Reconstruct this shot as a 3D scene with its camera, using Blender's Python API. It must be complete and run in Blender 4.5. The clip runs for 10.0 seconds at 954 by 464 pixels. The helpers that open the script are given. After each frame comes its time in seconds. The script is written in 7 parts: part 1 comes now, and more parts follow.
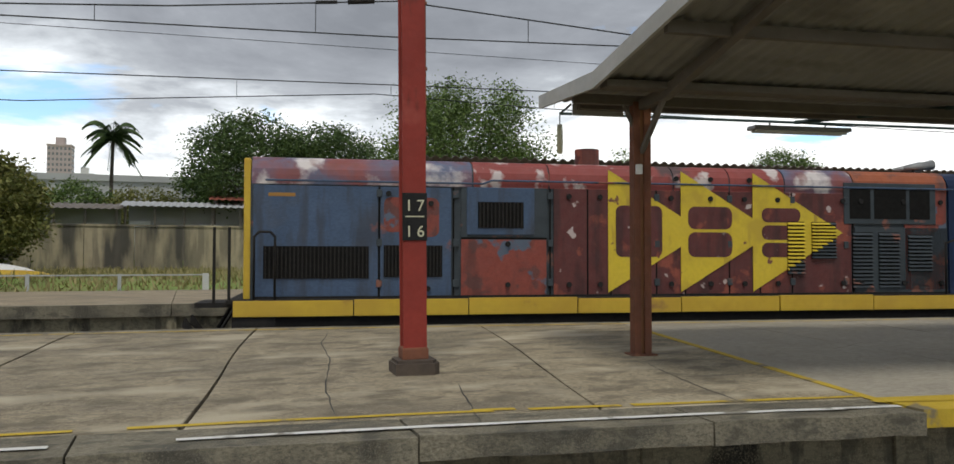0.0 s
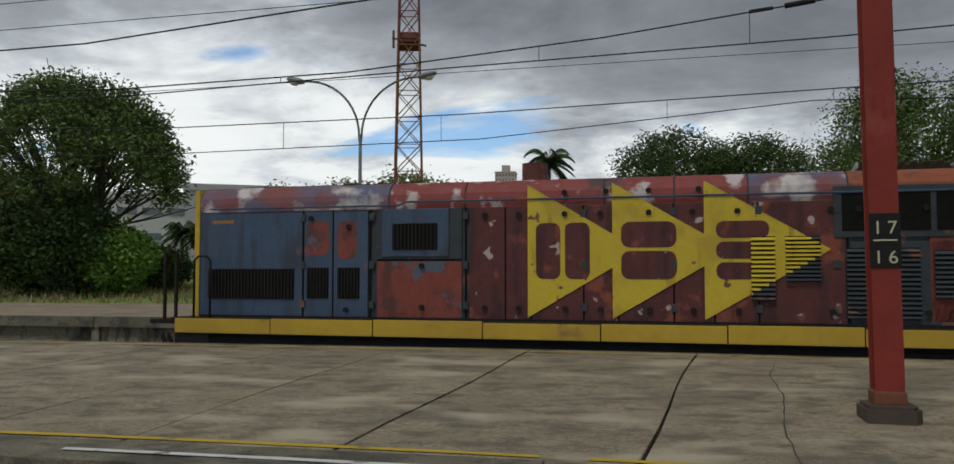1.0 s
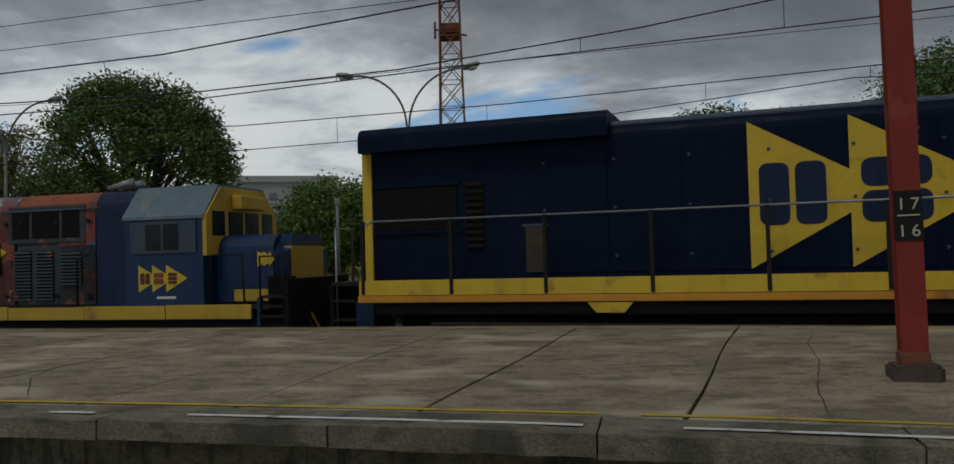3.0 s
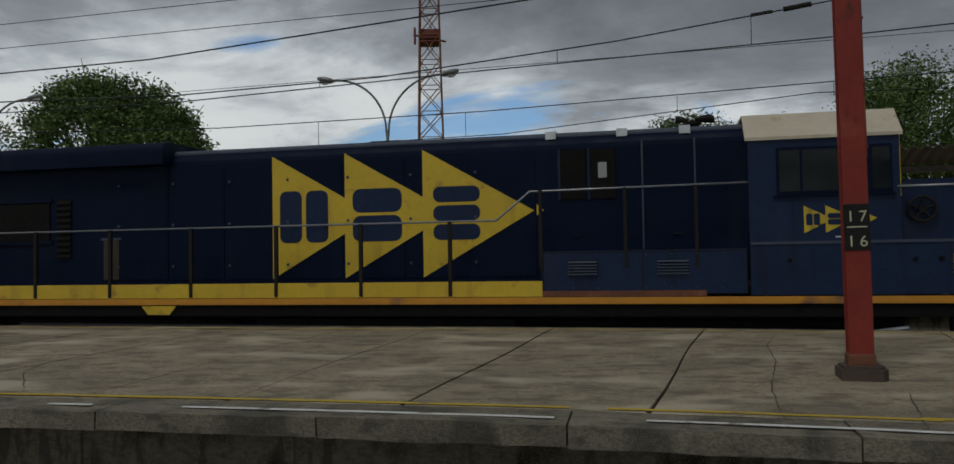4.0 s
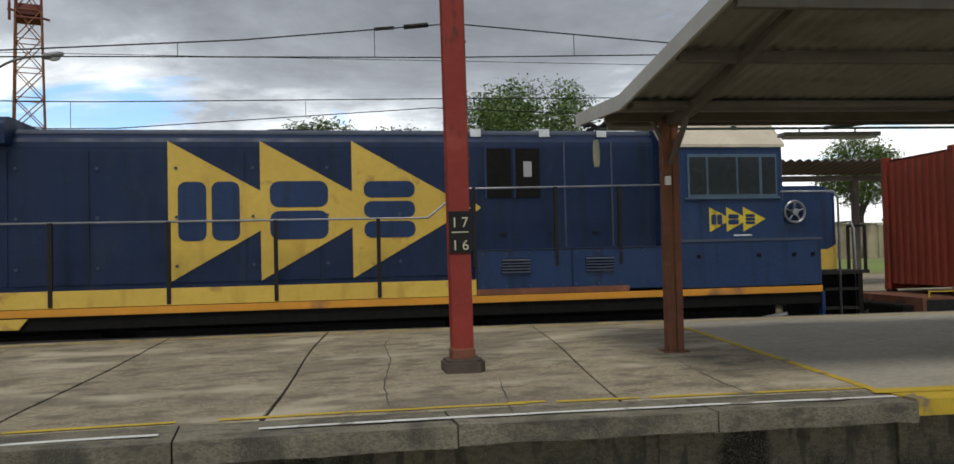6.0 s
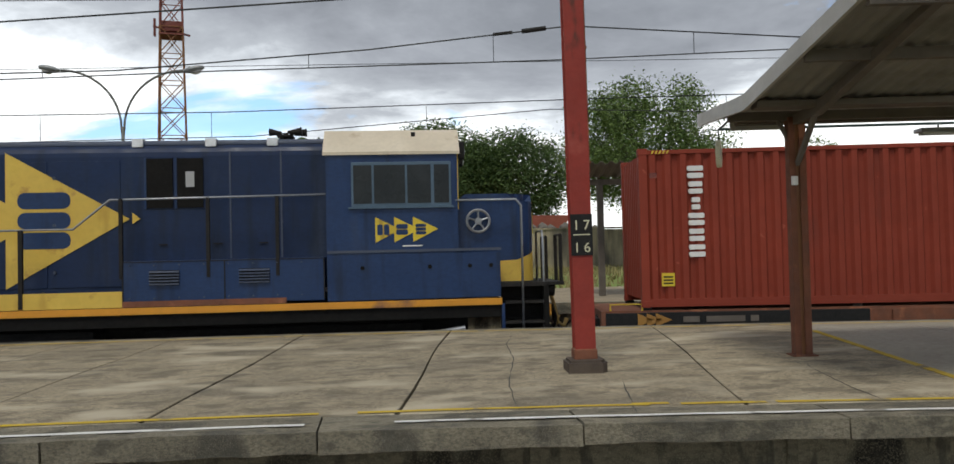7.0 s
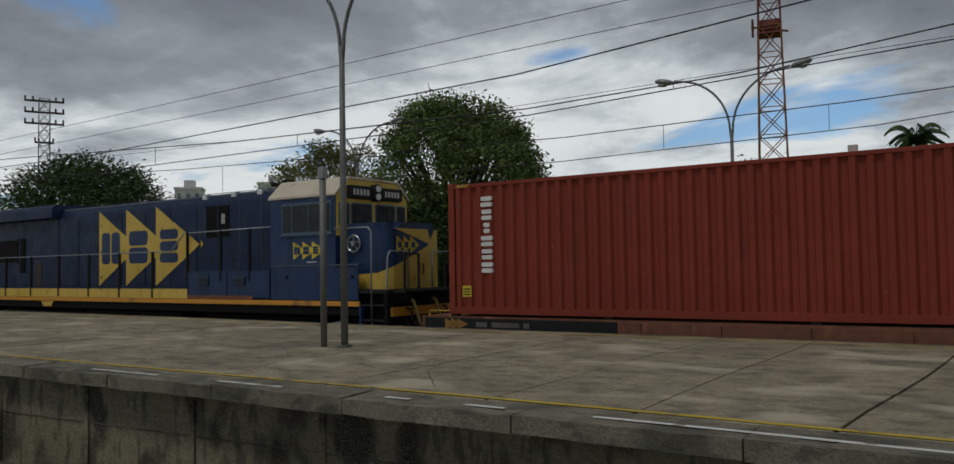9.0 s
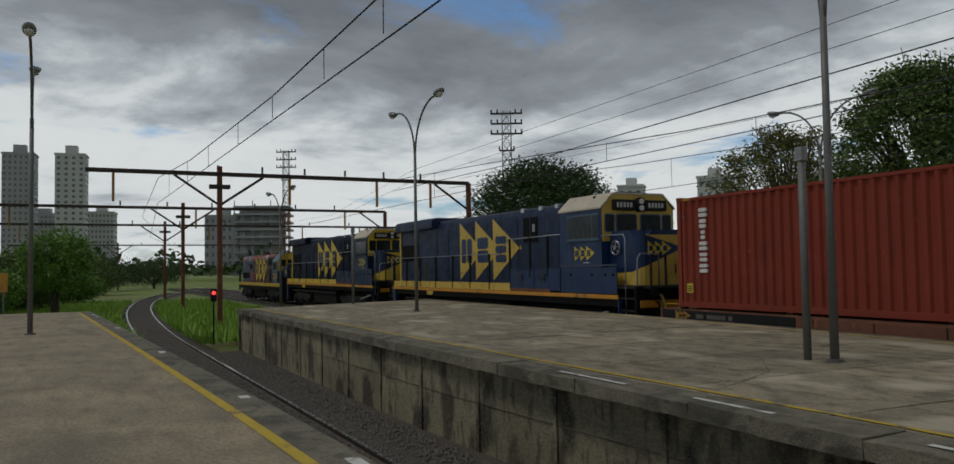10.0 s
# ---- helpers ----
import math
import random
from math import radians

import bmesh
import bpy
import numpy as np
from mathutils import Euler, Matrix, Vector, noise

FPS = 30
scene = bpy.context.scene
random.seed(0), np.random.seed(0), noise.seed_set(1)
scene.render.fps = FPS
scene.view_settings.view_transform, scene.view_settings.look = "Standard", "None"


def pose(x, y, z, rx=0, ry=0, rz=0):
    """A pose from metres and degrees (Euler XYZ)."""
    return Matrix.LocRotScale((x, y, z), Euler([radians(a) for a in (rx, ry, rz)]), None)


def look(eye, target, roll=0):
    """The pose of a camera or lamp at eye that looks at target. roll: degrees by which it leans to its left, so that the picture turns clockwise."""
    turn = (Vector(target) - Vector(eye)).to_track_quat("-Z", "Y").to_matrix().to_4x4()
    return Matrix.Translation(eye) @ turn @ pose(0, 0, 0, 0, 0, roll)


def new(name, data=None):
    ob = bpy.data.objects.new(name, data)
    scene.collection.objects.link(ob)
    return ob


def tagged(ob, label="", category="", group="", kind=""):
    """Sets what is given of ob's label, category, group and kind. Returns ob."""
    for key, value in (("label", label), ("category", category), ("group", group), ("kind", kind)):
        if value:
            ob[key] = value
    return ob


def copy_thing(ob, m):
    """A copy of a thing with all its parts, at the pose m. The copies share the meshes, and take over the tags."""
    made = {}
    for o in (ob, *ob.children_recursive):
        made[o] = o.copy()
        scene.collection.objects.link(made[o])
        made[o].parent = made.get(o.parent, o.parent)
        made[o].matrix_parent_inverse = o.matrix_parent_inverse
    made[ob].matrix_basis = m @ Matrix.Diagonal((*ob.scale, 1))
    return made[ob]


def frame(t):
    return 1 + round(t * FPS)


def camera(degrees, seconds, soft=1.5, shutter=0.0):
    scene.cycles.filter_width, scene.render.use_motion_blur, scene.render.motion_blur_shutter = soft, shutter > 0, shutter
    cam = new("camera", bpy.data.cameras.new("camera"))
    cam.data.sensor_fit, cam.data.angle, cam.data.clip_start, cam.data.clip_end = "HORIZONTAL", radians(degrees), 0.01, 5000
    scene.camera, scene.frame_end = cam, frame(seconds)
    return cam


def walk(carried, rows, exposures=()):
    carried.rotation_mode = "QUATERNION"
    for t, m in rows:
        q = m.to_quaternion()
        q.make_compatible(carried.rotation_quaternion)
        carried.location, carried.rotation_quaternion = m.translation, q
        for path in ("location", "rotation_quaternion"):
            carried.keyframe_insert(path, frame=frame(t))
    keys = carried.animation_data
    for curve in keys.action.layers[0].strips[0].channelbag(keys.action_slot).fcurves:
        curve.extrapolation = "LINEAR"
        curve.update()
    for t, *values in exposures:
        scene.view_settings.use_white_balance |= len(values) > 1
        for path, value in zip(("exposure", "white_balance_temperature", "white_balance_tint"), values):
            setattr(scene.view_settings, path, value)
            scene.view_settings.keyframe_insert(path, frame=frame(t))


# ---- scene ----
cam = camera(61.0, 10.0)
PATH = [
    (0, (0.414, 0.550, 1.227), (2.085, 5.260, 1.376), 0.10),
    (0.5, (0.261, 0.963, 1.275), (0.702, 5.940, 1.461), 0.41),
    (1, (0.222, 0.858, 1.370), (-0.628, 5.780, 1.605), -0.02),
    (1.5, (0.241, 0.921, 1.359), (-0.942, 5.776, 1.540), -0.84),
    (2, (0.327, 0.456, 1.337), (-1.032, 5.265, 1.496), -1.43),
    (2.5, (0.183, 0.225, 1.358), (-1.046, 5.070, 1.493), -1.61),
    (4, (0.267, -0.593, 1.393), (-0.682, 4.313, 1.541), -0.92),
    (4.5, (0.265, -0.591, 1.409), (-0.267, 4.379, 1.542), -0.81),
    (5, (0.399, -0.506, 1.406), (1.110, 4.441, 1.549), -1.50),
    (6.5, (0.443, -0.612, 1.378), (1.714, 4.222, 1.503), -1.29),
    (7, (0.295, -0.762, 1.432), (0.856, 4.205, 1.571), -1.34),
    (7.5, (0.020, -0.810, 1.448), (-0.092, 4.186, 1.625), -1.05),
    (8, (-0.103, -0.884, 1.467), (-1.232, 3.983, 1.655), -0.89),
    (8.5, (-0.165, -0.685, 1.429), (-2.132, 3.907, 1.639), -0.87),
    (9, (-0.743, -0.587, 1.443), (-3.440, 3.618, 1.654), -0.96),
    (9.5, (-0.960, -0.283, 1.466), (-4.877, 2.814, 1.725), -1.20),
    (10, (-2.254, 0.184, 1.518), (-6.706, 2.449, 1.738), -0.89),
]
EXPOSURES = [(0.0, 0.75, 6650, 7), (0.5, 0.65, 6650, 7), (1.0, 0.10, 6550, 6), (1.5, -0.45, 6500, 5), (2.0, -0.45, 6450, 5), (2.5, -0.50, 6450, 5), (4.0, -0.40, 6450, 5), (4.5, -0.30, 6450, 5), (5.0, 0.05, 6550, 6), (6.5, 0.77, 6600, 7), (7.5, 0.80, 6600, 7), (8.0, 0.50, 6550, 7), (8.5, 0.10, 6500, 6), (9.0, -0.25, 6450, 5), (9.5, -0.35, 6450, 5), (10.0, -0.35, 6450, 5)]
walk(cam, [(t, look(eye, target, roll)) for t, eye, target, roll in PATH], EXPOSURES)


def bend(x):
    """How far the curved tracks and platforms swing towards the near side at x."""
    return 0.08 * (math.sqrt((x - 1.0) ** 2 + 16.0) + (x - 1.0))


def swing(x):
    """How far the train's track and the far platform edge swing away beyond the lamps."""
    u = 0.5 * (math.sqrt((x + 12.0) ** 2 + 9.0) - (x + 12.0))
    return 1.0 - math.exp(-u / 11.0)


# ---- world, sun ----
def build_world():
    w = bpy.data.worlds.new("overcast_sky")
    scene.world = w
    w.use_nodes = True
    nt = w.node_tree
    nt.nodes.clear()
    N, L = nt.nodes.new, nt.links.new
    out, bg = N("ShaderNodeOutputWorld"), N("ShaderNodeBackground")
    sky = N("ShaderNodeTexSky")
    sky.sky_type, sky.sun_disc = "NISHITA", False
    sky.sun_elevation, sky.sun_rotation = radians(52), radians(200)
    skys = N("ShaderNodeVectorMath")
    skys.operation = "SCALE"
    skys.inputs[3].default_value = 0.12
    L(sky.outputs[0], skys.inputs[0])
    co, sep = N("ShaderNodeTexCoord"), N("ShaderNodeSeparateXYZ")
    L(co.outputs["Generated"], sep.inputs[0])

    def m(op, a, b=None, c=None):
        n = N("ShaderNodeMath")
        n.operation = op
        for k, v in enumerate((a, b, c)):
            if v is None:
                continue
            if isinstance(v, (int, float)):
                n.inputs[k].default_value = v
            else:
                L(v, n.inputs[k])
        return n.outputs[0]

    zc = m("MAXIMUM", sep.outputs[2], 0.0)
    den = m("ADD", zc, 0.16)
    comb = N("ShaderNodeCombineXYZ")
    L(m("DIVIDE", sep.outputs[0], den), comb.inputs[0])
    L(m("DIVIDE", sep.outputs[1], den), comb.inputs[1])

    def noise_tex(scale, detail, rough, shift, warp=0.0):
        mp = N("ShaderNodeMapping")
        mp.inputs["Location"].default_value = shift
        L(comb.outputs[0], mp.inputs[0])
        n = N("ShaderNodeTexNoise")
        n.inputs["Scale"].default_value = scale
        n.inputs["Detail"].default_value = detail
        n.inputs["Roughness"].default_value = rough
        n.inputs["Distortion"].default_value = warp
        L(mp.outputs[0], n.inputs["Vector"])
        return n.outputs[0]

    big = noise_tex(0.55, 7, 0.55, (3.1, 0.4, 0), 0.3)
    mid = noise_tex(1.3, 9, 0.6, (7.7, 2.0, 1), 0.4)
    fine = noise_tex(3.2, 8, 0.6, (1.2, 5.0, 2), 0.2)
    # heavy grey cloud overhead, thin bright cloud low down
    dens = m("ADD", m("MULTIPLY", m("SUBTRACT", big, 0.216), 1.2), m("ADD", m("MULTIPLY", m("SUBTRACT", mid, 0.13), 0.82), m("MULTIPLY", m("SUBTRACT", fine, 0.0), 0.23)))
    dens = m("ADD", dens, m("MINIMUM", m("MULTIPLY", m("SUBTRACT", sep.outputs[2], 0.195), 2.4), 0.25))
    ramp = N("ShaderNodeValToRGB")
    L(m("ADD", m("MULTIPLY", dens, 0.8), 0.1), ramp.inputs[0])
    els = ramp.color_ramp.elements
    els[0].position, els[0].color = 0.50, (0.85, 0.86, 0.88, 1)
    els[1].position, els[1].color = 1.0, (0.16, 0.172, 0.20, 1)
    for pos, col in ((0.59, (0.79, 0.81, 0.84, 1)), (0.675, (0.50, 0.53, 0.58, 1)), (0.765, (0.31, 0.33, 0.37, 1)), (0.88, (0.225, 0.24, 0.275, 1))):
        e = els.new(pos)
        e.color = col
    gap = N("ShaderNodeMapRange")
    gap.inputs["From Min"].default_value, gap.inputs["From Max"].default_value = 0.59, 0.66
    # the largest break in the cloud stands over the far trees
    side = m("DIVIDE", m("ADD", m("DIVIDE", sep.outputs[0], m("MAXIMUM", sep.outputs[1], 0.05)), 0.47), 0.13)
    rise = m("DIVIDE", m("SUBTRACT", sep.outputs[2], 0.245), 0.035)
    near = m("EXPONENT", m("MULTIPLY", m("ADD", m("MULTIPLY", side, side), m("MULTIPLY", rise, rise)), -1.0))
    L(m("ADD", noise_tex(1.0, 8, 0.55, (11.3, 4.2, 5), 0.5), m("MULTIPLY", near, 0.22)), gap.inputs["Value"])
    mix = N("ShaderNodeMix")
    mix.data_type = "RGBA"
    L(m("MULTIPLY", gap.outputs[0], 0.9), mix.inputs["Factor"])
    L(ramp.outputs[0], mix.inputs["A"])
    clear = N("ShaderNodeVectorMath")
    clear.operation = "MULTIPLY"
    clear.inputs[1].default_value = (0.74, 0.93, 1.14)
    L(skys.outputs[0], clear.inputs[0])
    L(clear.outputs[0], mix.inputs["B"])
    L(mix.outputs["Result"], bg.inputs[0])
    bg.inputs[1].default_value = 1.0
    L(bg.outputs[0], out.inputs[0])
    sun = new("sun", bpy.data.lights.new("sun", "SUN"))
    sun.data.energy, sun.data.angle, sun.data.color = 1.0, radians(14), (1.0, 0.96, 0.9)
    sun.matrix_world = look((0, 0, 30), (6, 16, 0))


build_world()


# ---- materials ----
def mat(name, col, rough=0.7, metal=0.0, col2=None, scale=6.0, amount=0.5, bump=0.0, bscale=60.0, stain=None, stain_scale=1.2, stain_at=0.55, stain_soft=0.1,
        streak=False, island=0.0, gloss=0.5, stain2=None, fleck=None, grain=0.0):
    """A painted, worn or raw surface: grain of two scales, stains with an outline of their own, fine relief."""
    mt = bpy.data.materials.new(name)
    mt.use_nodes = True
    nt = mt.node_tree
    N, L = nt.nodes.new, nt.links.new
    b = nt.nodes["Principled BSDF"]
    b.inputs["Roughness"].default_value, b.inputs["Metallic"].default_value = rough, metal
    b.inputs["Specular IOR Level"].default_value = gloss
    co = N("ShaderNodeTexCoord")
    vec = co.outputs["Object"]
    c2 = col2 or tuple(v * 0.7 for v in col)

    def nz(sc, det, v=None, stretch=None):
        n = N("ShaderNodeTexNoise")
        n.inputs["Scale"].default_value, n.inputs["Detail"].default_value = sc, det
        src = v or vec
        if stretch:
            mp = N("ShaderNodeMapping")
            mp.inputs["Scale"].default_value = stretch
            L(src, mp.inputs[0])
            src = mp.outputs[0]
        L(src, n.inputs["Vector"])
        return n.outputs[0]

    def mixc(f, a, c):
        n = N("ShaderNodeMix")
        n.data_type = "RGBA"
        L(f, n.inputs["Factor"])
        for key, v in (("A", a), ("B", c)):
            if isinstance(v, tuple):
                n.inputs[key].default_value = (*v, 1)
            else:
                L(v, n.inputs[key])
        return n.outputs["Result"]

    def rng(v, lo, hi, a=0.0, z=1.0):
        n = N("ShaderNodeMapRange")
        for key, val in zip(("From Min", "From Max", "To Min", "To Max"), (lo, hi, a, z)):
            n.inputs[key].default_value = val
        L(v, n.inputs["Value"])
        return n.outputs[0]

    base = mixc(rng(nz(scale, 6), 0.5 - amount / 2, 0.5 + amount / 2), tuple(col), tuple(c2))
    base = mixc(rng(nz(scale * 9, 4), 0.35, 0.75, 0.0, 0.45), base, tuple(0.5 * (a + c) * 0.8 for a, c in zip(col, c2)))
    if stain:
        f = rng(nz(stain_scale, 8, None, ((1, 1, 0.25) if streak is True else streak) if streak else None), stain_at, stain_at + stain_soft)
        base = mixc(f, base, tuple(stain))
    if grain:
        base = mixc(rng(nz(scale * 26, 5, None, (0.5, 1, 1)), 0.42, 0.62, 0.0, grain), base, tuple(v * 0.45 for v in c2))
        base = mixc(rng(nz(scale * 70, 3), 0.5, 0.66, 0.0, grain * 0.8), base, tuple(min(1.0, v * 1.35) for v in col))
    if fleck:
        c4, s4, a4, w4, st4 = fleck
        base = mixc(rng(nz(s4, 7, None, st4), a4, a4 + w4, 0.0, 0.6), base, tuple(c4))
    if stain2:
        c3, s3, a3, w3, *st3 = stain2
        base = mixc(rng(nz(s3, 9, None, st3[0] if st3 else None), a3, a3 + w3), base, tuple(c3))
    if island:
        g = N("ShaderNodeObjectInfo")
        h = N("ShaderNodeHueSaturation")
        L(rng(g.outputs["Random"], 0, 1, 1 - island, 1 + island), h.inputs["Value"])
        L(base, h.inputs["Color"])
        base = h.outputs[0]
    L(base, b.inputs["Base Color"])
    L(rng(nz(scale * 3, 4), 0.3, 0.7, max(rough - 0.12, 0.05), min(rough + 0.12, 1)), b.inputs["Roughness"])
    if bump:
        bp = N("ShaderNodeBump")
        bp.inputs["Strength"].default_value, bp.inputs["Distance"].default_value = bump, 0.01
        L(nz(bscale, 6), bp.inputs["Height"])
        L(bp.outputs[0], b.inputs["Normal"])
    return mt


def leafmat(name, a, c):
    mt = bpy.data.materials.new(name)
    mt.use_nodes = True
    nt = mt.node_tree
    b = nt.nodes["Principled BSDF"]
    g = nt.nodes.new("ShaderNodeNewGeometry")
    r = nt.nodes.new("ShaderNodeValToRGB")
    r.color_ramp.elements[0].color, r.color_ramp.elements[1].color = (*a, 1), (*c, 1)
    nt.links.new(g.outputs["Random Per Island"], r.inputs[0])
    nt.links.new(r.outputs[0], b.inputs["Base Color"])
    b.inputs["Roughness"].default_value = 0.6
    b.inputs["Specular IOR Level"].default_value = 0.25
    return mt


M = {}
M["concrete"] = mat("platform_concrete", (0.43, 0.345, 0.225), 0.9, 0, (0.25, 0.203, 0.14), 0.9, 0.35, 0.6, 45, (0.18, 0.148, 0.105), 0.8, 0.54, 0.14, (0.3, 1, 1), fleck=((0.17, 0.14, 0.098), 4.0, 0.48, 0.22, (0.3, 1, 1)), grain=0.45)
M["slab"] = mat("slab_concrete", (0.41, 0.343, 0.23), 0.9, 0, (0.255, 0.213, 0.144), 1.3, 0.35, 0.8, 45, (0.19, 0.162, 0.115), 0.8, 0.51, 0.15, (0.45, 1, 1), 0.12, stain2=((0.45, 0.39, 0.28), 1.1, 0.54, 0.12, (0.55, 1, 1)), fleck=((0.10, 0.084, 0.058), 3.6, 0.49, 0.14, (0.6, 1, 1)), grain=0.75)
M["edge"] = mat("edge_concrete", (0.26, 0.23, 0.162), 0.9, 0, (0.135, 0.12, 0.085), 2.2, 0.35, 1.0, 30, (0.07, 0.065, 0.05), 1.3, 0.50, 0.10, False, 0.10, fleck=((0.06, 0.056, 0.042), 7.0, 0.55, 0.08, (0.5, 1, 1)), grain=0.6)
M["wallc"] = mat("platform_wall", (0.36, 0.315, 0.205), 0.9, 0, (0.23, 0.20, 0.13), 0.9, 0.4, 0.8, 30, (0.03, 0.027, 0.02), 1.3, 0.515, 0.09, (1, 1, 0.6), 0.12, fleck=((0.06, 0.054, 0.04), 6.0, 0.54, 0.08, (1, 1, 0.3)), grain=0.5)
M["joint"] = mat("joint_dirt", (0.045, 0.042, 0.036), 0.95, 0, (0.07, 0.066, 0.055), 5)
M["yline"] = mat("yellow_line_paint", (0.60, 0.42, 0.03), 0.75, 0, (0.5, 0.34, 0.03), 3, 0.4, 0.3, 50, (0.22, 0.18, 0.10), 3.0, 0.60, 0.06)
M["wline"] = mat("white_line_paint", (0.78, 0.77, 0.72), 0.85, 0, (0.62, 0.61, 0.56), 3, 0.4, 0.3, 50, (0.26, 0.24, 0.2), 3.2, 0.58, 0.06)
M["redpost"] = mat("red_post_paint", (0.29, 0.042, 0.03), 0.65, 0, (0.21, 0.033, 0.025), 2.5, 0.5, 0.2, 40, (0.11, 0.033, 0.024), 4, 0.60, 0.06, (1, 1, 0.3), gloss=0.25, stain2=((0.36, 0.09, 0.07), 1.3, 0.58, 0.12))
M["rust"] = mat("rusty_steel", (0.22, 0.078, 0.038), 0.85, 0.0, (0.12, 0.05, 0.03), 4, 0.5, 0.5, 60, (0.30, 0.12, 0.06), 3, 0.6, 0.1)
M["black"] = mat("black_paint", (0.012, 0.012, 0.013), 0.7, 0, (0.022, 0.021, 0.02), 8, gloss=0.2)
M["dark"] = mat("undergear_black", (0.007, 0.007, 0.007), 0.85, 0.0, (0.012, 0.011, 0.010), 4, gloss=0.15)
M["soot"] = mat("grimy_steel", (0.016, 0.016, 0.017), 0.75, 0.1, (0.03, 0.026, 0.022), 5, gloss=0.2)
M["navy"] = mat("navy_paint", (0.011, 0.037, 0.115), 0.45, 0, (0.008, 0.028, 0.088), 0.8, 0.5, 0.06, 15, (0.028, 0.045, 0.085), 1.5, 0.58, 0.2, (1, 1, 0.3), gloss=0.35, fleck=((0.006, 0.012, 0.03), 4.0, 0.52, 0.16, (1, 1, 0.12)), grain=0.2)
# darker navy: the radiator overhang's shade on the hood is put into the colour
M["hoodnavy"] = mat("darkened_navy_paint", (0.0065, 0.022, 0.072), 0.5, 0, (0.005, 0.016, 0.052), 0.8, 0.5, 0.06, 15, (0.018, 0.03, 0.06), 1.5, 0.56, 0.2, (1, 1, 0.3), gloss=0.3, fleck=((0.004, 0.009, 0.022), 4.0, 0.52, 0.16, (1, 1, 0.12)), grain=0.2)
M["grimnavy"] = mat("grimy_dark_navy_paint", (0.0034, 0.0095, 0.033), 0.55, 0, (0.0028, 0.007, 0.023), 0.8, 0.5, 0.06, 15, (0.008, 0.014, 0.034), 1.5, 0.58, 0.2, (1, 1, 0.3), gloss=0.1)
M["navyroof"] = mat("dusty_navy_roof", (0.035, 0.052, 0.10), 0.6, 0, (0.06, 0.07, 0.095), 1.5, 0.5, 0.1, 20)
# the same yellow as lemon, paled: bright exposure is mixed into this colour
M["yellow"] = mat("paled_locomotive_yellow", (0.66, 0.455, 0.075), 0.5, 0, (0.56, 0.37, 0.055), 1.0, 0.4, 0.06, 20, (0.34, 0.18, 0.04), 2.5, 0.62, 0.12, fleck=((0.42, 0.26, 0.035), 3.0, 0.56, 0.12, (1, 1, 0.2)))
M["lemon"] = mat("lemon_yellow_paint", (0.72, 0.50, 0.03), 0.5, 0, (0.62, 0.42, 0.025), 1.0, 0.4, 0.06, 20, (0.36, 0.2, 0.03), 2.5, 0.62, 0.12, fleck=((0.46, 0.30, 0.03), 3.0, 0.56, 0.12, (1, 1, 0.2)))
M["orange"] = mat("sill_orange", (0.68, 0.30, 0.02), 0.5, 0, (0.55, 0.24, 0.02), 1.2, 0.4, 0.1, 20, (0.22, 0.1, 0.05), 1.1, 0.62, 0.08)
M["cream"] = mat("cream_roof", (0.66, 0.58, 0.45), 0.6, 0, (0.52, 0.44, 0.33), 1.4, 0.5, 0.1, 20, (0.33, 0.24, 0.15), 2.0, 0.62, 0.12)
M["glass"] = mat("tinted_cab_glass", (0.010, 0.014, 0.017), 0.16, 0, (0.016, 0.02, 0.024), 1, 0.4, gloss=0.12)
M["steel"] = mat("galvanised_rail", (0.36, 0.37, 0.39), 0.45, 0.7, (0.25, 0.26, 0.28), 5)
M["silver"] = mat("silver_tape", (0.75, 0.76, 0.78), 0.4, 0.5, (0.5, 0.5, 0.5), 4)
M["paleslate"] = mat("faded_slate_roof", (0.14, 0.20, 0.25), 0.65, 0, (0.10, 0.145, 0.18), 1.6, 0.5, 0.1, 25, (0.20, 0.22, 0.22), 1.8, 0.58, 0.1)
M["slate"] = mat("faded_blue_paint", (0.058, 0.10, 0.18), 0.6, 0, (0.042, 0.073, 0.13), 1.2, 0.5, 0.1, 25, (0.055, 0.075, 0.115), 1.6, 0.56, 0.14, stain2=((0.22, 0.075, 0.055), 1.3, 0.66, 0.04), fleck=((0.03, 0.03, 0.036), 4.0, 0.50, 0.14, (1, 1, 0.14)), grain=0.25)
M["primer"] = mat("worn_red_primer", (0.28, 0.062, 0.04), 0.7, 0, (0.20, 0.045, 0.035), 2.0, 0.5, 0.2, 30, (0.12, 0.045, 0.04), 2.4, 0.55, 0.06, stain2=((0.085, 0.11, 0.155), 1.7, 0.60, 0.03), fleck=((0.07, 0.028, 0.024), 4.5, 0.50, 0.12, (1, 1, 0.22)), grain=0.25)
M["maroon"] = mat("maroon_primer", (0.13, 0.030, 0.026), 0.65, 0, (0.085, 0.022, 0.022), 2.0, 0.5, 0.2, 30, (0.26, 0.065, 0.04), 1.7, 0.56, 0.05, stain2=((0.46, 0.38, 0.36), 2.9, 0.64, 0.03), fleck=((0.028, 0.012, 0.012), 3.6, 0.48, 0.13, (1, 1, 0.16)), grain=0.25)
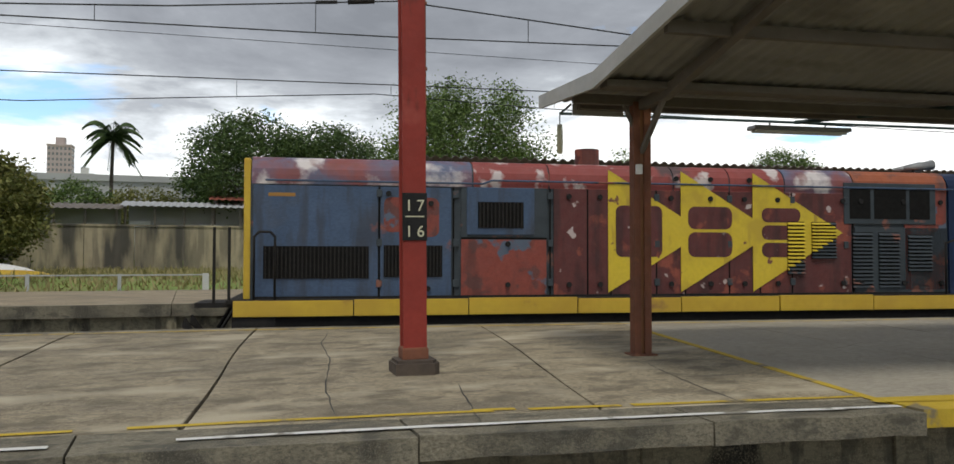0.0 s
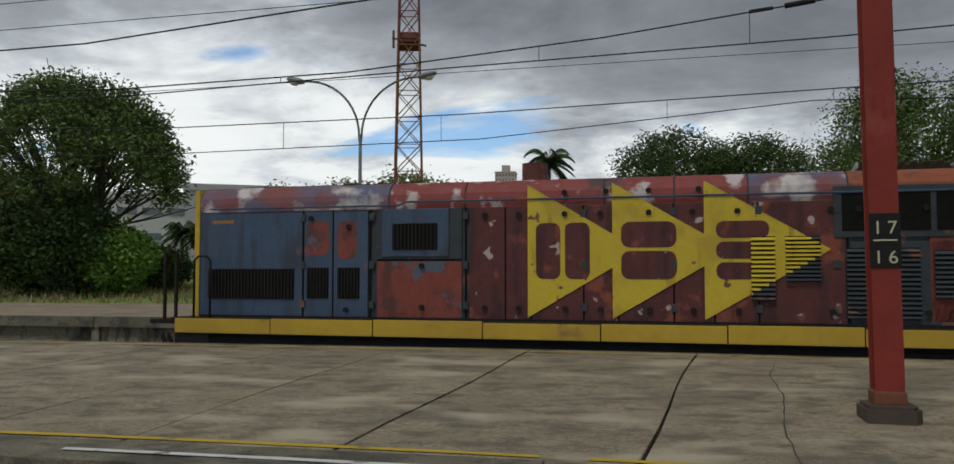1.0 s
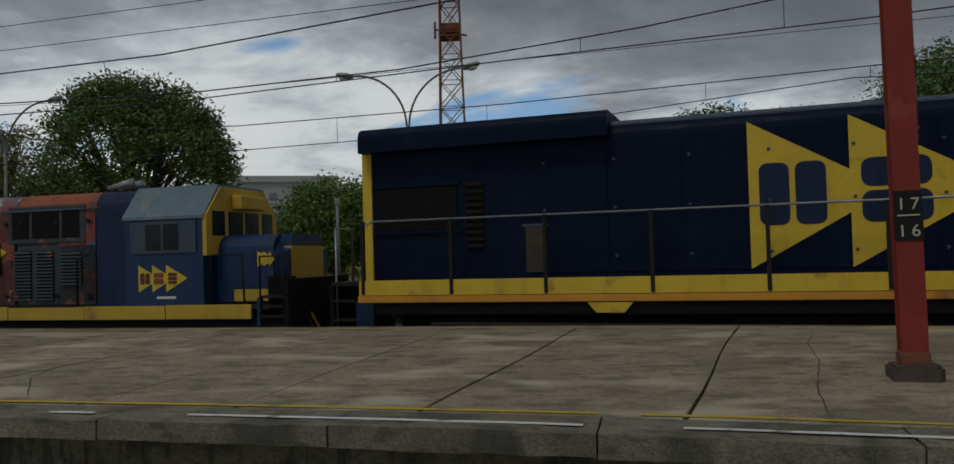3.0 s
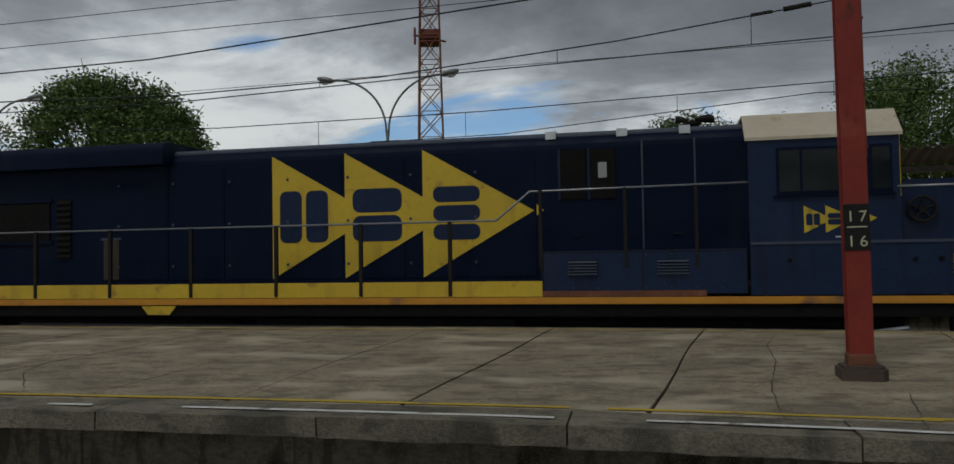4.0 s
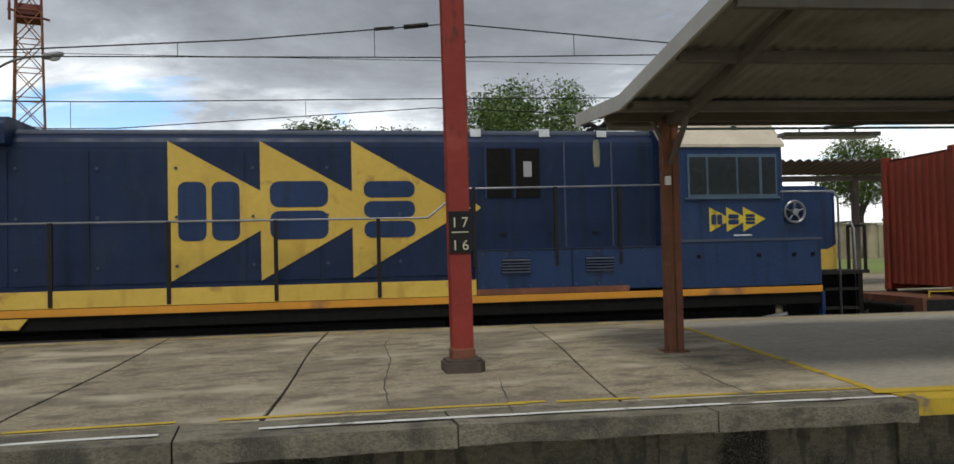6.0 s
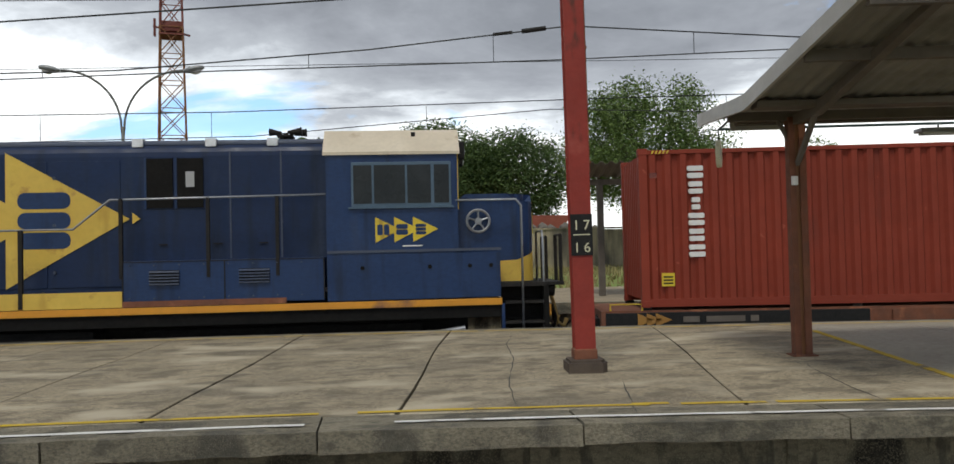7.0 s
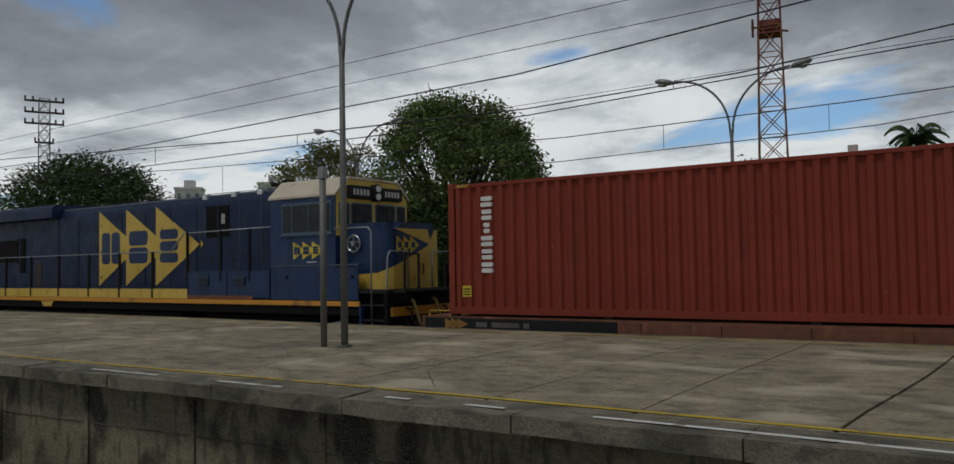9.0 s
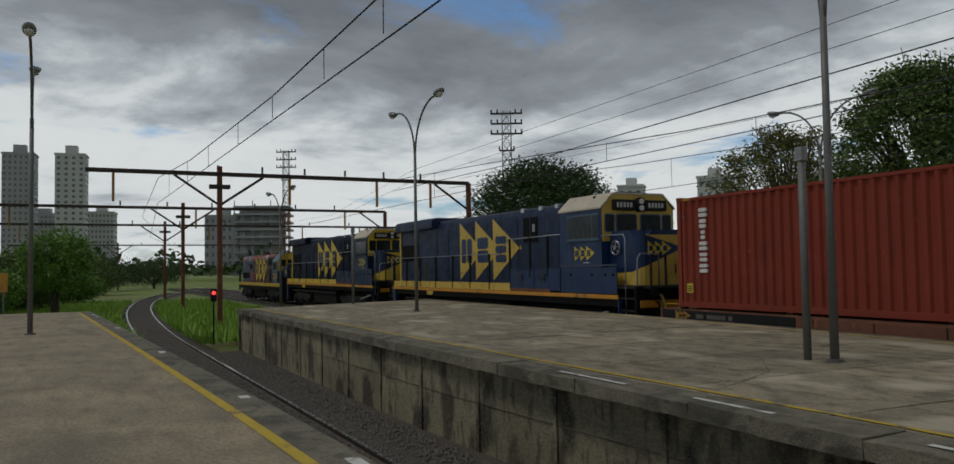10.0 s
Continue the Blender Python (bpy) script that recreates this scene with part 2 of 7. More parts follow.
M["patch"] = mat("roof_patchwork", (0.30, 0.06, 0.05), 0.7, 0, (0.22, 0.05, 0.045), 2.0, 0.5, 0.2, 30, (0.55, 0.48, 0.46), 1.9, 0.545, 0.06, stain2=((0.09, 0.05, 0.05), 1.1, 0.60, 0.06))
M["patchb"] = mat("roof_patchwork_blue", (0.10, 0.13, 0.21), 0.7, 0, (0.25, 0.07, 0.06), 1.1, 0.25, 0.15, 30, (0.6, 0.55, 0.53), 1.5, 0.515, 0.1, fleck=((0.20, 0.06, 0.05), 2.2, 0.52, 0.08, (1, 1, 0.6)))
M["rustpan"] = mat("orange_rust_panel", (0.36, 0.10, 0.04), 0.8, 0, (0.24, 0.07, 0.035), 3.0, 0.5, 0.3, 40, (0.12, 0.06, 0.05), 2.0, 0.6, 0.1)
M["greyblue"] = mat("grey_blue_frame", (0.04, 0.054, 0.064), 0.65, 0, (0.026, 0.034, 0.042), 2.0, 0.5, 0.15, 30, (0.20, 0.08, 0.055), 2.2, 0.60, 0.05)
M["brightyellow"] = mat("arrow_yellow", (0.66, 0.50, 0.03), 0.55, 0, (0.58, 0.42, 0.03), 1.5, 0.4, 0.12, 25, (0.16, 0.06, 0.04), 3.4, 0.655, 0.02, stain2=((0.48, 0.34, 0.03), 1.2, 0.52, 0.1), fleck=((0.25, 0.15, 0.03), 5.0, 0.58, 0.08, (1, 1, 0.15)))
# darker copy of the ballast for the two far tracks
M["darkbed"] = mat("dark_ballast", (0.05, 0.042, 0.036), 0.95, 0, (0.03, 0.026, 0.022), 14, 0.5, 1.0, 30)
M["drygrass"] = leafmat("dry_grass_blades", (0.17, 0.155, 0.06), (0.36, 0.30, 0.14))
M["sillyellow"] = mat("old_sill_yellow", (0.60, 0.41, 0.03), 0.6, 0, (0.45, 0.28, 0.03), 0.8, 0.5, 0.15, 25, (0.25, 0.12, 0.05), 1.6, 0.64, 0.1)
M["red"] = mat("container_red", (0.26, 0.044, 0.024), 0.6, 0, (0.195, 0.035, 0.02), 0.5, 0.5, 0.08, 20, (0.15, 0.036, 0.024), 1.5, 0.62, 0.12, (1, 1, 0.2), gloss=0.22, stain2=((0.33, 0.08, 0.05), 5.0, 0.70, 0.03))
M["white"] = mat("white_paint", (0.78, 0.77, 0.74), 0.6, 0, (0.65, 0.64, 0.62), 3)
M["canopy"] = mat("canopy_sheet_white", (0.50, 0.49, 0.46), 0.6, 0, (0.36, 0.35, 0.32), 1.2, 0.5, 0.1, 20, (0.2, 0.17, 0.13), 0.9, 0.6, 0.12)
# canopy sheet darkened: the shade under the roof is in its colour
M["sheet"] = mat("shade_toned_roof_sheet", (0.30, 0.29, 0.26), 0.75, 0, (0.20, 0.19, 0.17), 1.0, 0.5, 0.1, 20, (0.12, 0.105, 0.085), 0.9, 0.55, 0.12, (0.4, 1, 1))
M["newslab"] = mat("smooth_grey_concrete", (0.44, 0.40, 0.32), 0.9, 0, (0.36, 0.325, 0.26), 0.8, 0.4, 0.3, 45, (0.29, 0.26, 0.21), 0.7, 0.54, 0.14, (0.3, 1, 1), grain=0.3)
M["winframe"] = mat("pale_slate_window_frame", (0.075, 0.13, 0.19), 0.55, 0, (0.055, 0.095, 0.14), 2.0, 0.5)
M["cabglass"] = mat("slate_cab_glass", (0.018, 0.023, 0.026), 0.25, 0, (0.03, 0.034, 0.036), 1.2, 0.5, gloss=0.14)
M["hoseyellow"] = mat("yellow_hose_rubber", (0.50, 0.34, 0.10), 0.7, 0, (0.34, 0.22, 0.07), 5)
M["leafdeep"] = leafmat("deep_green_leaves", (0.026, 0.055, 0.014), (0.10, 0.15, 0.042))
M["beam"] = mat("dusty_beam", (0.16, 0.135, 0.11), 0.8, 0, (0.10, 0.085, 0.07), 2)
M["fluo"] = mat("lamp_tube_white", (0.75, 0.75, 0.72), 0.4, 0, (0.6, 0.6, 0.58), 2)
M["pole"] = mat("grey_lamp_pole", (0.19, 0.19, 0.175), 0.6, 0.3, (0.13, 0.13, 0.12), 2.5)
M["lamphead"] = mat("lamp_housing", (0.33, 0.34, 0.33), 0.45, 0.4, (0.22, 0.22, 0.22), 5)
M["mast"] = mat("mast_orange", (0.25, 0.11, 0.034), 0.7, 0, (0.16, 0.06, 0.024), 1, 0.5, 0.2, 30)
M["mastyel"] = mat("mast_yellow", (0.40, 0.22, 0.035), 0.7, 0, (0.28, 0.13, 0.03), 1, 0.5, 0.2, 30)
M["mastred"] = mat("mast_dark_red", (0.20, 0.05, 0.035), 0.7, 0, (0.15, 0.04, 0.03), 1)
M["gantry"] = mat("gantry_brown", (0.075, 0.055, 0.04), 0.8, 0.2, (0.05, 0.04, 0.03), 2)
M["wire"] = mat("wire_black", (0.02, 0.025, 0.025), 0.6, 0.4, (0.03, 0.03, 0.03), 2)
M["grass"] = mat("grass_ground", (0.15, 0.26, 0.04), 0.95, 0, (0.23, 0.26, 0.07), 0.35, 0.5, 1.0, 14, (0.20, 0.17, 0.075), 0.12, 0.5, 0.15)
M["blade"] = leafmat("grass_blades", (0.18, 0.35, 0.04), (0.36, 0.50, 0.09))
M["leafbright"] = leafmat("bright_green_leaves", (0.09, 0.19, 0.025), (0.20, 0.32, 0.06))
M["ballast"] = mat("ballast_ground", (0.12, 0.10, 0.082), 0.95, 0, (0.065, 0.055, 0.046), 14, 0.5, 1.0, 30)
M["stone"] = mat("ballast_stones", (0.20, 0.18, 0.155), 0.95, 0, (0.11, 0.097, 0.082), 9, 0.5, 0.5, 40)
M["railst"] = mat("rail_steel", (0.16, 0.115, 0.09), 0.5, 0.6, (0.10, 0.075, 0.06), 4)
M["railtop"] = mat("rail_head_polished", (0.45, 0.44, 0.43), 0.25, 0.9, (0.35, 0.33, 0.3), 4)
M["sleeper"] = mat("sleeper", (0.11, 0.09, 0.07), 0.9, 0, (0.07, 0.06, 0.05), 4)
M["bark"] = mat("bark", (0.085, 0.07, 0.055), 0.95, 0, (0.05, 0.042, 0.034), 4, 0.5, 0.6, 20)
M["leafdark"] = leafmat("dark_leaves", (0.018, 0.042, 0.012), (0.065, 0.105, 0.028))
M["leafmid"] = leafmat("mid_green_leaves", (0.05, 0.092, 0.023), (0.148, 0.205, 0.056))
M["leaflight"] = leafmat("light_green_leaves", (0.07, 0.125, 0.028), (0.19, 0.25, 0.065))
M["leafolive"] = leafmat("olive_leaves", (0.075, 0.09, 0.02), (0.20, 0.19, 0.055))
M["oldwall"] = mat("stained_boundary_wall", (0.46, 0.39, 0.26), 0.9, 0, (0.30, 0.255, 0.17), 0.4, 0.5, 0.3, 20, (0.07, 0.064, 0.052), 0.7, 0.47, 0.16, (1, 1, 0.22), fleck=((0.10, 0.09, 0.07), 1.6, 0.48, 0.12, (1, 1, 0.12)))
# building colours are lightened to mix distance haze into them
M["bldwhite"] = mat("building_white", (0.62, 0.62, 0.60), 0.8, 0, (0.5, 0.5, 0.48), 0.15)
M["bldgrey"] = mat("building_grey", (0.47, 0.48, 0.49), 0.85, 0, (0.33, 0.33, 0.33), 0.1)
M["bldpink"] = mat("hazy_building_pink", (0.50, 0.41, 0.39), 0.85, 0, (0.42, 0.35, 0.33), 0.1)
M["bldwin"] = mat("building_window", (0.20, 0.21, 0.23), 0.3, 0, (0.13, 0.14, 0.15), 0.3)
M["corr"] = mat("corrugated_roof_sheet", (0.20, 0.17, 0.145), 0.8, 0, (0.13, 0.11, 0.095), 0.8, 0.5, 0.2, 20)
M["roofred"] = mat("red_sheet_roof", (0.36, 0.10, 0.06), 0.8, 0, (0.26, 0.08, 0.05), 0.6)
M["palette_green"] = mat("green_pipe_paint", (0.03, 0.06, 0.05), 0.6, 0, (0.02, 0.04, 0.035), 4)
M["numcream"] = mat("sign_cream_paint", (0.62, 0.60, 0.42), 0.7, 0, (0.5, 0.48, 0.33), 6)
M["signalred"] = bpy.data.materials.new("signal_red_light")
M["signalred"].use_nodes = True
_b = M["signalred"].node_tree.nodes["Principled BSDF"]
_b.inputs["Base Color"].default_value = (0.5, 0.02, 0.02, 1)
_b.inputs["Emission Color"].default_value = (1, 0.04, 0.03, 1)
_b.inputs["Emission Strength"].default_value = 3.0


# ---- mesh helpers ----
def box(bm, x0, x1, y0, y1, z0, z1, bev=0.0):
    vs = [bm.verts.new((x, y, z)) for x in (x0, x1) for y in (y0, y1) for z in (z0, z1)]
    fs = [bm.faces.new([vs[i] for i in q]) for q in ((0, 1, 3, 2), (4, 6, 7, 5), (0, 4, 5, 1), (2, 3, 7, 6), (0, 2, 6, 4), (1, 5, 7, 3))]
    if bev:
        es = list({e for f in fs for e in f.edges})
        bmesh.ops.bevel(bm, geom=es, offset=bev, segments=2, affect="EDGES", profile=0.6)
    return bm


def rod(bm, a, c, r, n=8, r2=None):
    a, c = Vector(a), Vector(c)
    z = (c - a).normalized()
    x = z.orthogonal().normalized()
    y = z.cross(x)
    r2 = r if r2 is None else r2
    ra = [bm.verts.new(a + r * (math.cos(k * math.tau / n) * x + math.sin(k * math.tau / n) * y)) for k in range(n)]
    rb = [bm.verts.new(c + r2 * (math.cos(k * math.tau / n) * x + math.sin(k * math.tau / n) * y)) for k in range(n)]
    for k in range(n):
        bm.faces.new((ra[k], ra[(k + 1) % n], rb[(k + 1) % n], rb[k]))
    bm.faces.new(ra[::-1])
    bm.faces.new(rb)
    return bm


def tube(bm, pts, r, n=7):
    """One bent pipe through the points, its rings mitred at the bends."""
    ps = [Vector(p) for p in pts]
    side, prev = None, None
    for k, p in enumerate(ps):
        a = (p - ps[k - 1]).normalized() if k else (ps[1] - p).normalized()
        c = (ps[k + 1] - p).normalized() if k < len(ps) - 1 else a
        t = (a + c).normalized()
        side = t.orthogonal() if side is None else side - t * side.dot(t)
        side.normalize()
        up = t.cross(side)
        ring = [bm.verts.new(p + r * (math.cos(j * math.tau / n) * side + math.sin(j * math.tau / n) * up)) for j in range(n)]
        if prev:
            for j in range(n):
                bm.faces.new((prev[j], prev[(j + 1) % n], ring[(j + 1) % n], ring[j]))
        else:
            bm.faces.new(ring[::-1])
        prev = ring
    bm.faces.new(prev)
    return bm


def prism(bm, pts, axis, lo, hi):
    """A closed outline (list of pairs) pushed along an axis: 'x' takes (y, z), 'y' takes (x, z), 'z' takes (x, y)."""
    def put(p, v):
        return {"x": (v, p[0], p[1]), "y": (p[0], v, p[1]), "z": (p[0], p[1], v)}[axis]
    a = [bm.verts.new(put(p, lo)) for p in pts]
    c = [bm.verts.new(put(p, hi)) for p in pts]
    n = len(pts)
    for k in range(n):
        bm.faces.new((a[k], a[(k + 1) % n], c[(k + 1) % n], c[k]))
    bm.faces.new(a[::-1])
    bm.faces.new(c)
    return bm


def arc_top(half, z0, z1, r, n=5):
    """Section of a body of a half width, with its two upper edges rounded."""
    pts = [(-half, z0), (half, z0)]
    pts += [(half - r + r * math.cos(a), z1 - r + r * math.sin(a)) for a in (k * math.pi / 2 / n for k in range(n + 1))]
    pts += [(-half + r - r * math.sin(a), z1 - r + r * math.cos(a)) for a in (k * math.pi / 2 / n for k in range(n + 1))]
    return pts


def rounded(x0, x1, z0, z1, r, n=4):
    pts = []
    for cx, cz, s in ((x1 - r, z0 + r, -90), (x1 - r, z1 - r, 0), (x0 + r, z1 - r, 90), (x0 + r, z0 + r, 180)):
        pts += [(cx + r * math.cos(radians(s + 90 * k / n)), cz + r * math.sin(radians(s + 90 * k / n))) for k in range(n + 1)]
    return pts


def mesh_of(name, bm, material, smooth=False):
    bmesh.ops.recalc_face_normals(bm, faces=bm.faces)
    me = bpy.data.meshes.new(name)
    bm.to_mesh(me)
    bm.free()
    for m in material if isinstance(material, (list, tuple)) else [material]:
        me.materials.append(m)
    if smooth:
        for p in me.polygons:
            p.use_smooth = True
    return me


def part(name, bm, material, parent, label="", smooth=False, at=None):
    ob = new(name, mesh_of(name, bm, material, smooth))
    ob.parent = parent
    if at is not None:
        ob.matrix_basis = at
    if label:
        ob["label"] = label
    return ob


def thing(name, label, category, group="", kind="", at=None):
    ob = new(name)
    ob.empty_display_size = 0.2
    if at is not None:
        ob.matrix_basis = at
    return tagged(ob, label, category, group, kind)


def solid(name, bm, material, label, category="", group="", kind="", at=None, smooth=False):
    ob = new(name, mesh_of(name, bm, material, smooth))
    if at is not None:
        ob.matrix_basis = at
    return tagged(ob, label, category, group, kind)


def bbox(*a, bev=0.0):
    return box(bmesh.new(), *a, bev=bev)


def brod(*a, **k):
    return rod(bmesh.new(), *a, **k)


# ---- the setting ----
def strip(name, y0, y1, z, x0, x1, material, label, z_under=None, step=2.0, follow=True, category="", kind="structure"):
    """A band along the tracks between two distances, with thickness where z_under is given."""
    bm = bmesh.new()
    n = max(2, int((x1 - x0) / step))
    rows = []
    for k in range(n + 1):
        x = x0 + (x1 - x0) * k / n
        o = bend(x) if follow else 0.0
        pts = [(x, y0 - o, z), (x, y1 - o, z)]
        if z_under is not None:
            pts += [(x, y1 - o, z_under), (x, y0 - o, z_under)]
        rows.append([bm.verts.new(p) for p in pts])
    for a, c in zip(rows, rows[1:]):
        m = len(a)
        for k in range(m if m > 2 else 1):
            bm.faces.new((a[k], c[k], c[(k + 1) % m], a[(k + 1) % m]))
    if z_under is not None:
        bm.faces.new(rows[0])
        bm.faces.new(rows[-1][::-1])
    return solid(name, bm, material, label, category, "", kind)


def near_drop(x):
    """The near track lies lower between the platforms than out in the field."""
    return -0.33 * min(max((x + 62.0) / 22.0, 0.0), 1.0)


def build_ground():
    bm = bmesh.new()
    prof = [(-2500, -1.5), (-60, -1.5), (-7.2, -1.45), (1.0, -1.45), (1.2, -1.451), (8.0, -1.451), (8.2, -1.45), (23, -1.45), (31.2, -1.45), (31.6, -0.12), (40, 0.2), (58, 0.24), (58.4, 0.7), (75, 0.9), (300, 3.0), (2500, 6.0)]
    xs = [-2500, -600, -200, -120] + list(range(-90, 61, 10)) + [120, 300, 2500]
    grid = []
    for x in xs:
        row = []
        for y, z in prof:
            far = min(max((-x - 55) / 40, 0), 1)
            if y > 31.5:
                z = z * (1 - far) + (-1.2) * far if y < 100 else z
            if z == -1.451:
                z += near_drop(x) - 0.05
            row.append(bm.verts.new((x, y, z)))
        grid.append(row)
    for a, c in zip(grid, grid[1:]):
        for k in range(len(prof) - 1):
            bm.faces.new((a[k], c[k], c[k + 1], a[k + 1]))
    solid("ground", bm, M["grass"], "dry green grass over flat railway land", "ground", "", "structure")


build_ground()


def near_track_y(x):
    """Centre of the single track between the platforms; it swings away past the platform ends."""
    return 4.08 - bend(x) + (0.0016 * (x + 42) ** 2 if x < -42 else 0.0)


def build_track(name, centre, x0, x1, label, bedmat="ballast", drop=lambda x: 0.0):
    root = thing(name, label, "railway track", "", "structure")
    n = int((x1 - x0) / 2)
    xs = [x0 + (x1 - x0) * k / n for k in range(n + 1)]
    bed = bmesh.new()
    sec = [(-1.75, -1.44), (-1.3, -1.33), (1.3, -1.33), (1.75, -1.44)]
    rows = [[bed.verts.new((x, centre(x) + dy, z + drop(x))) for dy, z in sec] for x in xs]
    for a, c in zip(rows, rows[1:]):
        for k in range(3):
            bed.faces.new((a[k], c[k], c[k + 1], a[k + 1]))
    part("ballast_bed", bed, M[bedmat], root, "crushed stone ballast")
    for side in (-0.8, 0.8):
        web, head = bmesh.new(), bmesh.new()
        for bm, sec2 in ((web, [(-0.06, -1.33), (-0.012, -1.30), (-0.03, -1.225), (0.03, -1.225), (0.012, -1.30), (0.06, -1.33)]), (head, [(-0.033, -1.225), (-0.033, -1.2), (0.033, -1.2), (0.033, -1.225)])):
            rows = [[bm.verts.new((x, centre(x) + side + dy, z + drop(x))) for dy, z in sec2] for x in xs]
            m = len(sec2)
            for a, c in zip(rows, rows[1:]):
                for k in range(m):
                    bm.faces.new((a[k], c[k], c[(k + 1) % m], a[(k + 1) % m]))
        r = part("rail", web, M["railst"], root, "brown weathered steel rail")
        part("rail_head", head, M["railtop"], r, "polished rail head")
    sl = mesh_of("sleeper", bbox(-0.11, 0.11, -1.3, 1.3, -1.42, -1.315, bev=0.01), M["sleeper"])
    x = x0
    while x < min(x1, x0 + 110):
        ob = new("sleeper", sl)
        ob.parent = root
        ob.matrix_basis = pose(x, centre(x), drop(x), 0, 0, 0)
        x += 0.75 if x > -50 else 1.2
    return root


strip("ballast_floor", 1.4, 7.4, -1.735, -36.5, 45, M["ballast"], "grey gravel between the platforms")
build_track("track_1", near_track_y, -120, 40, "single railway track on grey ballast between platforms", drop=near_drop)
build_track("track_2", lambda x: 16.1 - bend(x) + swing(x), -150, 60, "railway track on dark ballast beneath the train", "darkbed")
build_track("track_3", lambda x: 20.2 - bend(x) + swing(x), -150, 60, "empty second railway track on dark ballast", "darkbed")
strip("ballast_floor", 14.1, 23.0, -1.43, -36.5, 60, M["darkbed"], "dark gravel between the tracks")


def edge(x):
    return 6.53 - bend(x)


def far_edge(x):
    return 14.1 - bend(x) + swing(x)


def floor_z(x, y):
    """Height of the island platform, which falls gently towards the near track."""
    return -0.047 + 0.0174 * (y - edge(x))


X_END, X_STEP = -36.8, 6.15


def recess(x):
    """How far the platform's face wall stands back under the coping."""
    return 0.16 + 0.5 * min(max((x + 17.0) / 12.0, 0.0), 1.0)


def slab_mesh(name, poly, z0, z1, material, bev=0.012):
    bm = prism(bmesh.new(), poly, "z", z0, z1)
    top = [e for e in bm.edges if all(abs(v.co.z - z1) < 1e-6 for v in e.verts)]
    bmesh.ops.bevel(bm, geom=top, offset=bev, segments=1, affect="EDGES")
    return mesh_of(name, bm, material)


def build_island_platform():
    root = thing("pavement_island", "worn grey concrete island platform with cracked slabs", "platform", "", "structure")
    core = bmesh.new()
    n = 50
    xs = [X_END + 0.1 + (70 - X_END) * k / n for k in range(n + 1)]
    rows = [[core.verts.new(p) for p in ((x, edge(x) + recess(x) + 0.09, -1.8), (x, far_edge(x) - 0.2, -1.5), (x, far_edge(x) - 0.2, -0.2), (x, edge(x) + recess(x) + 0.09, -0.2))] for x in xs]
    for a, c in zip(rows, rows[1:]):
        for k in range(4):
            core.faces.new((a[k], c[k], c[(k + 1) % 4], a[(k + 1) % 4]))
    core.faces.new(rows[0])
    core.faces.new(rows[-1])
    part("platform_core", core, M["joint"], root, "dirt-filled platform core")
    rnd = random.Random(4)
    # slabs, divided by slanting worn joints
    cuts = [X_END]
    while cuts[-1] < 30:
        cuts.append(cuts[-1] + 2.4)
    known = [(-3.85, -3.4), (-1.95, -1.15), (0.36, 1.4), (3.65, 5.0)]
    lines = [(x, x + 0.75 + rnd.uniform(-0.2, 0.2)) for x in cuts if x < -5.0] + known + [(6.12, 7.4)] + [(x, x + 0.3) for x in cuts if x > 8.5]
    lines[0] = (X_END, X_END + 0.05)
    for (a0, a1), (c0, c1) in zip(lines, lines[1:]):
        g = rnd.uniform(0.012, 0.019)
        left, right = [], []
        for k in range(7):
            f = k / 6
            wob = 0.03 * math.sin(7 * f + a0) + rnd.uniform(-0.012, 0.012)
            xl = a0 + (a1 - a0) * f
            xr = c0 + (c1 - c0) * f
            left.append((xl + g + 0.03 * math.sin(7 * f + a0), edge(xl) + 0.62 + (far_edge(xl) - edge(xl) - 0.64) * f))
            right.append((xr - g + 0.03 * math.sin(7 * f + c0) + wob * 0.2, edge(xr) + 0.62 + (far_edge(xr) - edge(xr) - 0.64) * f))
        ob = new("slab", slab_mesh("slab", left + right[::-1], -0.1, rnd.uniform(-0.004, 0.004), M["slab"] if a0 < 6.0 else M["newslab"]))
        ob.parent = root
    # wandering cracks inside the slabs
    for pts in ([(1.5, 6.75), (1.62, 8.2), (1.95, 9.9), (2.1, 11.5), (2.5, 13.4)], [(2.5, 6.35), (2.72, 7.3), (2.95, 8.4)], [(4.9, 6.3), (5.05, 7.3), (5.2, 8.1), (5.35, 8.6), (5.2, 9.1)], [(-6.4, 7.3), (-7.5, 8.6), (-8.1, 10.2)], [(-9.8, 7.2), (-10.6, 9.0), (-12.2, 10.4)], [(8.0, 8.8), (9.2, 9.4), (10.4, 9.6)]):
        bm, prev = bmesh.new(), None
        fine = []
        for (ax, ay), (cx, cy) in zip(pts, pts[1:]):
            for k in range(6):
                fine.append((ax + (cx - ax) * k / 6 + rnd.uniform(-0.013, 0.013), ay + (cy - ay) * k / 6))
        for k, (x, y) in enumerate(fine):
            w = rnd.uniform(0.003, 0.009) * (1.0 if 1 < k < len(fine) - 2 else 0.4)
            v = [bm.verts.new((x - w, y, 0.0075)), bm.verts.new((x + w, y, 0.0075))]
            if prev:
                bm.faces.new((prev[0], v[0], v[1], prev[1]))
            prev = v
        part("crack", bm, M["joint"], root, "dark wandering crack")
    # coping stones along the near edge
    xs = [X_END]
    while xs[-1] < 5.9:
        xs.append(min(xs[-1] + 2.28, 6.12) if xs[-1] < 3.0 else 6.12)
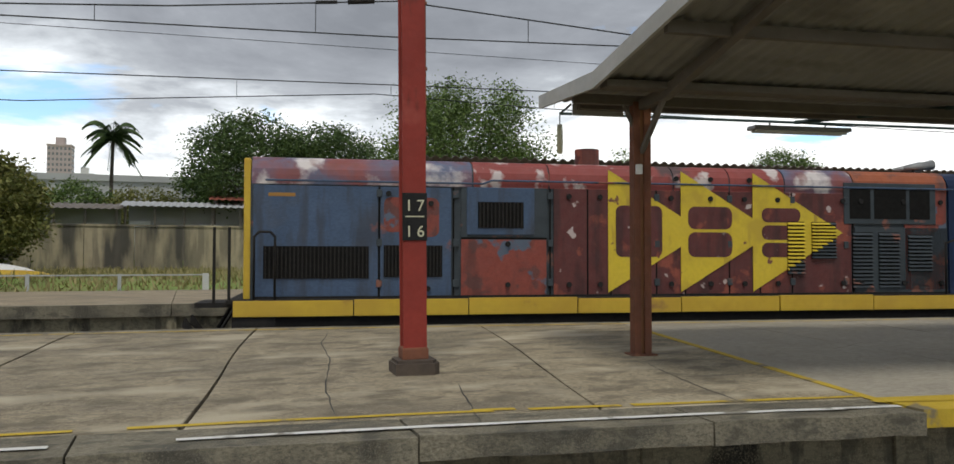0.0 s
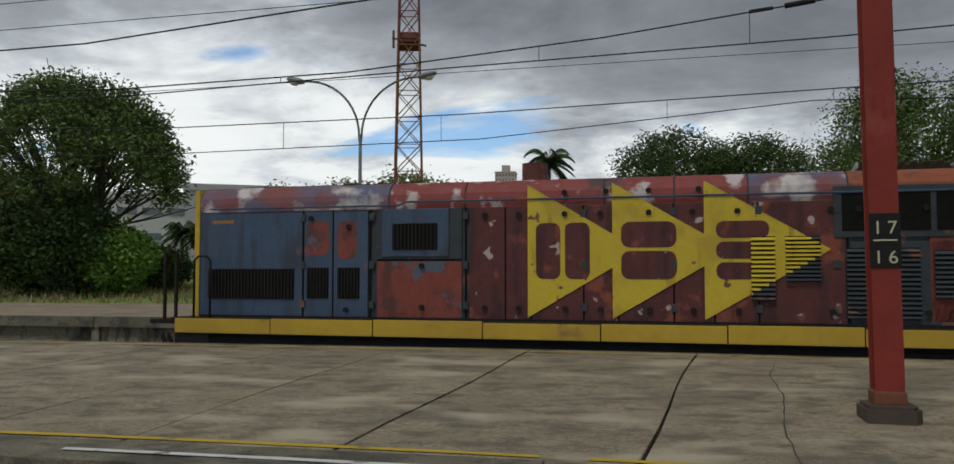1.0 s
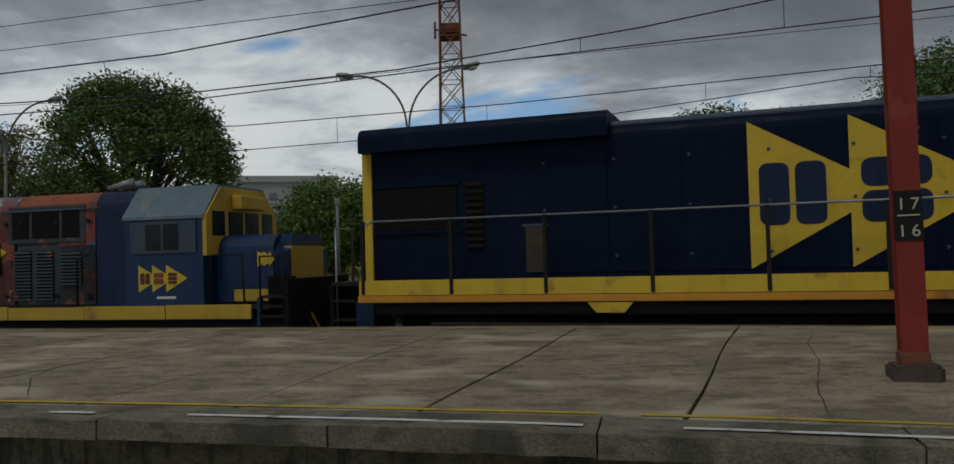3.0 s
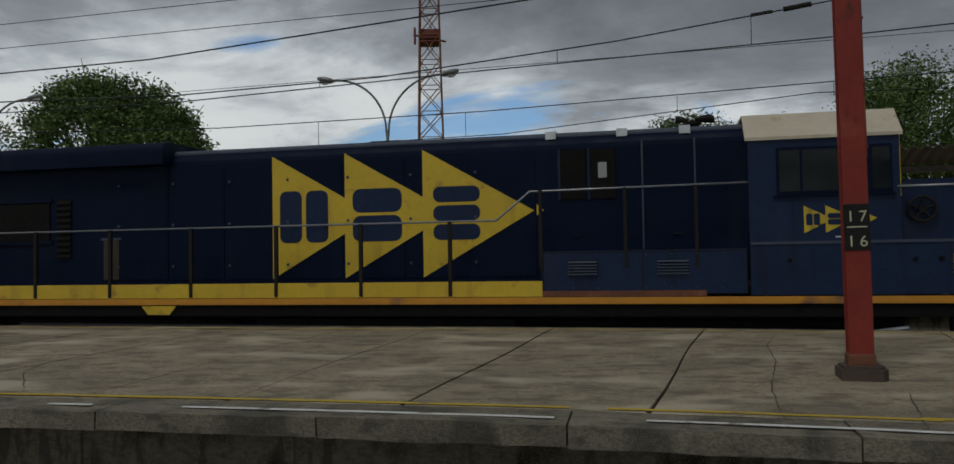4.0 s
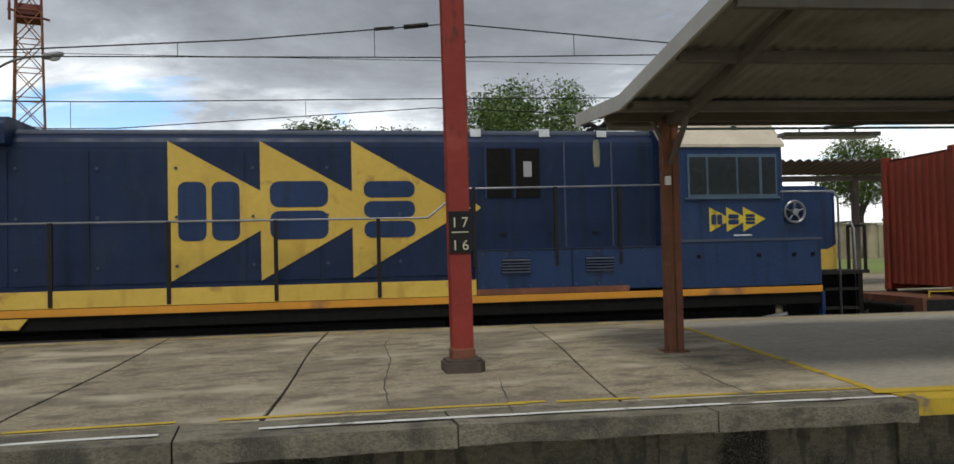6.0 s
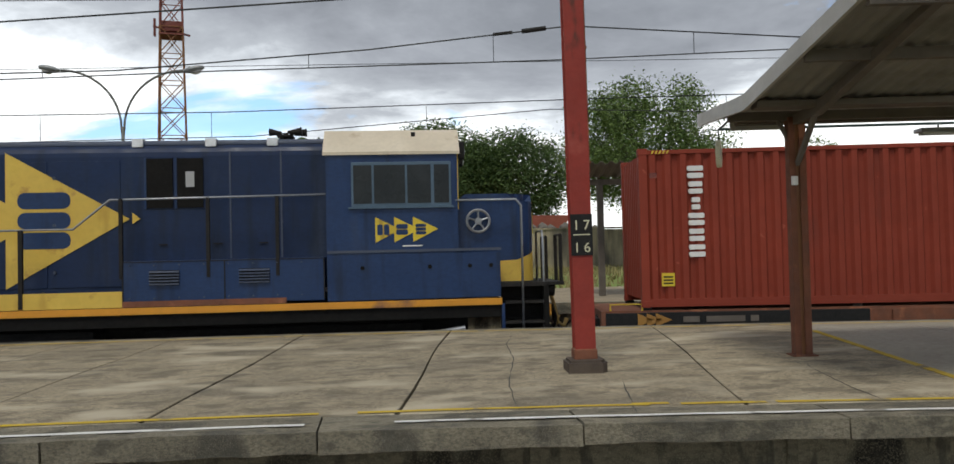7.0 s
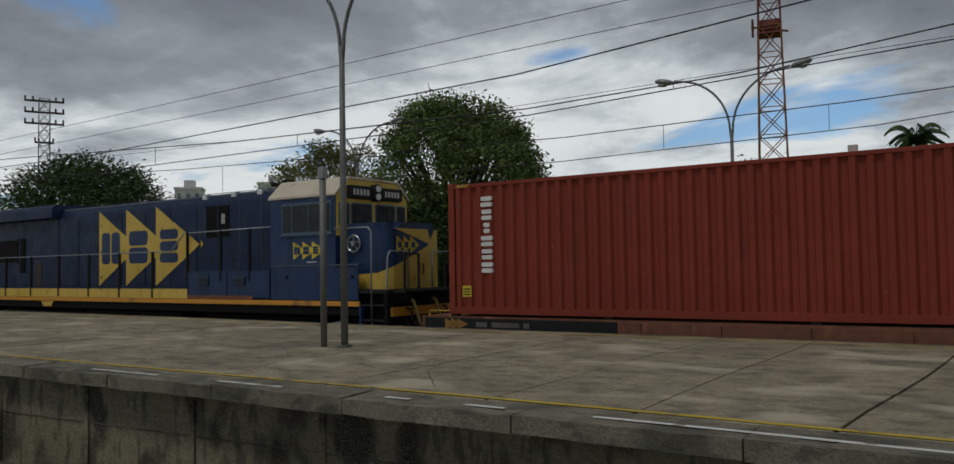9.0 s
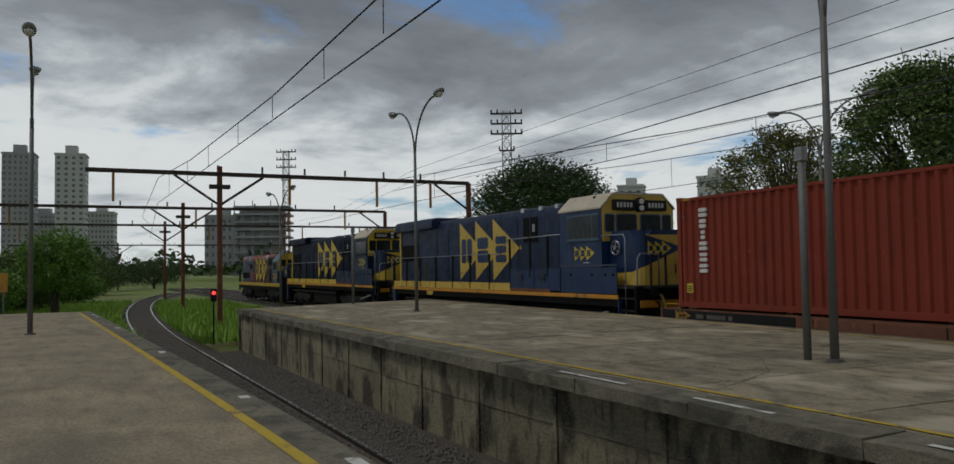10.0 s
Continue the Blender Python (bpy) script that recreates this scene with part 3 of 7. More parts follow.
    for a, c in zip(xs, xs[1:]):
        poly = [(a + 0.008, edge(a)), (c - 0.008, edge(c)), (c - 0.008, edge(c) + 0.61), (a + 0.008, edge(a) + 0.61)]
        bm = prism(bmesh.new(), poly, "z", -0.17 - rnd.uniform(0, 0.025), rnd.uniform(-0.006, 0.006))
        bmesh.ops.subdivide_edges(bm, edges=[e for e in bm.edges if abs(e.verts[0].co.x - e.verts[1].co.x) > 0.5], cuts=7)
        for v in bm.verts:
            if v.co.y < edge(v.co.x) + 0.1:
                v.co += Vector((0, rnd.uniform(-0.012, 0.016), rnd.uniform(-0.012, 0.008)))
        ob = part("coping_stone", bm, M["edge"], root)
    # the newer yellow-painted end
    xs = [6.15 + 2.5 * k for k in range(10)]
    for a, c in zip(xs, xs[1:]):
        poly = [(a, edge(a) + 0.06), (c - 0.006, edge(c) + 0.06), (c - 0.006, edge(c) + 0.61), (a, edge(a) + 0.61)]
        part("yellow_coping", prism(bmesh.new(), poly, "z", -0.14, 0.012), M["yline"], root, "yellow painted platform coping")
    # far edge coping
    xs = [X_END + 2.9 * k for k in range(28)]
    for a, c in zip(xs, xs[1:]):
        poly = [(a, far_edge(a) - 0.012), (c - 0.01, far_edge(c) - 0.012), (c - 0.01, far_edge(c) + 0.12), (a, far_edge(a) + 0.12)]
        part("far_coping", prism(bmesh.new(), poly, "z", -0.2, 0.0), M["edge"], root)
    # face wall in panels with pilasters
    xs = [X_END + 0.05]
    while xs[-1] < 40:
        xs.append(xs[-1] + 2.4)
    for k, (a, c) in enumerate(zip(xs, xs[1:])):
        ya, yc = edge(a) + recess(a), edge(c) + recess(c)
        poly = [(a + 0.012, ya), (c - 0.012, yc), (c - 0.012, yc + 0.1), (a + 0.012, ya + 0.1)]
        part("wall_panel", prism(bmesh.new(), poly, "z", -1.85, -0.19), M["wallc"], root, "stained concrete wall panel")
        poly = [(a - 0.05, ya - 0.035), (a + 0.05, ya - 0.035), (a + 0.05, ya + 0.02), (a - 0.05, ya + 0.02)]
        part("wall_rib", prism(bmesh.new(), poly, "z", -1.85, -0.2), M["wallc"], root)
        poly = [(a + 0.05, ya - 0.012), (c - 0.05, yc - 0.012), (c - 0.05, yc + 0.02), (a + 0.05, ya + 0.02)]
        part("wall_ledge", prism(bmesh.new(), poly, "z", -0.845, -0.83), M["edge"], root, "worn horizontal joint ledge")
    part("end_wall", bbox(X_END - 0.08, X_END + 0.08, edge(X_END) + 0.1, far_edge(X_END), -1.8, -0.03), M["wallc"], root)
    # painted lines
    def line(name, a, c, y_of, wide, material, z=0.010, n=None):
        n = n or max(2, int(abs(c - a) / 0.35))
        bm = bmesh.new()
        prev = None
        for k in range(n + 1):
            x = a + (c - a) * k / n
            w = wide * (1 + rnd.uniform(-0.18, 0.12))
            y = y_of(x) + rnd.uniform(-0.008, 0.008)
            v = [bm.verts.new((x, y - w / 2, z)), bm.verts.new((x, y + w / 2, z))]
            if prev:
                bm.faces.new((prev[0], v[0], v[1], prev[1]))
            prev = v
        part(name, bm, material, root)
    yl = lambda x: edge(x) + 0.70
    for a, c in ((-36.5, -0.36), (0.0, 2.75), (2.6, 2.95), (3.05, 3.85), (3.95, 6.1)):
        line("yellow_line", a, c, (lambda x: yl(x) + 0.04) if a == 2.6 else yl, 0.085, M["yline"])
    for a, c in ((0.34, 6.1), (-4.1, -0.45), (-5.6, -5.1), (-6.7, -6.35), (-9.6, -8.4), (-12.5, -10.9)):
        line("white_line", a, c, lambda x: edge(x) + 0.25, 0.075, M["wline"])
    line("yellow_line", -36.5, 40, lambda x: far_edge(x) - 0.3, 0.07, M["yline"], n=180)
    line("yellow_line", 6.0, 22, lambda x: edge(x) + 0.42, 0.10, M["yline"], z=0.018)
    bm = box(bmesh.new(), -0.05, 0.05, 0, 5.75, 0.006, 0.011)
    bm.transform(pose(6.12, 6.08, 0, 0, 0, -10.5))
    part("yellow_line", bm, M["yline"], root)
    for ob in root.children:
        for v in ob.data.vertices:
            v.co.z += floor_z(v.co.x, v.co.y)


build_island_platform()


def build_near_platform():
    root = thing("pavement_near", "brown-grey concrete platform with a yellow safety line", "platform", "", "structure")
    ne = lambda x: 2.48 - bend(x) * 0.5 - 0.0225 * (math.sqrt((x + 8) ** 2 + 9) - (x + 8))
    x0, x1 = -38.5, 30.0
    n = 20
    for k in range(n):
        a, c = x0 + (x1 - x0) * k / n, x0 + (x1 - x0) * (k + 1) / n
        poly = [(a + 0.006, -7), (c - 0.006, -7), (c - 0.006, ne(c) - 0.4), (a + 0.006, ne(a) - 0.4)]
        part("slab", prism(bmesh.new(), poly, "z", -0.2, 0.0), M["concrete"], root)
        poly = [(a + 0.006, ne(a) - 0.39), (c - 0.006, ne(c) - 0.39), (c - 0.006, ne(c)), (a + 0.006, ne(a))]
        part("coping_stone", prism(bmesh.new(), poly, "z", -0.22, 0.004), M["edge"], root)
        poly = [(a, ne(a) - 0.75), (c - 0.01, ne(c) - 0.75), (c - 0.01, ne(c) - 0.15), (a, ne(a) - 0.15)]
        part("wall_panel", prism(bmesh.new(), poly, "z", -1.85, -0.22), M["wallc"], root)
    bm = bmesh.new()
    for k in range(60):
        a = x0 + 1 + k * 0.9
        vs = [bm.verts.new((x, ne(x) + dy, 0.006)) for x, dy in ((a, -0.52), (a + 0.9, -0.52), (a + 0.9, -0.40), (a, -0.40))]
        bm.faces.new(vs)
    part("yellow_line", bm, M["yline"], root)
    rnd = random.Random(9)
    for x in (-35.5, -33.8, -27, -19.0, -12.4, -8.6):
        part("white_mark", bbox(x, x + rnd.uniform(0.2, 0.4), ne(x) - 0.18, ne(x) - 0.06, 0.003, 0.009), M["wline"], root, "chipped white paint mark")


build_near_platform()


def build_third_platform():
    root = thing("pavement_third", "distant grey concrete platform beyond the tracks", "platform", "", "structure")
    e3 = lambda x: 22.6 - bend(x)
    xs = [-70 + 5 * k for k in range(27)]
    for a, c in zip(xs, xs[1:]):
        poly = [(a + 0.01, e3(a) + 0.15), (c - 0.01, e3(c) + 0.15), (c - 0.01, 31.4), (a + 0.01, 31.4)]
        part("slab", prism(bmesh.new(), poly, "z", -0.25, 0.0), M["concrete"], root)
        poly = [(a + 0.01, e3(a)), (c - 0.01, e3(c)), (c - 0.01, e3(c) + 0.14), (a + 0.01, e3(a) + 0.14)]
        part("coping_stone", prism(bmesh.new(), poly, "z", -0.3, 0.01), M["edge"], root)
        poly = [(a, e3(a) + 0.2), (c, e3(c) + 0.2), (c, e3(c) + 0.4), (a, e3(a) + 0.4)]
        part("wall_panel", prism(bmesh.new(), poly, "z", -1.46, -0.26), M["wallc"], root)
        part("wall_rib", bbox(a - 0.12, a + 0.12, e3(a) + 0.08, e3(a) + 0.24, -1.46, -0.28), M["wallc"], root)


build_third_platform()


# ---- the red signed post ----
def build_red_post():
    root = thing("catenary_post", "tall red painted steel post with black number plate on platform", "post", at=pose(2.66, 8.88, 0.0, 0, -0.6, -4))
    for y in (-0.11, 0.09):
        part("flange", bbox(-0.125, 0.125, y, y + 0.022, 0.1, 8.6, bev=0.004), M["redpost"], root, "red painted steel flange")
    part("web", bbox(-0.012, 0.012, -0.088, 0.09, 0.1, 8.6), M["rust"], root, "rust-stained web")
    bm = bmesh.new()
    for k in range(9):
        box(bm, 0.125, 0.15, -0.1, 0.1, 2.5 + k * 0.7, 2.53 + k * 0.7)
    box(bm, 0.125, 0.15, -0.04, 0.0, 2.4, 8.3)
    part("cable_tray", bm, M["rust"], root, "rusty cable strip on the post")
    bm = prism(bmesh.new(), [(-0.23, -0.25), (0.17, -0.28), (0.24, -0.18), (0.23, 0.18), (0.16, 0.21), (-0.19, 0.21), (-0.24, 0.14)], "z", 0.0, 0.15)
    bmesh.ops.bevel(bm, geom=[e for e in bm.edges if e.verts[0].co.z > 0.1 and e.verts[1].co.z > 0.1], offset=0.03, segments=2, affect="EDGES")
    part("footing", bm, mat("footing_stone", (0.10, 0.075, 0.055), 0.95, 0, (0.06, 0.045, 0.035), 5, 0.5, 0.8, 30), root, "rough dark concrete footing")
    part("collar", bbox(-0.14, 0.14, -0.13, 0.13, 0.14, 0.27, bev=0.02), M["rust"], root, "rusted base collar")
    plate = part("number_plate", bbox(-0.132, 0.132, -0.124, -0.112, 1.39, 1.89, bev=0.004), M["black"], root, "black number plate")
    part("divider", bbox(-0.10, 0.10, -0.128, -0.124, 1.635, 1.648), M["numcream"], plate)
    for txt, x, z in (("1", -0.062, 1.70), ("7", 0.062, 1.70), ("1", -0.062, 1.43), ("6", 0.062, 1.43)):
        cu = bpy.data.curves.new("digit", "FONT")
        cu.body, cu.size, cu.align_x, cu.extrude = txt, 0.17, "CENTER", 0.002
        tmp = bpy.data.objects.new("digit", cu)
        scene.collection.objects.link(tmp)
        dg = bpy.context.evaluated_depsgraph_get()
        me = bpy.data.meshes.new_from_object(tmp.evaluated_get(dg))
        bpy.data.objects.remove(tmp)
        me.materials.clear()
        me.materials.append(M["numcream"])
        ob = new("digit", me)
        ob.parent = plate
        ob.matrix_basis = pose(x, -0.127, z, 90, 0, 0)


build_red_post()


# ---- canopies ----
def corrugated(x0, x1, ya, za, yb, zb, wave=0.17, amp=0.025):
    bm = bmesh.new()
    n = int((x1 - x0) / (wave / 4))
    prev = None
    for k in range(n + 1):
        x = x0 + (x1 - x0) * k / n
        o = amp * (1 if k % 4 in (1, 2) else -1)
        v = [bm.verts.new((x, ya, za + o)), bm.verts.new((x, yb, zb + o)), bm.verts.new((x, ya, za + o + 0.012)), bm.verts.new((x, yb, zb + o + 0.012))]
        if prev:
            bm.faces.new((prev[0], v[0], v[1], prev[1]))
            bm.faces.new((prev[2], prev[3], v[3], v[2]))
            bm.faces.new((prev[0], prev[2], v[2], v[0]))
            bm.faces.new((prev[1], v[1], v[3], prev[3]))
        prev = v
    return bm


def build_canopy():
    def skew(bm):
        for v in bm.verts:
            v.co.x -= 0.07 * v.co.y
            v.co.z -= 0.07
        return bm
    root = thing("platform_canopy", "butterfly platform canopy of white sheet on rusty steel posts", "canopy", at=pose(5.55, 9.33, 0.016, 0, 0, -8))
    x0, x1 = -0.80, 26.0
    part("near_roof", skew(corrugated(x0, x1, -0.8, 3.30, -3.75, 3.80, 0.17, 0.012)), M["sheet"], root, "corrugated sheet roof wing")
    part("far_roof", skew(corrugated(x0, x1, -0.8, 3.30, 0.95, 3.36, 0.17, 0.012)), M["sheet"], root, "corrugated sheet roof wing")
    # end fascia boards
    bm = prism(bmesh.new(), [(-0.8, 3.17), (-0.8, 3.36), (-3.77, 3.86), (-3.77, 3.68)], "x", x0 - 0.04, x0)
    part("fascia", skew(bm), M["canopy"], root, "pale sheet fascia")
    bm = prism(bmesh.new(), [(0.97, 3.25), (0.97, 3.42), (-0.8, 3.36), (-0.8, 3.17)], "x", x0 - 0.042, x0 - 0.002)
    part("fascia", skew(bm), M["canopy"], root, "pale sheet fascia")
    part("gutter", bbox(x0 + 0.15, x1, -0.9, -0.66, 3.11, 3.2, bev=0.02), M["beam"], root, "dark valley gutter")
    part("eave_beam", bbox(x0 + 0.35, x1, 0.62, 0.74, 3.14, 3.26), M["beam"], root, "dark steel eave beam")
    part("eave_panel", bbox(x0 + 0.3, x0 + 1.0, 0.75, 0.79, 3.08, 3.22), M["canopy"], root, "pale end panel")
    for y, z in ((-2.3, 3.40), (-3.55, 3.60), (0.0, 3.15)):
        part("purlin", bbox(x0 + 0.05 - 0.07 * y, x1, y - 0.04, y + 0.04, z - 0.07, z + 0.05), M["beam"], root, "dusty steel purlin")
    for x in (0.12, 7.52, 14.92, 22.32):
        post = part("post", bbox(x - 0.11, x - 0.03, -0.08, 0.08, 0.0, 3.12, bev=0.006), M["rust"], root, "rusty riveted steel post")
        part("post", bbox(x + 0.02, x + 0.11, -0.08, 0.08, 0.0, 3.12, bev=0.006), M["rust"], root, "rusty riveted steel post")
        part("lacing", bbox(x - 0.03, x + 0.02, -0.05, 0.05, 0.0, 3.1), M["mast"], root, "orange-brown rusted web")
        part("base_plate", bbox(x - 0.16, x + 0.16, -0.14, 0.14, 0.0, 0.02), M["rust"], root)
        bm = prism(bmesh.new(), [(0.1, 3.02), (-0.8, 3.02), (-3.6, 3.54), (-3.6, 3.62), (-0.8, 3.16), (0.1, 3.14)], "x", x - 0.05, x + 0.05)
        part("rafter", bm, M["beam"], root, "tapered steel roof rafter")
        bm = bmesh.new()
        rod(bm, (x + 0.05, 0.0, 2.55), (x + 0.26, 0.0, 3.1), 0.035, 6)
        rod(bm, (x - 0.05, 0.0, 2.75), (x - 0.22, 0.0, 3.1), 0.03, 6)
        rod(bm, (x, -0.05, 2.5), (x, -0.75, 3.08), 0.04, 6)
        part("bracket", bm, M["beam"], root)
    part("junction_box", bbox(0.02, 0.10, -0.13, -0.08, 2.22, 2.34, bev=0.012), M["white"], root, "small white junction box")
    # conduit and tube lamps
    bm = bmesh.new()
    tube(bm, [(-0.55, 1.15, 3.16), (25, 1.15, 3.16)], 0.02)
    tube(bm, [(-0.55, 1.15, 3.16), (-0.55, 0.7, 3.2)], 0.015)
    tube(bm, [(3.0, 1.15, 3.16), (5.4, -0.75, 3.25)], 0.03)
    part("conduit", bm, M["palette_green"], root, "dark green conduit pipe")
    for x in (2.3, 8.3, 14.3):
        lamp = part("tube_lamp", bbox(x, x + 1.55, 1.03, 1.27, 3.03, 3.09, bev=0.015), M["lamphead"], root, "grey twin tube lamp fitting")
        part("tube", brod((x + 0.05, 1.09, 3.015), (x + 1.5, 1.09, 3.015), 0.02), M["fluo"], lamp)
        part("tube", brod((x + 0.05, 1.21, 3.015), (x + 1.5, 1.21, 3.015), 0.02), M["fluo"], lamp)
        part("hanger", brod((x + 0.3, 1.15, 3.08), (x + 0.3, 1.15, 3.17), 0.012, n=6), M["black"], lamp)
        part("hanger", brod((x + 1.2, 1.15, 3.08), (x + 1.2, 1.15, 3.17), 0.012, n=6), M["black"], lamp)
    for x in (4.2, 10.2):
        lamp = part("tube_lamp", bbox(x, x + 1.5, -2.35, -2.1, 3.24, 3.34, bev=0.02), M["fluo"], root, "white tube lamp fitting")
    bm = bmesh.new()
    pts = [(0.15 * math.cos(k * math.tau / 20), 0.20 * math.sin(k * math.tau / 20)) for k in range(20)]
    prism(bm, pts, "x", -0.03, 0.03)
    d = part("hanging_disc", bm, M["numcream"], root, "cream round hanging disc", at=pose(-0.62, 0.95, 2.78, 0, 0, -22))
    part("disc_hanger", brod((0, 0, 0.19), (0, 0, 0.36), 0.008, n=6), M["black"], d)


build_canopy()


def build_far_canopy():
    root = thing("far_canopy", "long corrugated canopy on posts over the far platform", "canopy", at=pose(7.2, 24.6, 0, 0, 0, -7))
    part("roof", corrugated(-0.6, 45, -1.5, 4.12, 0.3, 3.85, 0.3, 0.035), M["corr"], root, "brown corrugated sheet roof")
    part("roof", corrugated(-0.6, 45, 2.6, 4.2, 0.3, 3.85, 0.3, 0.035), M["corr"], root, "brown corrugated sheet roof")
    bm = prism(bmesh.new(), [(-1.5, 4.02), (-1.5, 4.17), (0.3, 3.92), (2.6, 4.25), (2.6, 4.1), (0.3, 3.72)], "x", -0.65, -0.6)
    part("fascia", bm, M["canopy"], root, "pale sheet fascia")
    for k in range(7):
        part("post", bbox(k * 6.5 - 0.1, k * 6.5 + 0.1, 0.2, 0.4, 0.0, 3.8, bev=0.01), M["beam"], root, "grey steel post")
    part("eave_beam", bbox(-0.5, 45, 0.2, 0.4, 3.6, 3.78), M["beam"], root)


build_far_canopy()


# ---- lamps, poles, masts ----
def lamp_post():
    root = thing("double_lamp", "tall grey two-armed street lamp on a concrete platform", "street lamp", "two-armed platform lamps")
    part("pole", rod(bmesh.new(), (0, 0, 0), (0, 0, 5.5), 0.068, 10, 0.05), M["pole"], root, "slim grey steel pole", True)
    part("base_flange", brod((0, 0, 0), (0, 0, 0.04), 0.13, n=10), M["pole"], root)
    for s in (-1, 1):
        pts = [(0.02 * s, 0, 5.25)]
        for k in range(13):
            f = k / 12
            a = f * math.pi / 2
            pts.append((s * (0.04 + 1.78 * (1 - math.cos(a * 0.98))), 0, 5.45 + 1.75 * math.sin(a)))
        bm = bmesh.new()
        tube(bm, pts, 0.035, 8)
        arm = part("arm", bm, M["pole"], root, "curved lamp arm", True)
        bm = bmesh.new()
        bmesh.ops.create_uvsphere(bm, u_segments=14, v_segments=8, radius=1)
        for v in bm.verts:
            v.co = Vector((v.co.x * 0.32, v.co.y * 0.16, v.co.z * (0.12 if v.co.z < 0 else 0.085)))
        hd = part("lamp_head", bm, M["lamphead"], arm, "rounded grey lamp head", True, pose(s * 2.08, 0, 7.25, 0, -12 * s, 0))
        bm = bmesh.new()
        bmesh.ops.create_uvsphere(bm, u_segments=12, v_segments=6, radius=1)
        for v in bm.verts:
            v.co = Vector((v.co.x * 0.17 + 0.05 * s, v.co.y * 0.11, v.co.z * 0.10 - 0.05))
        part("bowl", bm, M["fluo"], arm, "milky lamp bowl", True, pose(s * 2.08, 0, 7.22, 0, -12 * s, 0))
    return root


_lp = lamp_post()
_lp.matrix_basis = pose(-10.74, 10.5, floor_z(-10.74, 10.5))
for x, y, r in ((-7.45, 24.4, 0), (-28.3, 11.05, 0), (-25.7, -0.6, 0), (-22.5, 24.4, 0), (-48.0, 11.0, 5)):
    copy_thing(_lp, pose(x, y, -1.2 if x < -40 else floor_z(x, y) if 8 < y < 14 else 0, 0, 0, r))


def short_pole():
    root = thing("short_pole", "short grey steel pole with a small box on top", "pole", "short platform poles")
    part("pole", rod(bmesh.new(), (0, 0, 0), (0, 0, 3.1), 0.06, 10), M["pole"], root, "grey pole", True)
    part("cap_box", bbox(-0.07, 0.07, -0.07, 0.07, 3.08, 3.3, bev=0.015), M["lamphead"], root)
    return root


_sp = short_pole()
_sp.matrix_basis = pose(-11.17, 10.42, floor_z(-11.17, 10.42))
for x, y in ((-9.9, 24.4), (-36.0, 11.3)):
    copy_thing(_sp, pose(x, y, floor_z(x, y) if y < 14 else 0))


def lattice(root, base, top, z0, z1, bays, cols, r=0.05):
    """A square lattice mast: four legs and crossed braces, in pieces of one bay each."""
    for k in range(bays):
        f0, f1 = k / bays, (k + 1) / bays
        h0, h1 = base + (top - base) * f0, base + (top - base) * f1
        a, c = z0 + (z1 - z0) * f0, z0 + (z1 - z0) * f1
        bm = bmesh.new()
        cs = [(-1, -1), (1, -1), (1, 1), (-1, 1)]
        for i in range(4):
            p, q = cs[i], cs[(i + 1) % 4]
            rod(bm, (p[0] * h0, p[1] * h0, a), (p[0] * h1, p[1] * h1, c), r, 5)
            rod(bm, (p[0] * h0, p[1] * h0, a), (q[0] * h1, q[1] * h1, c), r * 0.65, 4)
            rod(bm, (q[0] * h0, q[1] * h0, a), (p[0] * h1, p[1] * h1, c), r * 0.65, 4)
            rod(bm, (p[0] * h1, p[1] * h1, c), (q[0] * h1, q[1] * h1, c), r * 0.6, 4)
        part("lattice_bay", bm, cols(k / bays), root)


def build_mast():
    root = thing("lattice_mast", "tall orange lattice mast with dark red top section", "mast", at=pose(-7.86, 31.8, -0.1, 0, 0, 12))
    lattice(root, 0.62, 0.29, 0.0, 17.0, 16, lambda f: M["mast"] if f < 0.57 else M["mastred"], 0.036)
    part("platform_ring", bbox(-0.46, 0.46, -0.46, 0.46, 10.3, 10.36), M["mastred"], root, "dark red collar platform")
    part("equipment_box", bbox(-0.38, 0.38, -0.38, 0.38, 10.45, 10.85, bev=0.03), M["mastred"], root)
    bm = bmesh.new()
    rod(bm, (-0.68, 0, 10.7), (0.68, 0, 10.4), 0.04, 6)
    rod(bm, (-0.62, 0, 10.3), (-0.62, 0, 11.0), 0.05, 6)
    part("antenna_arm", bm, M["mastred"], root)


build_mast()


def build_pylon(x, y, h, label):
    root = thing("power_pylon", label, "pylon", "lattice power pylons", at=pose(x, y, -0.5, 0, 0, 62))
    lattice(root, 0.75, 0.62, 0.0, h, 16, lambda f: M["mastred"] if f < 0.5 else M["pole"], 0.06)
    for z in (0.99, 0.93, 0.87, 0.77):
        bm = bmesh.new()
        hw = 2.3 if z > 0.8 else 1.1
        box(bm, -hw, hw, -0.12, 0.12, h * z - 0.12, h * z + 0.12)
        for k in (-1, -0.6, 0.6, 1):
            rod(bm, (k * hw * 0.95, 0, h * z + 0.1), (k * hw * 0.95, 0, h * z + 0.6), 0.12, 5)
        part("cross_arm", bm, M["gantry"], root)


build_pylon(-104, 57, 24.5, "tall lattice power pylon, red below and grey above")
build_pylon(-190, 46, 30.0, "far grey lattice power pylon with cross arms")


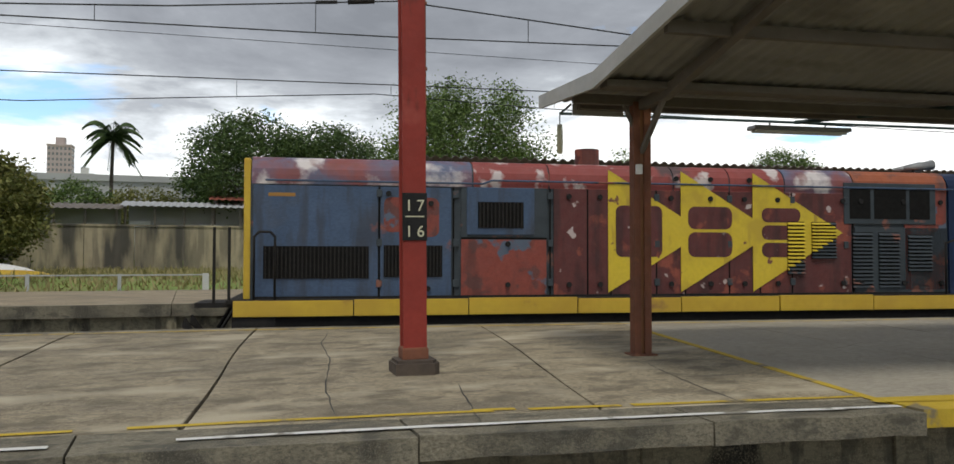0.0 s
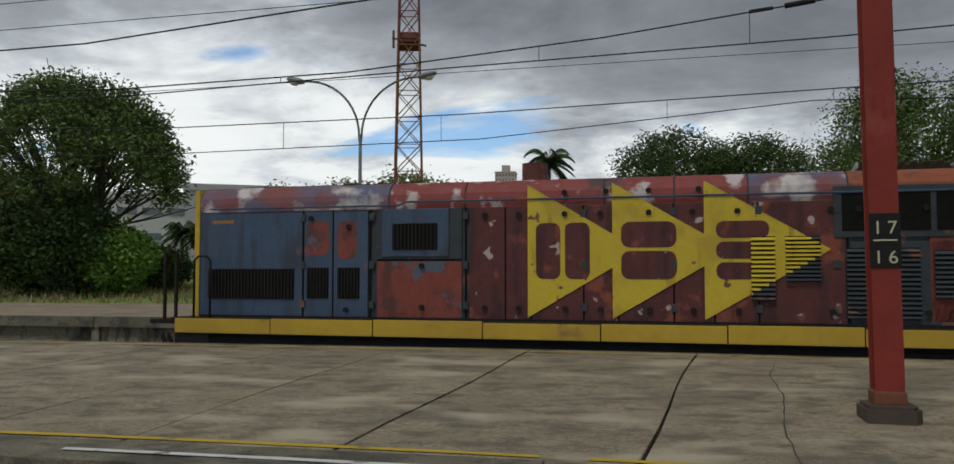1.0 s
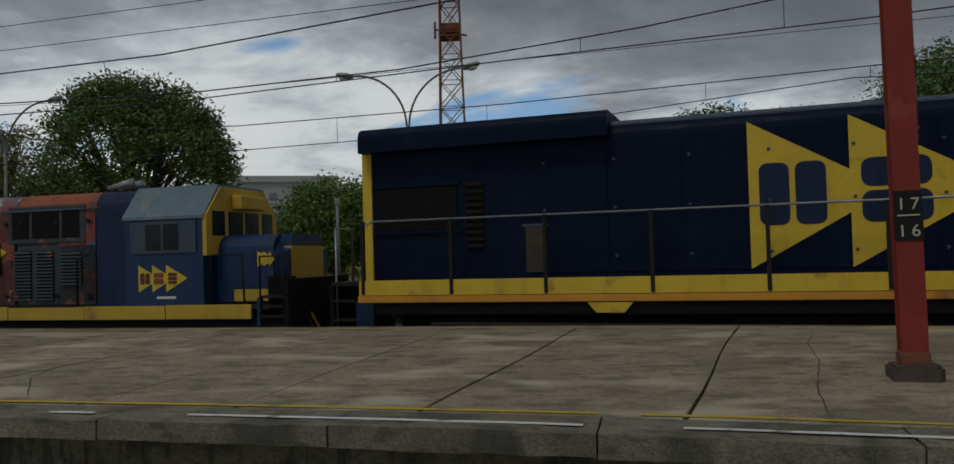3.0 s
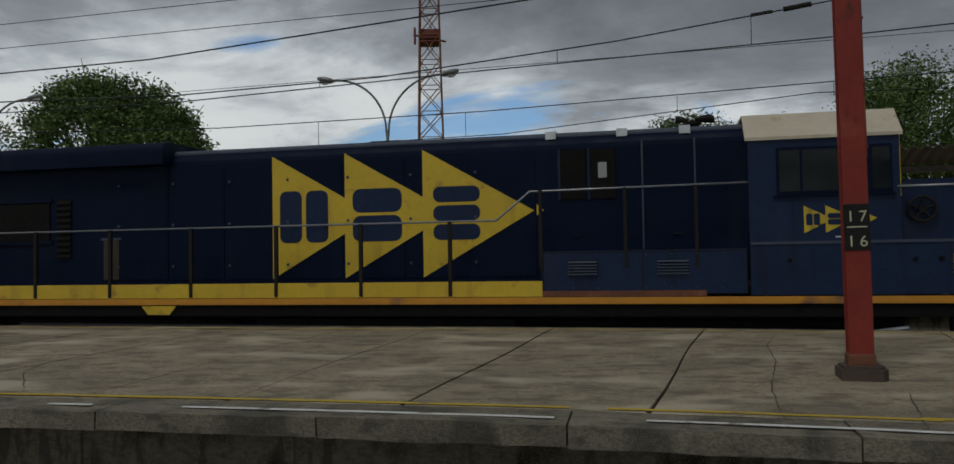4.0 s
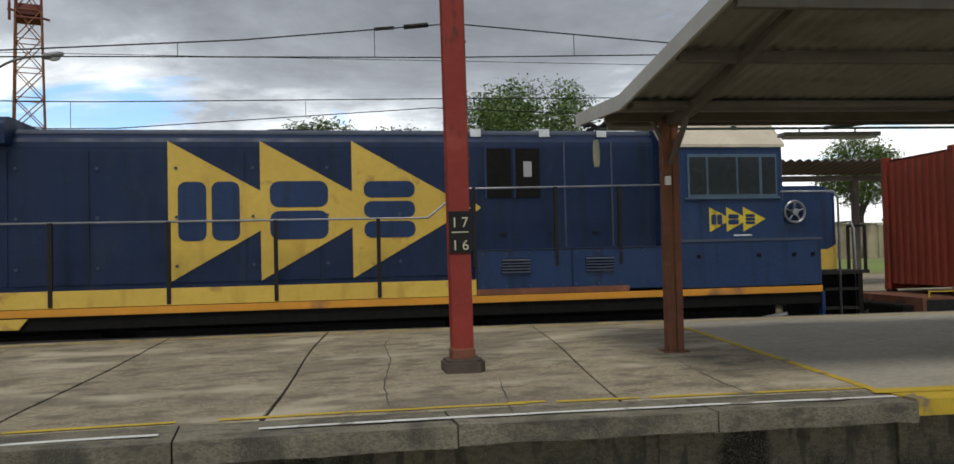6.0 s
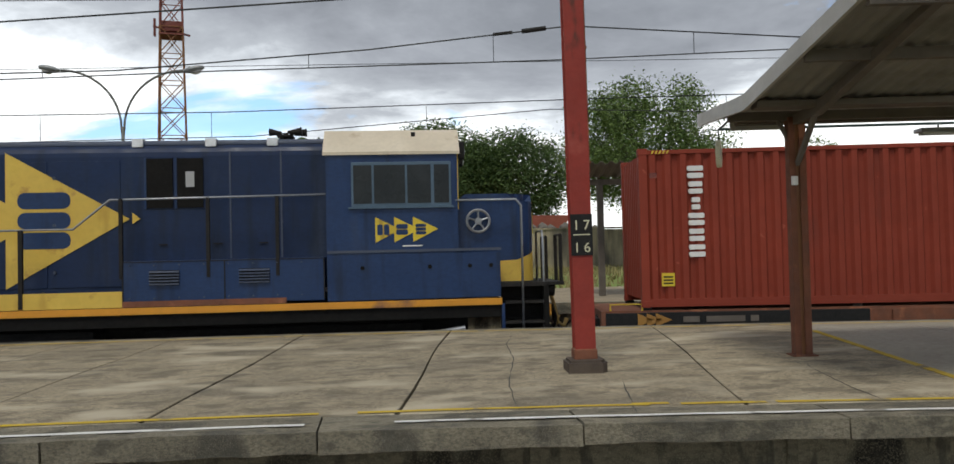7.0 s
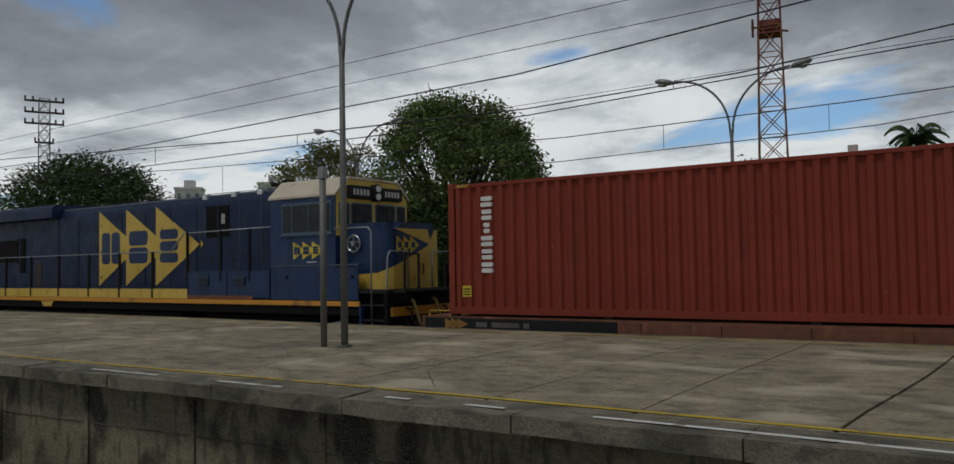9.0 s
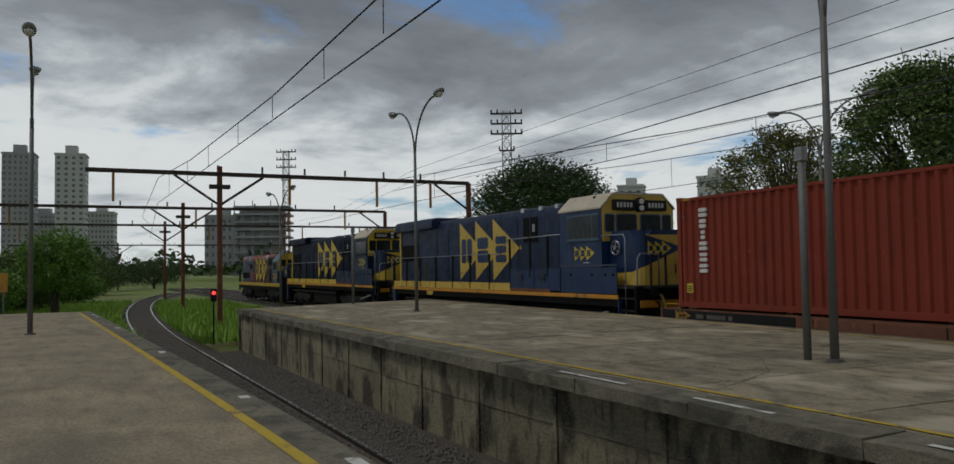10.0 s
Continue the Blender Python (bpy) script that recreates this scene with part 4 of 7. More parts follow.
def build_gantry(x, ys, beam_z, label, tilt):
    root = thing("catenary_gantry", label, "gantry", "catenary gantries over the tracks")
    part("beam", bbox(x - 0.12, x + 0.12, ys[0], ys[-1], beam_z - 0.10, beam_z + 0.10, bev=0.01), M["gantry"], root, "long dark steel beam")
    for y in ys[1:]:
        part("column", bbox(x - 0.11, x + 0.11, y - 0.12, y + 0.12, -1.4, beam_z + (0.4 if y == ys[1] else 0.0), bev=0.01), M["rust"], root, "rusty steel column")
        for s in (-1, 1):
            if s > 0 and y == ys[-1]:
                continue
            part("brace", brod((x, y, beam_z - 1.6), (x, y + s * 2.2, beam_z - 0.1), 0.07, n=6), M["gantry"], root)
    for k in range(6):
        y = ys[0] + (ys[-1] - ys[0]) * (0.3 + 0.11 * k)
        part("insulator", brod((x, y, beam_z + 0.12), (x, y, beam_z + 0.45), 0.06, n=6), M["gantry"], root)
    for k in range(4):
        y = ys[0] + (ys[-1] - ys[0]) * (0.06, 0.48, 0.72, 0.88)[k]
        part("hanger", bbox(x - 0.05, x + 0.05, y - 0.06, y + 0.06, beam_z - 1.5, beam_z - 0.1), M["mastyel"], root, "yellow drop bracket")
    part("tension_box", bbox(x - 0.2, x + 0.2, ys[1] - 0.5, ys[1] + 0.5, beam_z - 0.75, beam_z - 0.55), M["gantry"], root)


build_gantry(-45.0, (1.0, 7.2, 21.4), 6.5, "rusty steel catenary portal with braces over tracks", 0)
build_gantry(-66.0, (-5.0, 8.0, 24.0), 6.3, "dark steel catenary portal further along the tracks", 0)
build_gantry(-88.0, (-6.0, 9.0, 34.0), 6.2, "far dark steel catenary portal over tracks", 0)
build_gantry(-150.0, (-8.0, 8.0, 40.0), 6.2, "distant dark steel catenary portal over tracks", 0)


def wire(name, pts, r, label, n=1):
    bm = bmesh.new()
    tube(bm, pts, r * 0.75, 5)
    return solid(name, bm, M["wire"], label, "overhead wire", "catenary wires")


def build_wires():
    T2, T3 = (lambda x: 16.1 - bend(x) * 0.6), (lambda x: 20.2 - bend(x) * 0.6)
    T1 = lambda x: near_track_y(x) + 0.17
    for y_of, con, mes, sup, r in ((T2, ((-60, 4.9), (-10, 4.98), (-3, 5.27), (4, 5.45), (9, 5.6), (40, 5.6)), None, 4.2, 0.018), (T3, ((-60, 4.4), (-11, 4.4), (-3, 4.55), (4.6, 5.15), (9, 5.0), (40, 4.7)), None, 4.2, 0.016)):
        wire("contact_wire", [(x, y_of(x), z) for x, z in con], r, "thin black overhead contact wire above the tracks")
    m2 = [(x, T2(x), z) for x, z in ((-45, 6.4), (-32, 5.9), (-20, 5.35), (-10, 5.14), (-5, 5.28), (0, 5.70), (4.2, 6.16), (9, 5.85), (18, 5.7), (30, 6.2))]
    wire("messenger_wire", m2, 0.02, "black overhead messenger wire above the tracks")
    m3 = [(x, T3(x), z) for x, z in ((-45, 6.2), (-28, 5.5), (-11, 5.08), (-3.5, 5.17), (5.4, 5.40), (12, 5.48), (30, 5.6))]
    wire("messenger_wire", m3, 0.018, "black overhead messenger wire above the tracks")
    wire("anchor_wire", [(-42, 15.5, 5.6), (-23.5, 13.6, 4.98), (-8.2, 12.5, 5.02), (0.6, 10.5, 5.08), (2.7, 9.05, 5.6)], 0.018, "black anchor wire to the red post")
    wire("contact_wire", [(x, T1(x), z) for x, z in ((-120, 4.9), (-88, 5.0), (-45, 4.95), (-25, 4.85), (-11, 4.75), (12, 4.8), (35, 4.8))], 0.018, "black contact wire above the near track")
    wire("messenger_wire", [(x, T1(x), z) for x, z in ((-88, 6.2), (-66, 5.6), (-45, 6.2), (-33, 5.6), (-20, 5.35), (-10, 5.5), (3, 6.4), (35, 6.2))], 0.02, "black messenger wire above the near track")
    wire("feeder_wire", [(x, 28.0 - bend(x) * 0.6, z) for x, z in ((-60, 8.6), (-20, 7.9), (20, 8.2), (60, 8.6))], 0.014, "thin feeder wire high over the far platform")
    for dz in (6.9, 7.5):
        wire("feeder_wire", [(-150, 30, dz + 1.5), (-88, 26, dz), (-45, 18, dz - 0.3), (-20, 17, dz - 0.2), (5, 16, dz)], 0.012, "thin feeder wire over the tracks")
    drop = bmesh.new()
    for x in (-38, -31, -24, -17.5, -12, -6.4, -1.2, 2.6, 6.8, 12):
        z0 = np.interp(x, [p[0] for p in m2], [p[2] for p in m2])
        z1 = np.interp(x, (-60, -10, -3, 4, 9, 40), (4.9, 4.98, 5.27, 5.45, 5.6, 5.6))
        if z0 > z1 + 0.1:
            rod(drop, (x, T2(x), z1), (x, T2(x), z0), 0.009, 4)
    for x in (-38, -32, -26, -20, -14, -8.5, -4.4, 1.0, 4.6, 8.8):
        z0 = np.interp(x, [p[0] for p in m3], [p[2] for p in m3])
        z1 = np.interp(x, (-60, -11, -3, 4.6, 9, 40), (4.4, 4.4, 4.55, 5.15, 5.0, 4.7))
        rod(drop, (x + 0.4, T3(x), z1), (x + 0.4, T3(x), z0), 0.008, 4)
    for x in (-40, -34, -29, -24, -20, -16, -13):
        z0 = np.interp(x, (-45, -33, -20, -10), (6.2, 5.6, 5.35, 5.5))
        rod(drop, (x, T1(x), 4.87), (x, T1(x), z0), 0.009, 4)
    solid("dropper_wires", drop, M["wire"], "thin vertical droppers between the overhead wires", "overhead wire", "", "stuff")
    bm = bmesh.new()
    rod(bm, (3.2, T2(3.2), 6.06), (3.7, T2(3.7), 6.12), 0.05, 8)
    rod(bm, (2.6, T2(2.6), 6.0), (3.0, T2(3), 6.04), 0.035, 8)
    solid("wire_insulator", bm, M["soot"], "dark tension insulator on an overhead wire", "insulator")


build_wires()


# ---- trees ----
def tree(name, label, x, y, z, h, rad, leaf, n, seed, trunk_h=0.3, leaf_size=0.3, flat=0.8, open_crown=0.35, group="", limbs=9, trunk_r=0.28, fan=False):
    """Tapered trunk, limbs that fork, and a crown of small leaf clumps with gaps; a fan crown keeps its leaves on the outside."""
    rnd = random.Random(seed)
    root = thing(name, label, "tree", group, at=pose(x, y, z))
    tb, cb = bmesh.new(), []
    verts, faces = [], []
    th = h * trunk_h
    rod(tb, (0, 0, -0.1), (0.1, 0, th), trunk_r, 8, trunk_r * 0.75)
    crown_c, crown_h = (h + th) / 2, (h - th) / 2
    tips = []
    for k in range(limbs):
        a = k * 2.4 + rnd.uniform(-0.4, 0.4)
        f = rnd.uniform(0.45, 0.9)
        d = rad * f * rnd.uniform(0.55, 0.9)
        if fan:
            lift = rnd.uniform(0.08, 1.5)
            reach = Vector((math.cos(a) * math.cos(lift) * rad, math.sin(a) * math.cos(lift) * rad, math.sin(lift) * 1.7 * crown_h + 0.3 * crown_h))
            foot = Vector((0.05, 0, th * 0.9))
            elbow = foot + reach * 0.42 + Vector((0, 0, 0.06 * crown_h))
            rod(tb, foot, elbow, trunk_r * 0.42, 6, trunk_r * 0.24)
            for j in range(5):
                stray = Vector((rnd.uniform(-1, 1), rnd.uniform(-1, 1), rnd.uniform(-0.5, 0.9))) * rad * 0.2
                knee = elbow + (foot + reach * 0.75 - elbow) * 0.6 + stray * 0.5
                rod(tb, elbow, knee, trunk_r * 0.2, 5, trunk_r * 0.12)
                rod(tb, knee, foot + reach * rnd.uniform(0.85, 0.98) + stray, trunk_r * 0.12, 4, trunk_r * 0.04)
            continue
        mid = Vector((math.cos(a) * d * 0.45, math.sin(a) * d * 0.45, th + crown_h * 0.7 * rnd.uniform(0.6, 1.1)))
        end = Vector((math.cos(a) * d, math.sin(a) * d, th + crown_h * rnd.uniform(0.9, 1.75)))
        rod(tb, (0.05, 0, th * 0.9), mid, trunk_r * 0.5, 6, trunk_r * 0.3)
        rod(tb, mid, end, trunk_r * 0.3, 5, trunk_r * 0.08)
        tips.append(end)
        for j in range(3):
            b = a + rnd.uniform(-0.9, 0.9)
            e2 = mid + Vector((math.cos(b) * d * 0.55, math.sin(b) * d * 0.55, crown_h * rnd.uniform(0.3, 0.9)))
            rod(tb, mid, e2, trunk_r * 0.2, 4, trunk_r * 0.05)
            tips.append(e2)
    part("trunk", tb, M["bark"], root, "brown branching trunk")
    clumps = []
    tries = 0
    n = int(n * 4.2)
    leaf_size *= 0.46
    want = max(160, n // 40)
    while len(clumps) < want and tries < want * 30:
        tries += 1
        u, v, w = (rnd.uniform(-1, 1) for _ in range(3))
        q = u * u + v * v + w * w
        if q > 1 or q < 0.25 and rnd.random() < 0.75:
            continue
        if fan and q < 0.55 and rnd.random() < 0.9:
            continue
        p = Vector((u * rad * 0.95, v * rad * 0.95, h * 0.42 + abs(w) ** 0.8 * h * 0.545 if fan else crown_c + w * crown_h * (0.96 if w > 0 else flat)))
        bump = noise.noise(Vector((u * 2.2 + seed, v * 2.2, w * 2.2)))
        if bump < -open_crown + 0.55 * (q ** 0.5 - 0.75):
            continue
        clumps.append(p)
    per = max(6, n // max(1, len(clumps)))
    cs = 0.32 if fan else rad * 0.055 + 0.16
    for p in clumps:
        for _ in range(per):
            o = Vector((rnd.gauss(0, cs), rnd.gauss(0, cs), rnd.gauss(0, cs * 0.75)))
            c = p + o
            d1 = Vector((rnd.uniform(-1, 1), rnd.uniform(-1, 1), rnd.uniform(-0.6, 0.6))).normalized()
            d2 = d1.cross(Vector((rnd.uniform(-1, 1), rnd.uniform(-1, 1), rnd.uniform(-1, 1)))).normalized()
            s = leaf_size * rnd.uniform(0.6, 1.25)
            i = len(verts)
            verts += [c - d1 * s, c + d2 * s * 0.45, c + d1 * s, c - d2 * s * 0.45]
            faces.append((i, i + 1, i + 2, i + 3))
    me = bpy.data.meshes.new("crown")
    me.from_pydata([tuple(v) for v in verts], [], faces)
    me.materials.append(leaf)
    ob = new("crown", me)
    ob.parent = root
    return root


tree("round_tree", "large round dark green tree with visible branches", -27.5, 38.6, 0, 11.8, 5.7, M["leafmid"], 8500, 3, 0.24, 0.27, 0.36, 0.14, limbs=30, trunk_r=0.36, fan=True)
tree("spreading_tree", "grey-green spreading tree with bare twigs", -37.2, 38.9, 0, 10.0, 5.0, M["leafolive"], 3600, 5, 0.25, 0.24, 0.5, 0.10, limbs=22, trunk_r=0.3, fan=True)
tree("spreading_tree", "dense dark tree low beside a big round tree", -37.6, 47.0, 0, 8.0, 5.0, M["leafdark"], 8000, 6, 0.1, 0.3, 0.9, 0.5)
tree("broad_tree", "dense dark green broad tree", 5.3, 71.5, 0.8, 12.6, 6.0, M["leafdeep"], 9000, 7, 0.15, 0.33, 0.9, 0.5)
tree("broad_tree", "dense dark green broad tree", 11.9, 72.0, 0.8, 12.0, 5.7, M["leafdeep"], 9000, 8, 0.15, 0.33, 0.9, 0.5)
tree("airy_tree", "tall airy light green tree with thin branches", 17.5, 51.0, 0.2, 12.7, 5.9, M["leafmid"], 11000, 9, 0.25, 0.25, 0.8, 0.16, limbs=16, trunk_r=0.3)
tree("broad_tree", "green tree behind a boundary wall", 27.0, 66.0, 0.8, 8.0, 4.0, M["leafmid"], 4000, 10, 0.2, 0.3, 0.8, 0.3)
tree("small_tree", "small thin-leaved green tree in the distance", 37.5, 66.0, 0.8, 10.2, 2.6, M["leaflight"], 1800, 11, 0.3, 0.3, 0.8, 0.1)
tree("round_crown_tree", "distant round green tree top", 56.0, 66.0, 0.8, 11.3, 4.2, M["leafmid"], 4000, 12, 0.3, 0.3, 0.8, 0.4)
tree("airy_tree", "light green tree beyond the boundary wall", 22.0, 58.0, 0.8, 5.0, 3.6, M["leaflight"], 3000, 13, 0.1, 0.28, 0.9, 0.3)
tree("dark_tree", "wide dark green tree beside the tracks", -79.0, 47.5, -1, 14.6, 8.3, M["leafdark"], 12000, 14, 0.12, 0.42, 0.9, 0.5, trunk_r=0.4)
for k, (x, y, h, r, lf) in enumerate(((-21.0, 48, 4.6, 2.6, "leafolive"), (-18.8, 45, 6.0, 3.4, "leaflight"), (-15.6, 46.5, 6.4, 3.6, "leafmid"), (-12.0, 47, 6.8, 3.6, "leaflight"), (-9.2, 45.5, 6.0, 3.0, "leafolive"), (-33.2, 42, 5.2, 3.2, "leafdark"), (-26.0, 36.4, 5.0, 2.3, "leafdark"), (-24.4, 37.4, 3.4, 1.9, "leafbright"), (-28.6, 36.8, 4.6, 2.4, "leafdeep"), (-31.0, 41.5, 3.4, 2.0, "leafbright"), (-28.2, 42.5, 2.4, 1.8, "leafdeep"), (-29.3, 47, 2.6, 2.4, "leafmid"), (-26.5, 44, 2.4, 2.2, "leafmid"))):
    tree("shrub_tree", "dense mixed green shrub tree beyond the platform", x, y, 0.2, h, r, M[lf], 5000, 20 + k, 0.08, 0.28, 1.0, 0.5, "shrub trees beyond the platform")
for k, (x, y, h, r, lf) in enumerate(((-3.0, 78, 6.4, 4.6, "leafolive"), (-9.0, 80, 7.0, 4.0, "leafmid"), (2.5, 82, 6.8, 3.8, "leafmid"), (-17, 85, 8.5, 5.5, "leafmid"), (-30, 90, 8.5, 6.0, "leafmid"), (-48, 70, 3.2, 4.0, "leafolive"))):
    tree("bush", "rounded olive green bush behind a wall", x, y, 0.9, h, r, M[lf], 3000, 40 + k, 0.05, 0.34, 1.0, 0.6, "bushes behind the wall")
for k, (x, y, h, r, lf) in enumerate(((-62.3, -0.4, 5.9, 2.4, "leafbright"), (-58.5, -4.6, 3.4, 2.6, "leafbright"), (-72, -2.8, 3.0, 3.0, "leafmid"), (-84, 0.2, 3.4, 3.2, "leafbright"), (-98, 1.5, 4.4, 4.0, "leafmid"), (-118, -4, 6.0, 5.5, "leafmid"), (-125, 4.0, 5.0, 4.5, "leafdeep"), (-66, -6.0, 3.6, 3.0, "leafmid"), (-86, -4.5, 4.6, 3.6, "leafmid"), (-150, 6.0, 5.5, 7.0, "leafdark"), (-165, 15, 5.0, 6.0, "leafdark"), (-140, -4, 5, 6, "leafmid"))):
    tree("trackside_tree", "bright green bushy tree beside the tracks", x, y, -1.4, h, r, M[lf], 3200 if k else 2600, 60 + k, 0.12 if k else 0.3, 0.26, 1.0, 0.5 if k else 0.2, "trackside trees")


def palm(x, y, z, h, spread, seed, label):
    rnd = random.Random(seed)
    root = thing("palm_tree", label, "palm", "palms", at=pose(x, y, z))
    bm = bmesh.new()
    for k in range(8):
        rod(bm, (0.05 * math.sin(k), 0, h * k / 8), (0.05 * math.sin(k + 1), 0, h * (k + 1) / 8), 0.24 - 0.01 * k, 8, 0.22 - 0.01 * k)
    part("trunk", bm, M["bark"], root, "ringed grey palm trunk")
    for k in range(24):
        a = k * 2.399
        rise = (-0.9, 0.1, 0.7, 1.3, -0.3, 1.8)[k % 6] + rnd.uniform(-0.2, 0.2)
        bm = bmesh.new()
        prev = None
        for j in range(9):
            f = j / 8
            d = spread * f
            p = Vector((math.cos(a) * d, math.sin(a) * d, h + spread * (rise * 0.95 * f - (0.45 + 0.55 * max(rise, 0)) * f * f)))
            if prev is not None:
                rod(bm, prev, p, 0.03, 4)
                side = Vector((-math.sin(a), math.cos(a), 0))
                for s in (-1, 1):
                    for q in (0.1, 0.3, 0.5, 0.7, 0.9):
                        c = prev.lerp(p, q)
                        tip = c + side * s * spread * 0.27 * (1 - 0.5 * f) + Vector((math.cos(a) * 0.3, math.sin(a) * 0.3, -spread * 0.17))
                        w = Vector((math.cos(a), math.sin(a), 0)) * 0.07
                        bm.faces.new([bm.verts.new(v) for v in (c - w, c + w, tip + w * 0.3, tip - w * 0.3)])
            prev = p
        part("frond", bm, M["leafdark"], root)


palm(-7.0, 89.0, 1.0, 12.2, 2.6, 1, "tall palm with a drooping dark green crown")
palm(-40.5, 72.0, 0.8, 4.2, 1.9, 2, "small palm before a white building")
palm(-37.5, 70.0, 0.8, 3.8, 1.8, 3, "small palm before a white building")


# ---- walls, sheds and far buildings ----
def build_boundary_wall():
    root = thing("wall_boundary", "stained cream concrete boundary wall behind the grass", "wall", "", "structure")
    for k in range(24):
        x = -12 + k * 3.0
        part("wall_panel", bbox(x + 0.02, x + 2.98, 58.0, 58.2, 0.1, 3.1 + 0.04 * (k % 3)), M["oldwall"], root)
    part("coping", bbox(-12, 60, 57.92, 58.28, 3.14, 3.26), M["oldwall"], root)
    for k in range(10):
        x = -72 + k * 3.6
        part("wall_panel", bbox(x + 0.02, x + 3.58, 52.0, 52.2, -0.4, 2.3), M["oldwall"], root)


build_boundary_wall()


def shed(x, y, w, d, z, h, roof, label, seed):
    rnd = random.Random(seed)
    root = thing("shed", label, "shed", "sheds behind the wall", at=pose(x, y, z))
    part("roof", corrugated(-0.4, w + 0.4, -0.5, h, d, h + 0.6, 0.5, 0.03), roof, root, "low sloping sheet roof")
    for k in range(int(w / 2) + 1):
        part("post", bbox(k * 2.0 - 0.08, k * 2.0 + 0.08, 0, 0.16, 0, h), M["beam"], root)
    part("back_wall", bbox(0, w, d - 0.2, d, 0, h + 0.4), M["bldgrey"], root, "grey block back wall")
    for k in range(int(w / 2.5)):
        part("crate", bbox(k * 2.4 + 0.3, k * 2.4 + 0.3 + rnd.uniform(0.6, 1.4), 0.6, 1.4, 1.0, 2.0 + rnd.uniform(0, 0.9)), M["soot"] if k % 2 else M["bldwhite"], root)


shed(-12.5, 63, 8, 4, 0.9, 3.6, M["corr"], "open low shed with a brown sheet roof", 1)
shed(-4.0, 64, 9, 4, 0.9, 3.9, M["bldgrey"], "open low shed with a grey sheet roof", 2)
shed(2.2, 66, 9, 4, 0.9, 4.6, M["roofred"], "open low shed with a red sheet roof", 3)


def building(x, y, z, w, d, h, wall, floors, cols, label, name="apartment_building", turn=0.0, wfrac=0.55, hfrac=0.5, category="building"):
    root = thing(name, label, category, "", at=pose(x, y, z, 0, 0, turn))
    part("wall", bbox(-w / 2, w / 2, 0, d, 0, h), wall, root)
    part("roof", bbox(-w / 2 - 0.3, w / 2 + 0.3, -0.3, d + 0.3, h, h + 0.8), wall, root, "flat roof parapet")
    if h > 20:
        part("roof_house", bbox(-w * 0.2, w * 0.2, d * 0.3, d * 0.7, h + 0.8, h + h * 0.05 + 2), wall, root)
    bm = bmesh.new()
    fh, cw = h / floors, w / cols
    for i in range(floors):
        for j in range(cols):
            cx, cz = -w / 2 + (j + 0.5) * cw, (i + 0.5) * fh
            box(bm, cx - cw * wfrac / 2, cx + cw * wfrac / 2, -0.12, 0.1, cz - fh * hfrac / 2, cz + fh * hfrac / 2)
    dw, dc = d, max(2, int(cols * d / w))
    for i in range(floors):
        for j in range(dc):
            cy, cz = (j + 0.5) * dw / dc, (i + 0.5) * fh
            for xx in (-w / 2, w / 2):
                box(bm, xx - 0.12, xx + 0.12, cy - dw / dc * wfrac / 2, cy + dw / dc * wfrac / 2, cz - fh * hfrac / 2, cz + fh * hfrac / 2)
    tagged(part("window_grid", bm, M["bldwin"], root, "rows of small dark windows"), kind="stuff")
    return root


building(-61.5, 450, 2, 11, 11, 54, M["bldpink"], 20, 6, "tall pink and white apartment tower far away")
building(-50.5, 452, 2, 9, 9, 40, M["bldwhite"], 15, 5, "white apartment block beside a pink tower")
building(-9.0, 110, 1, 56, 12, 9.4, M["bldgrey"], 1, 1, "long pale grey warehouse wall behind trees", "warehouse", 0, 0.0, 0.0)
building(10.0, 100, 1, 12, 8, 11.2, M["bldgrey"], 1, 3, "weathered grey warehouse behind trees", "warehouse", 0, 0.3, 0.2)
building(-59.5, 92.0, 0.8, 26, 14, 9.5, M["bldwhite"], 3, 9, "white flat-roofed building with a strip of windows", "office_building", 30, 0.8, 0.28)
building(-46.5, 96.0, 0.8, 13, 10, 10.5, M["bldgrey"], 3, 4, "grey upper block of a flat-roofed building", "office_building", 28, 0.3, 0.2)


def place(bearing, dist):
    return -math.sin(radians(bearing)) * dist, math.cos(radians(bearing)) * dist


for b, dist, w, h, wall, fl, co, lab in ((92.6, 420, 13, 56, "bldgrey", 22, 6, "tall grey apartment tower in the distance"), (89.75, 400, 12, 54, "bldwhite", 22, 4, "tall white slab tower in the distance"), (91.3, 470, 17, 32, "bldgrey", 13, 9, "grey apartment block in the distance"), (88.0, 430, 12, 30.5, "bldwhite", 12, 7, "white apartment block in the distance"), (80.6, 330, 12.5, 22.7, "bldgrey", 7, 6, "grey office block in the distance"), (47.0, 260, 9.5, 28, "bldwhite", 8, 4, "white tower block above the trees"), (52.5, 300, 9, 30, "bldwhite", 6, 3, "white block above the trees"), (8.0 + 45, 330, 10, 26, "bldgrey", 7, 4, "grey block above the trees")):
    x, y = place(b, dist)
    building(x, y, 0, w, w, h, M[wall], fl, co, lab, turn=b - 8, wfrac=0.42, hfrac=0.45)


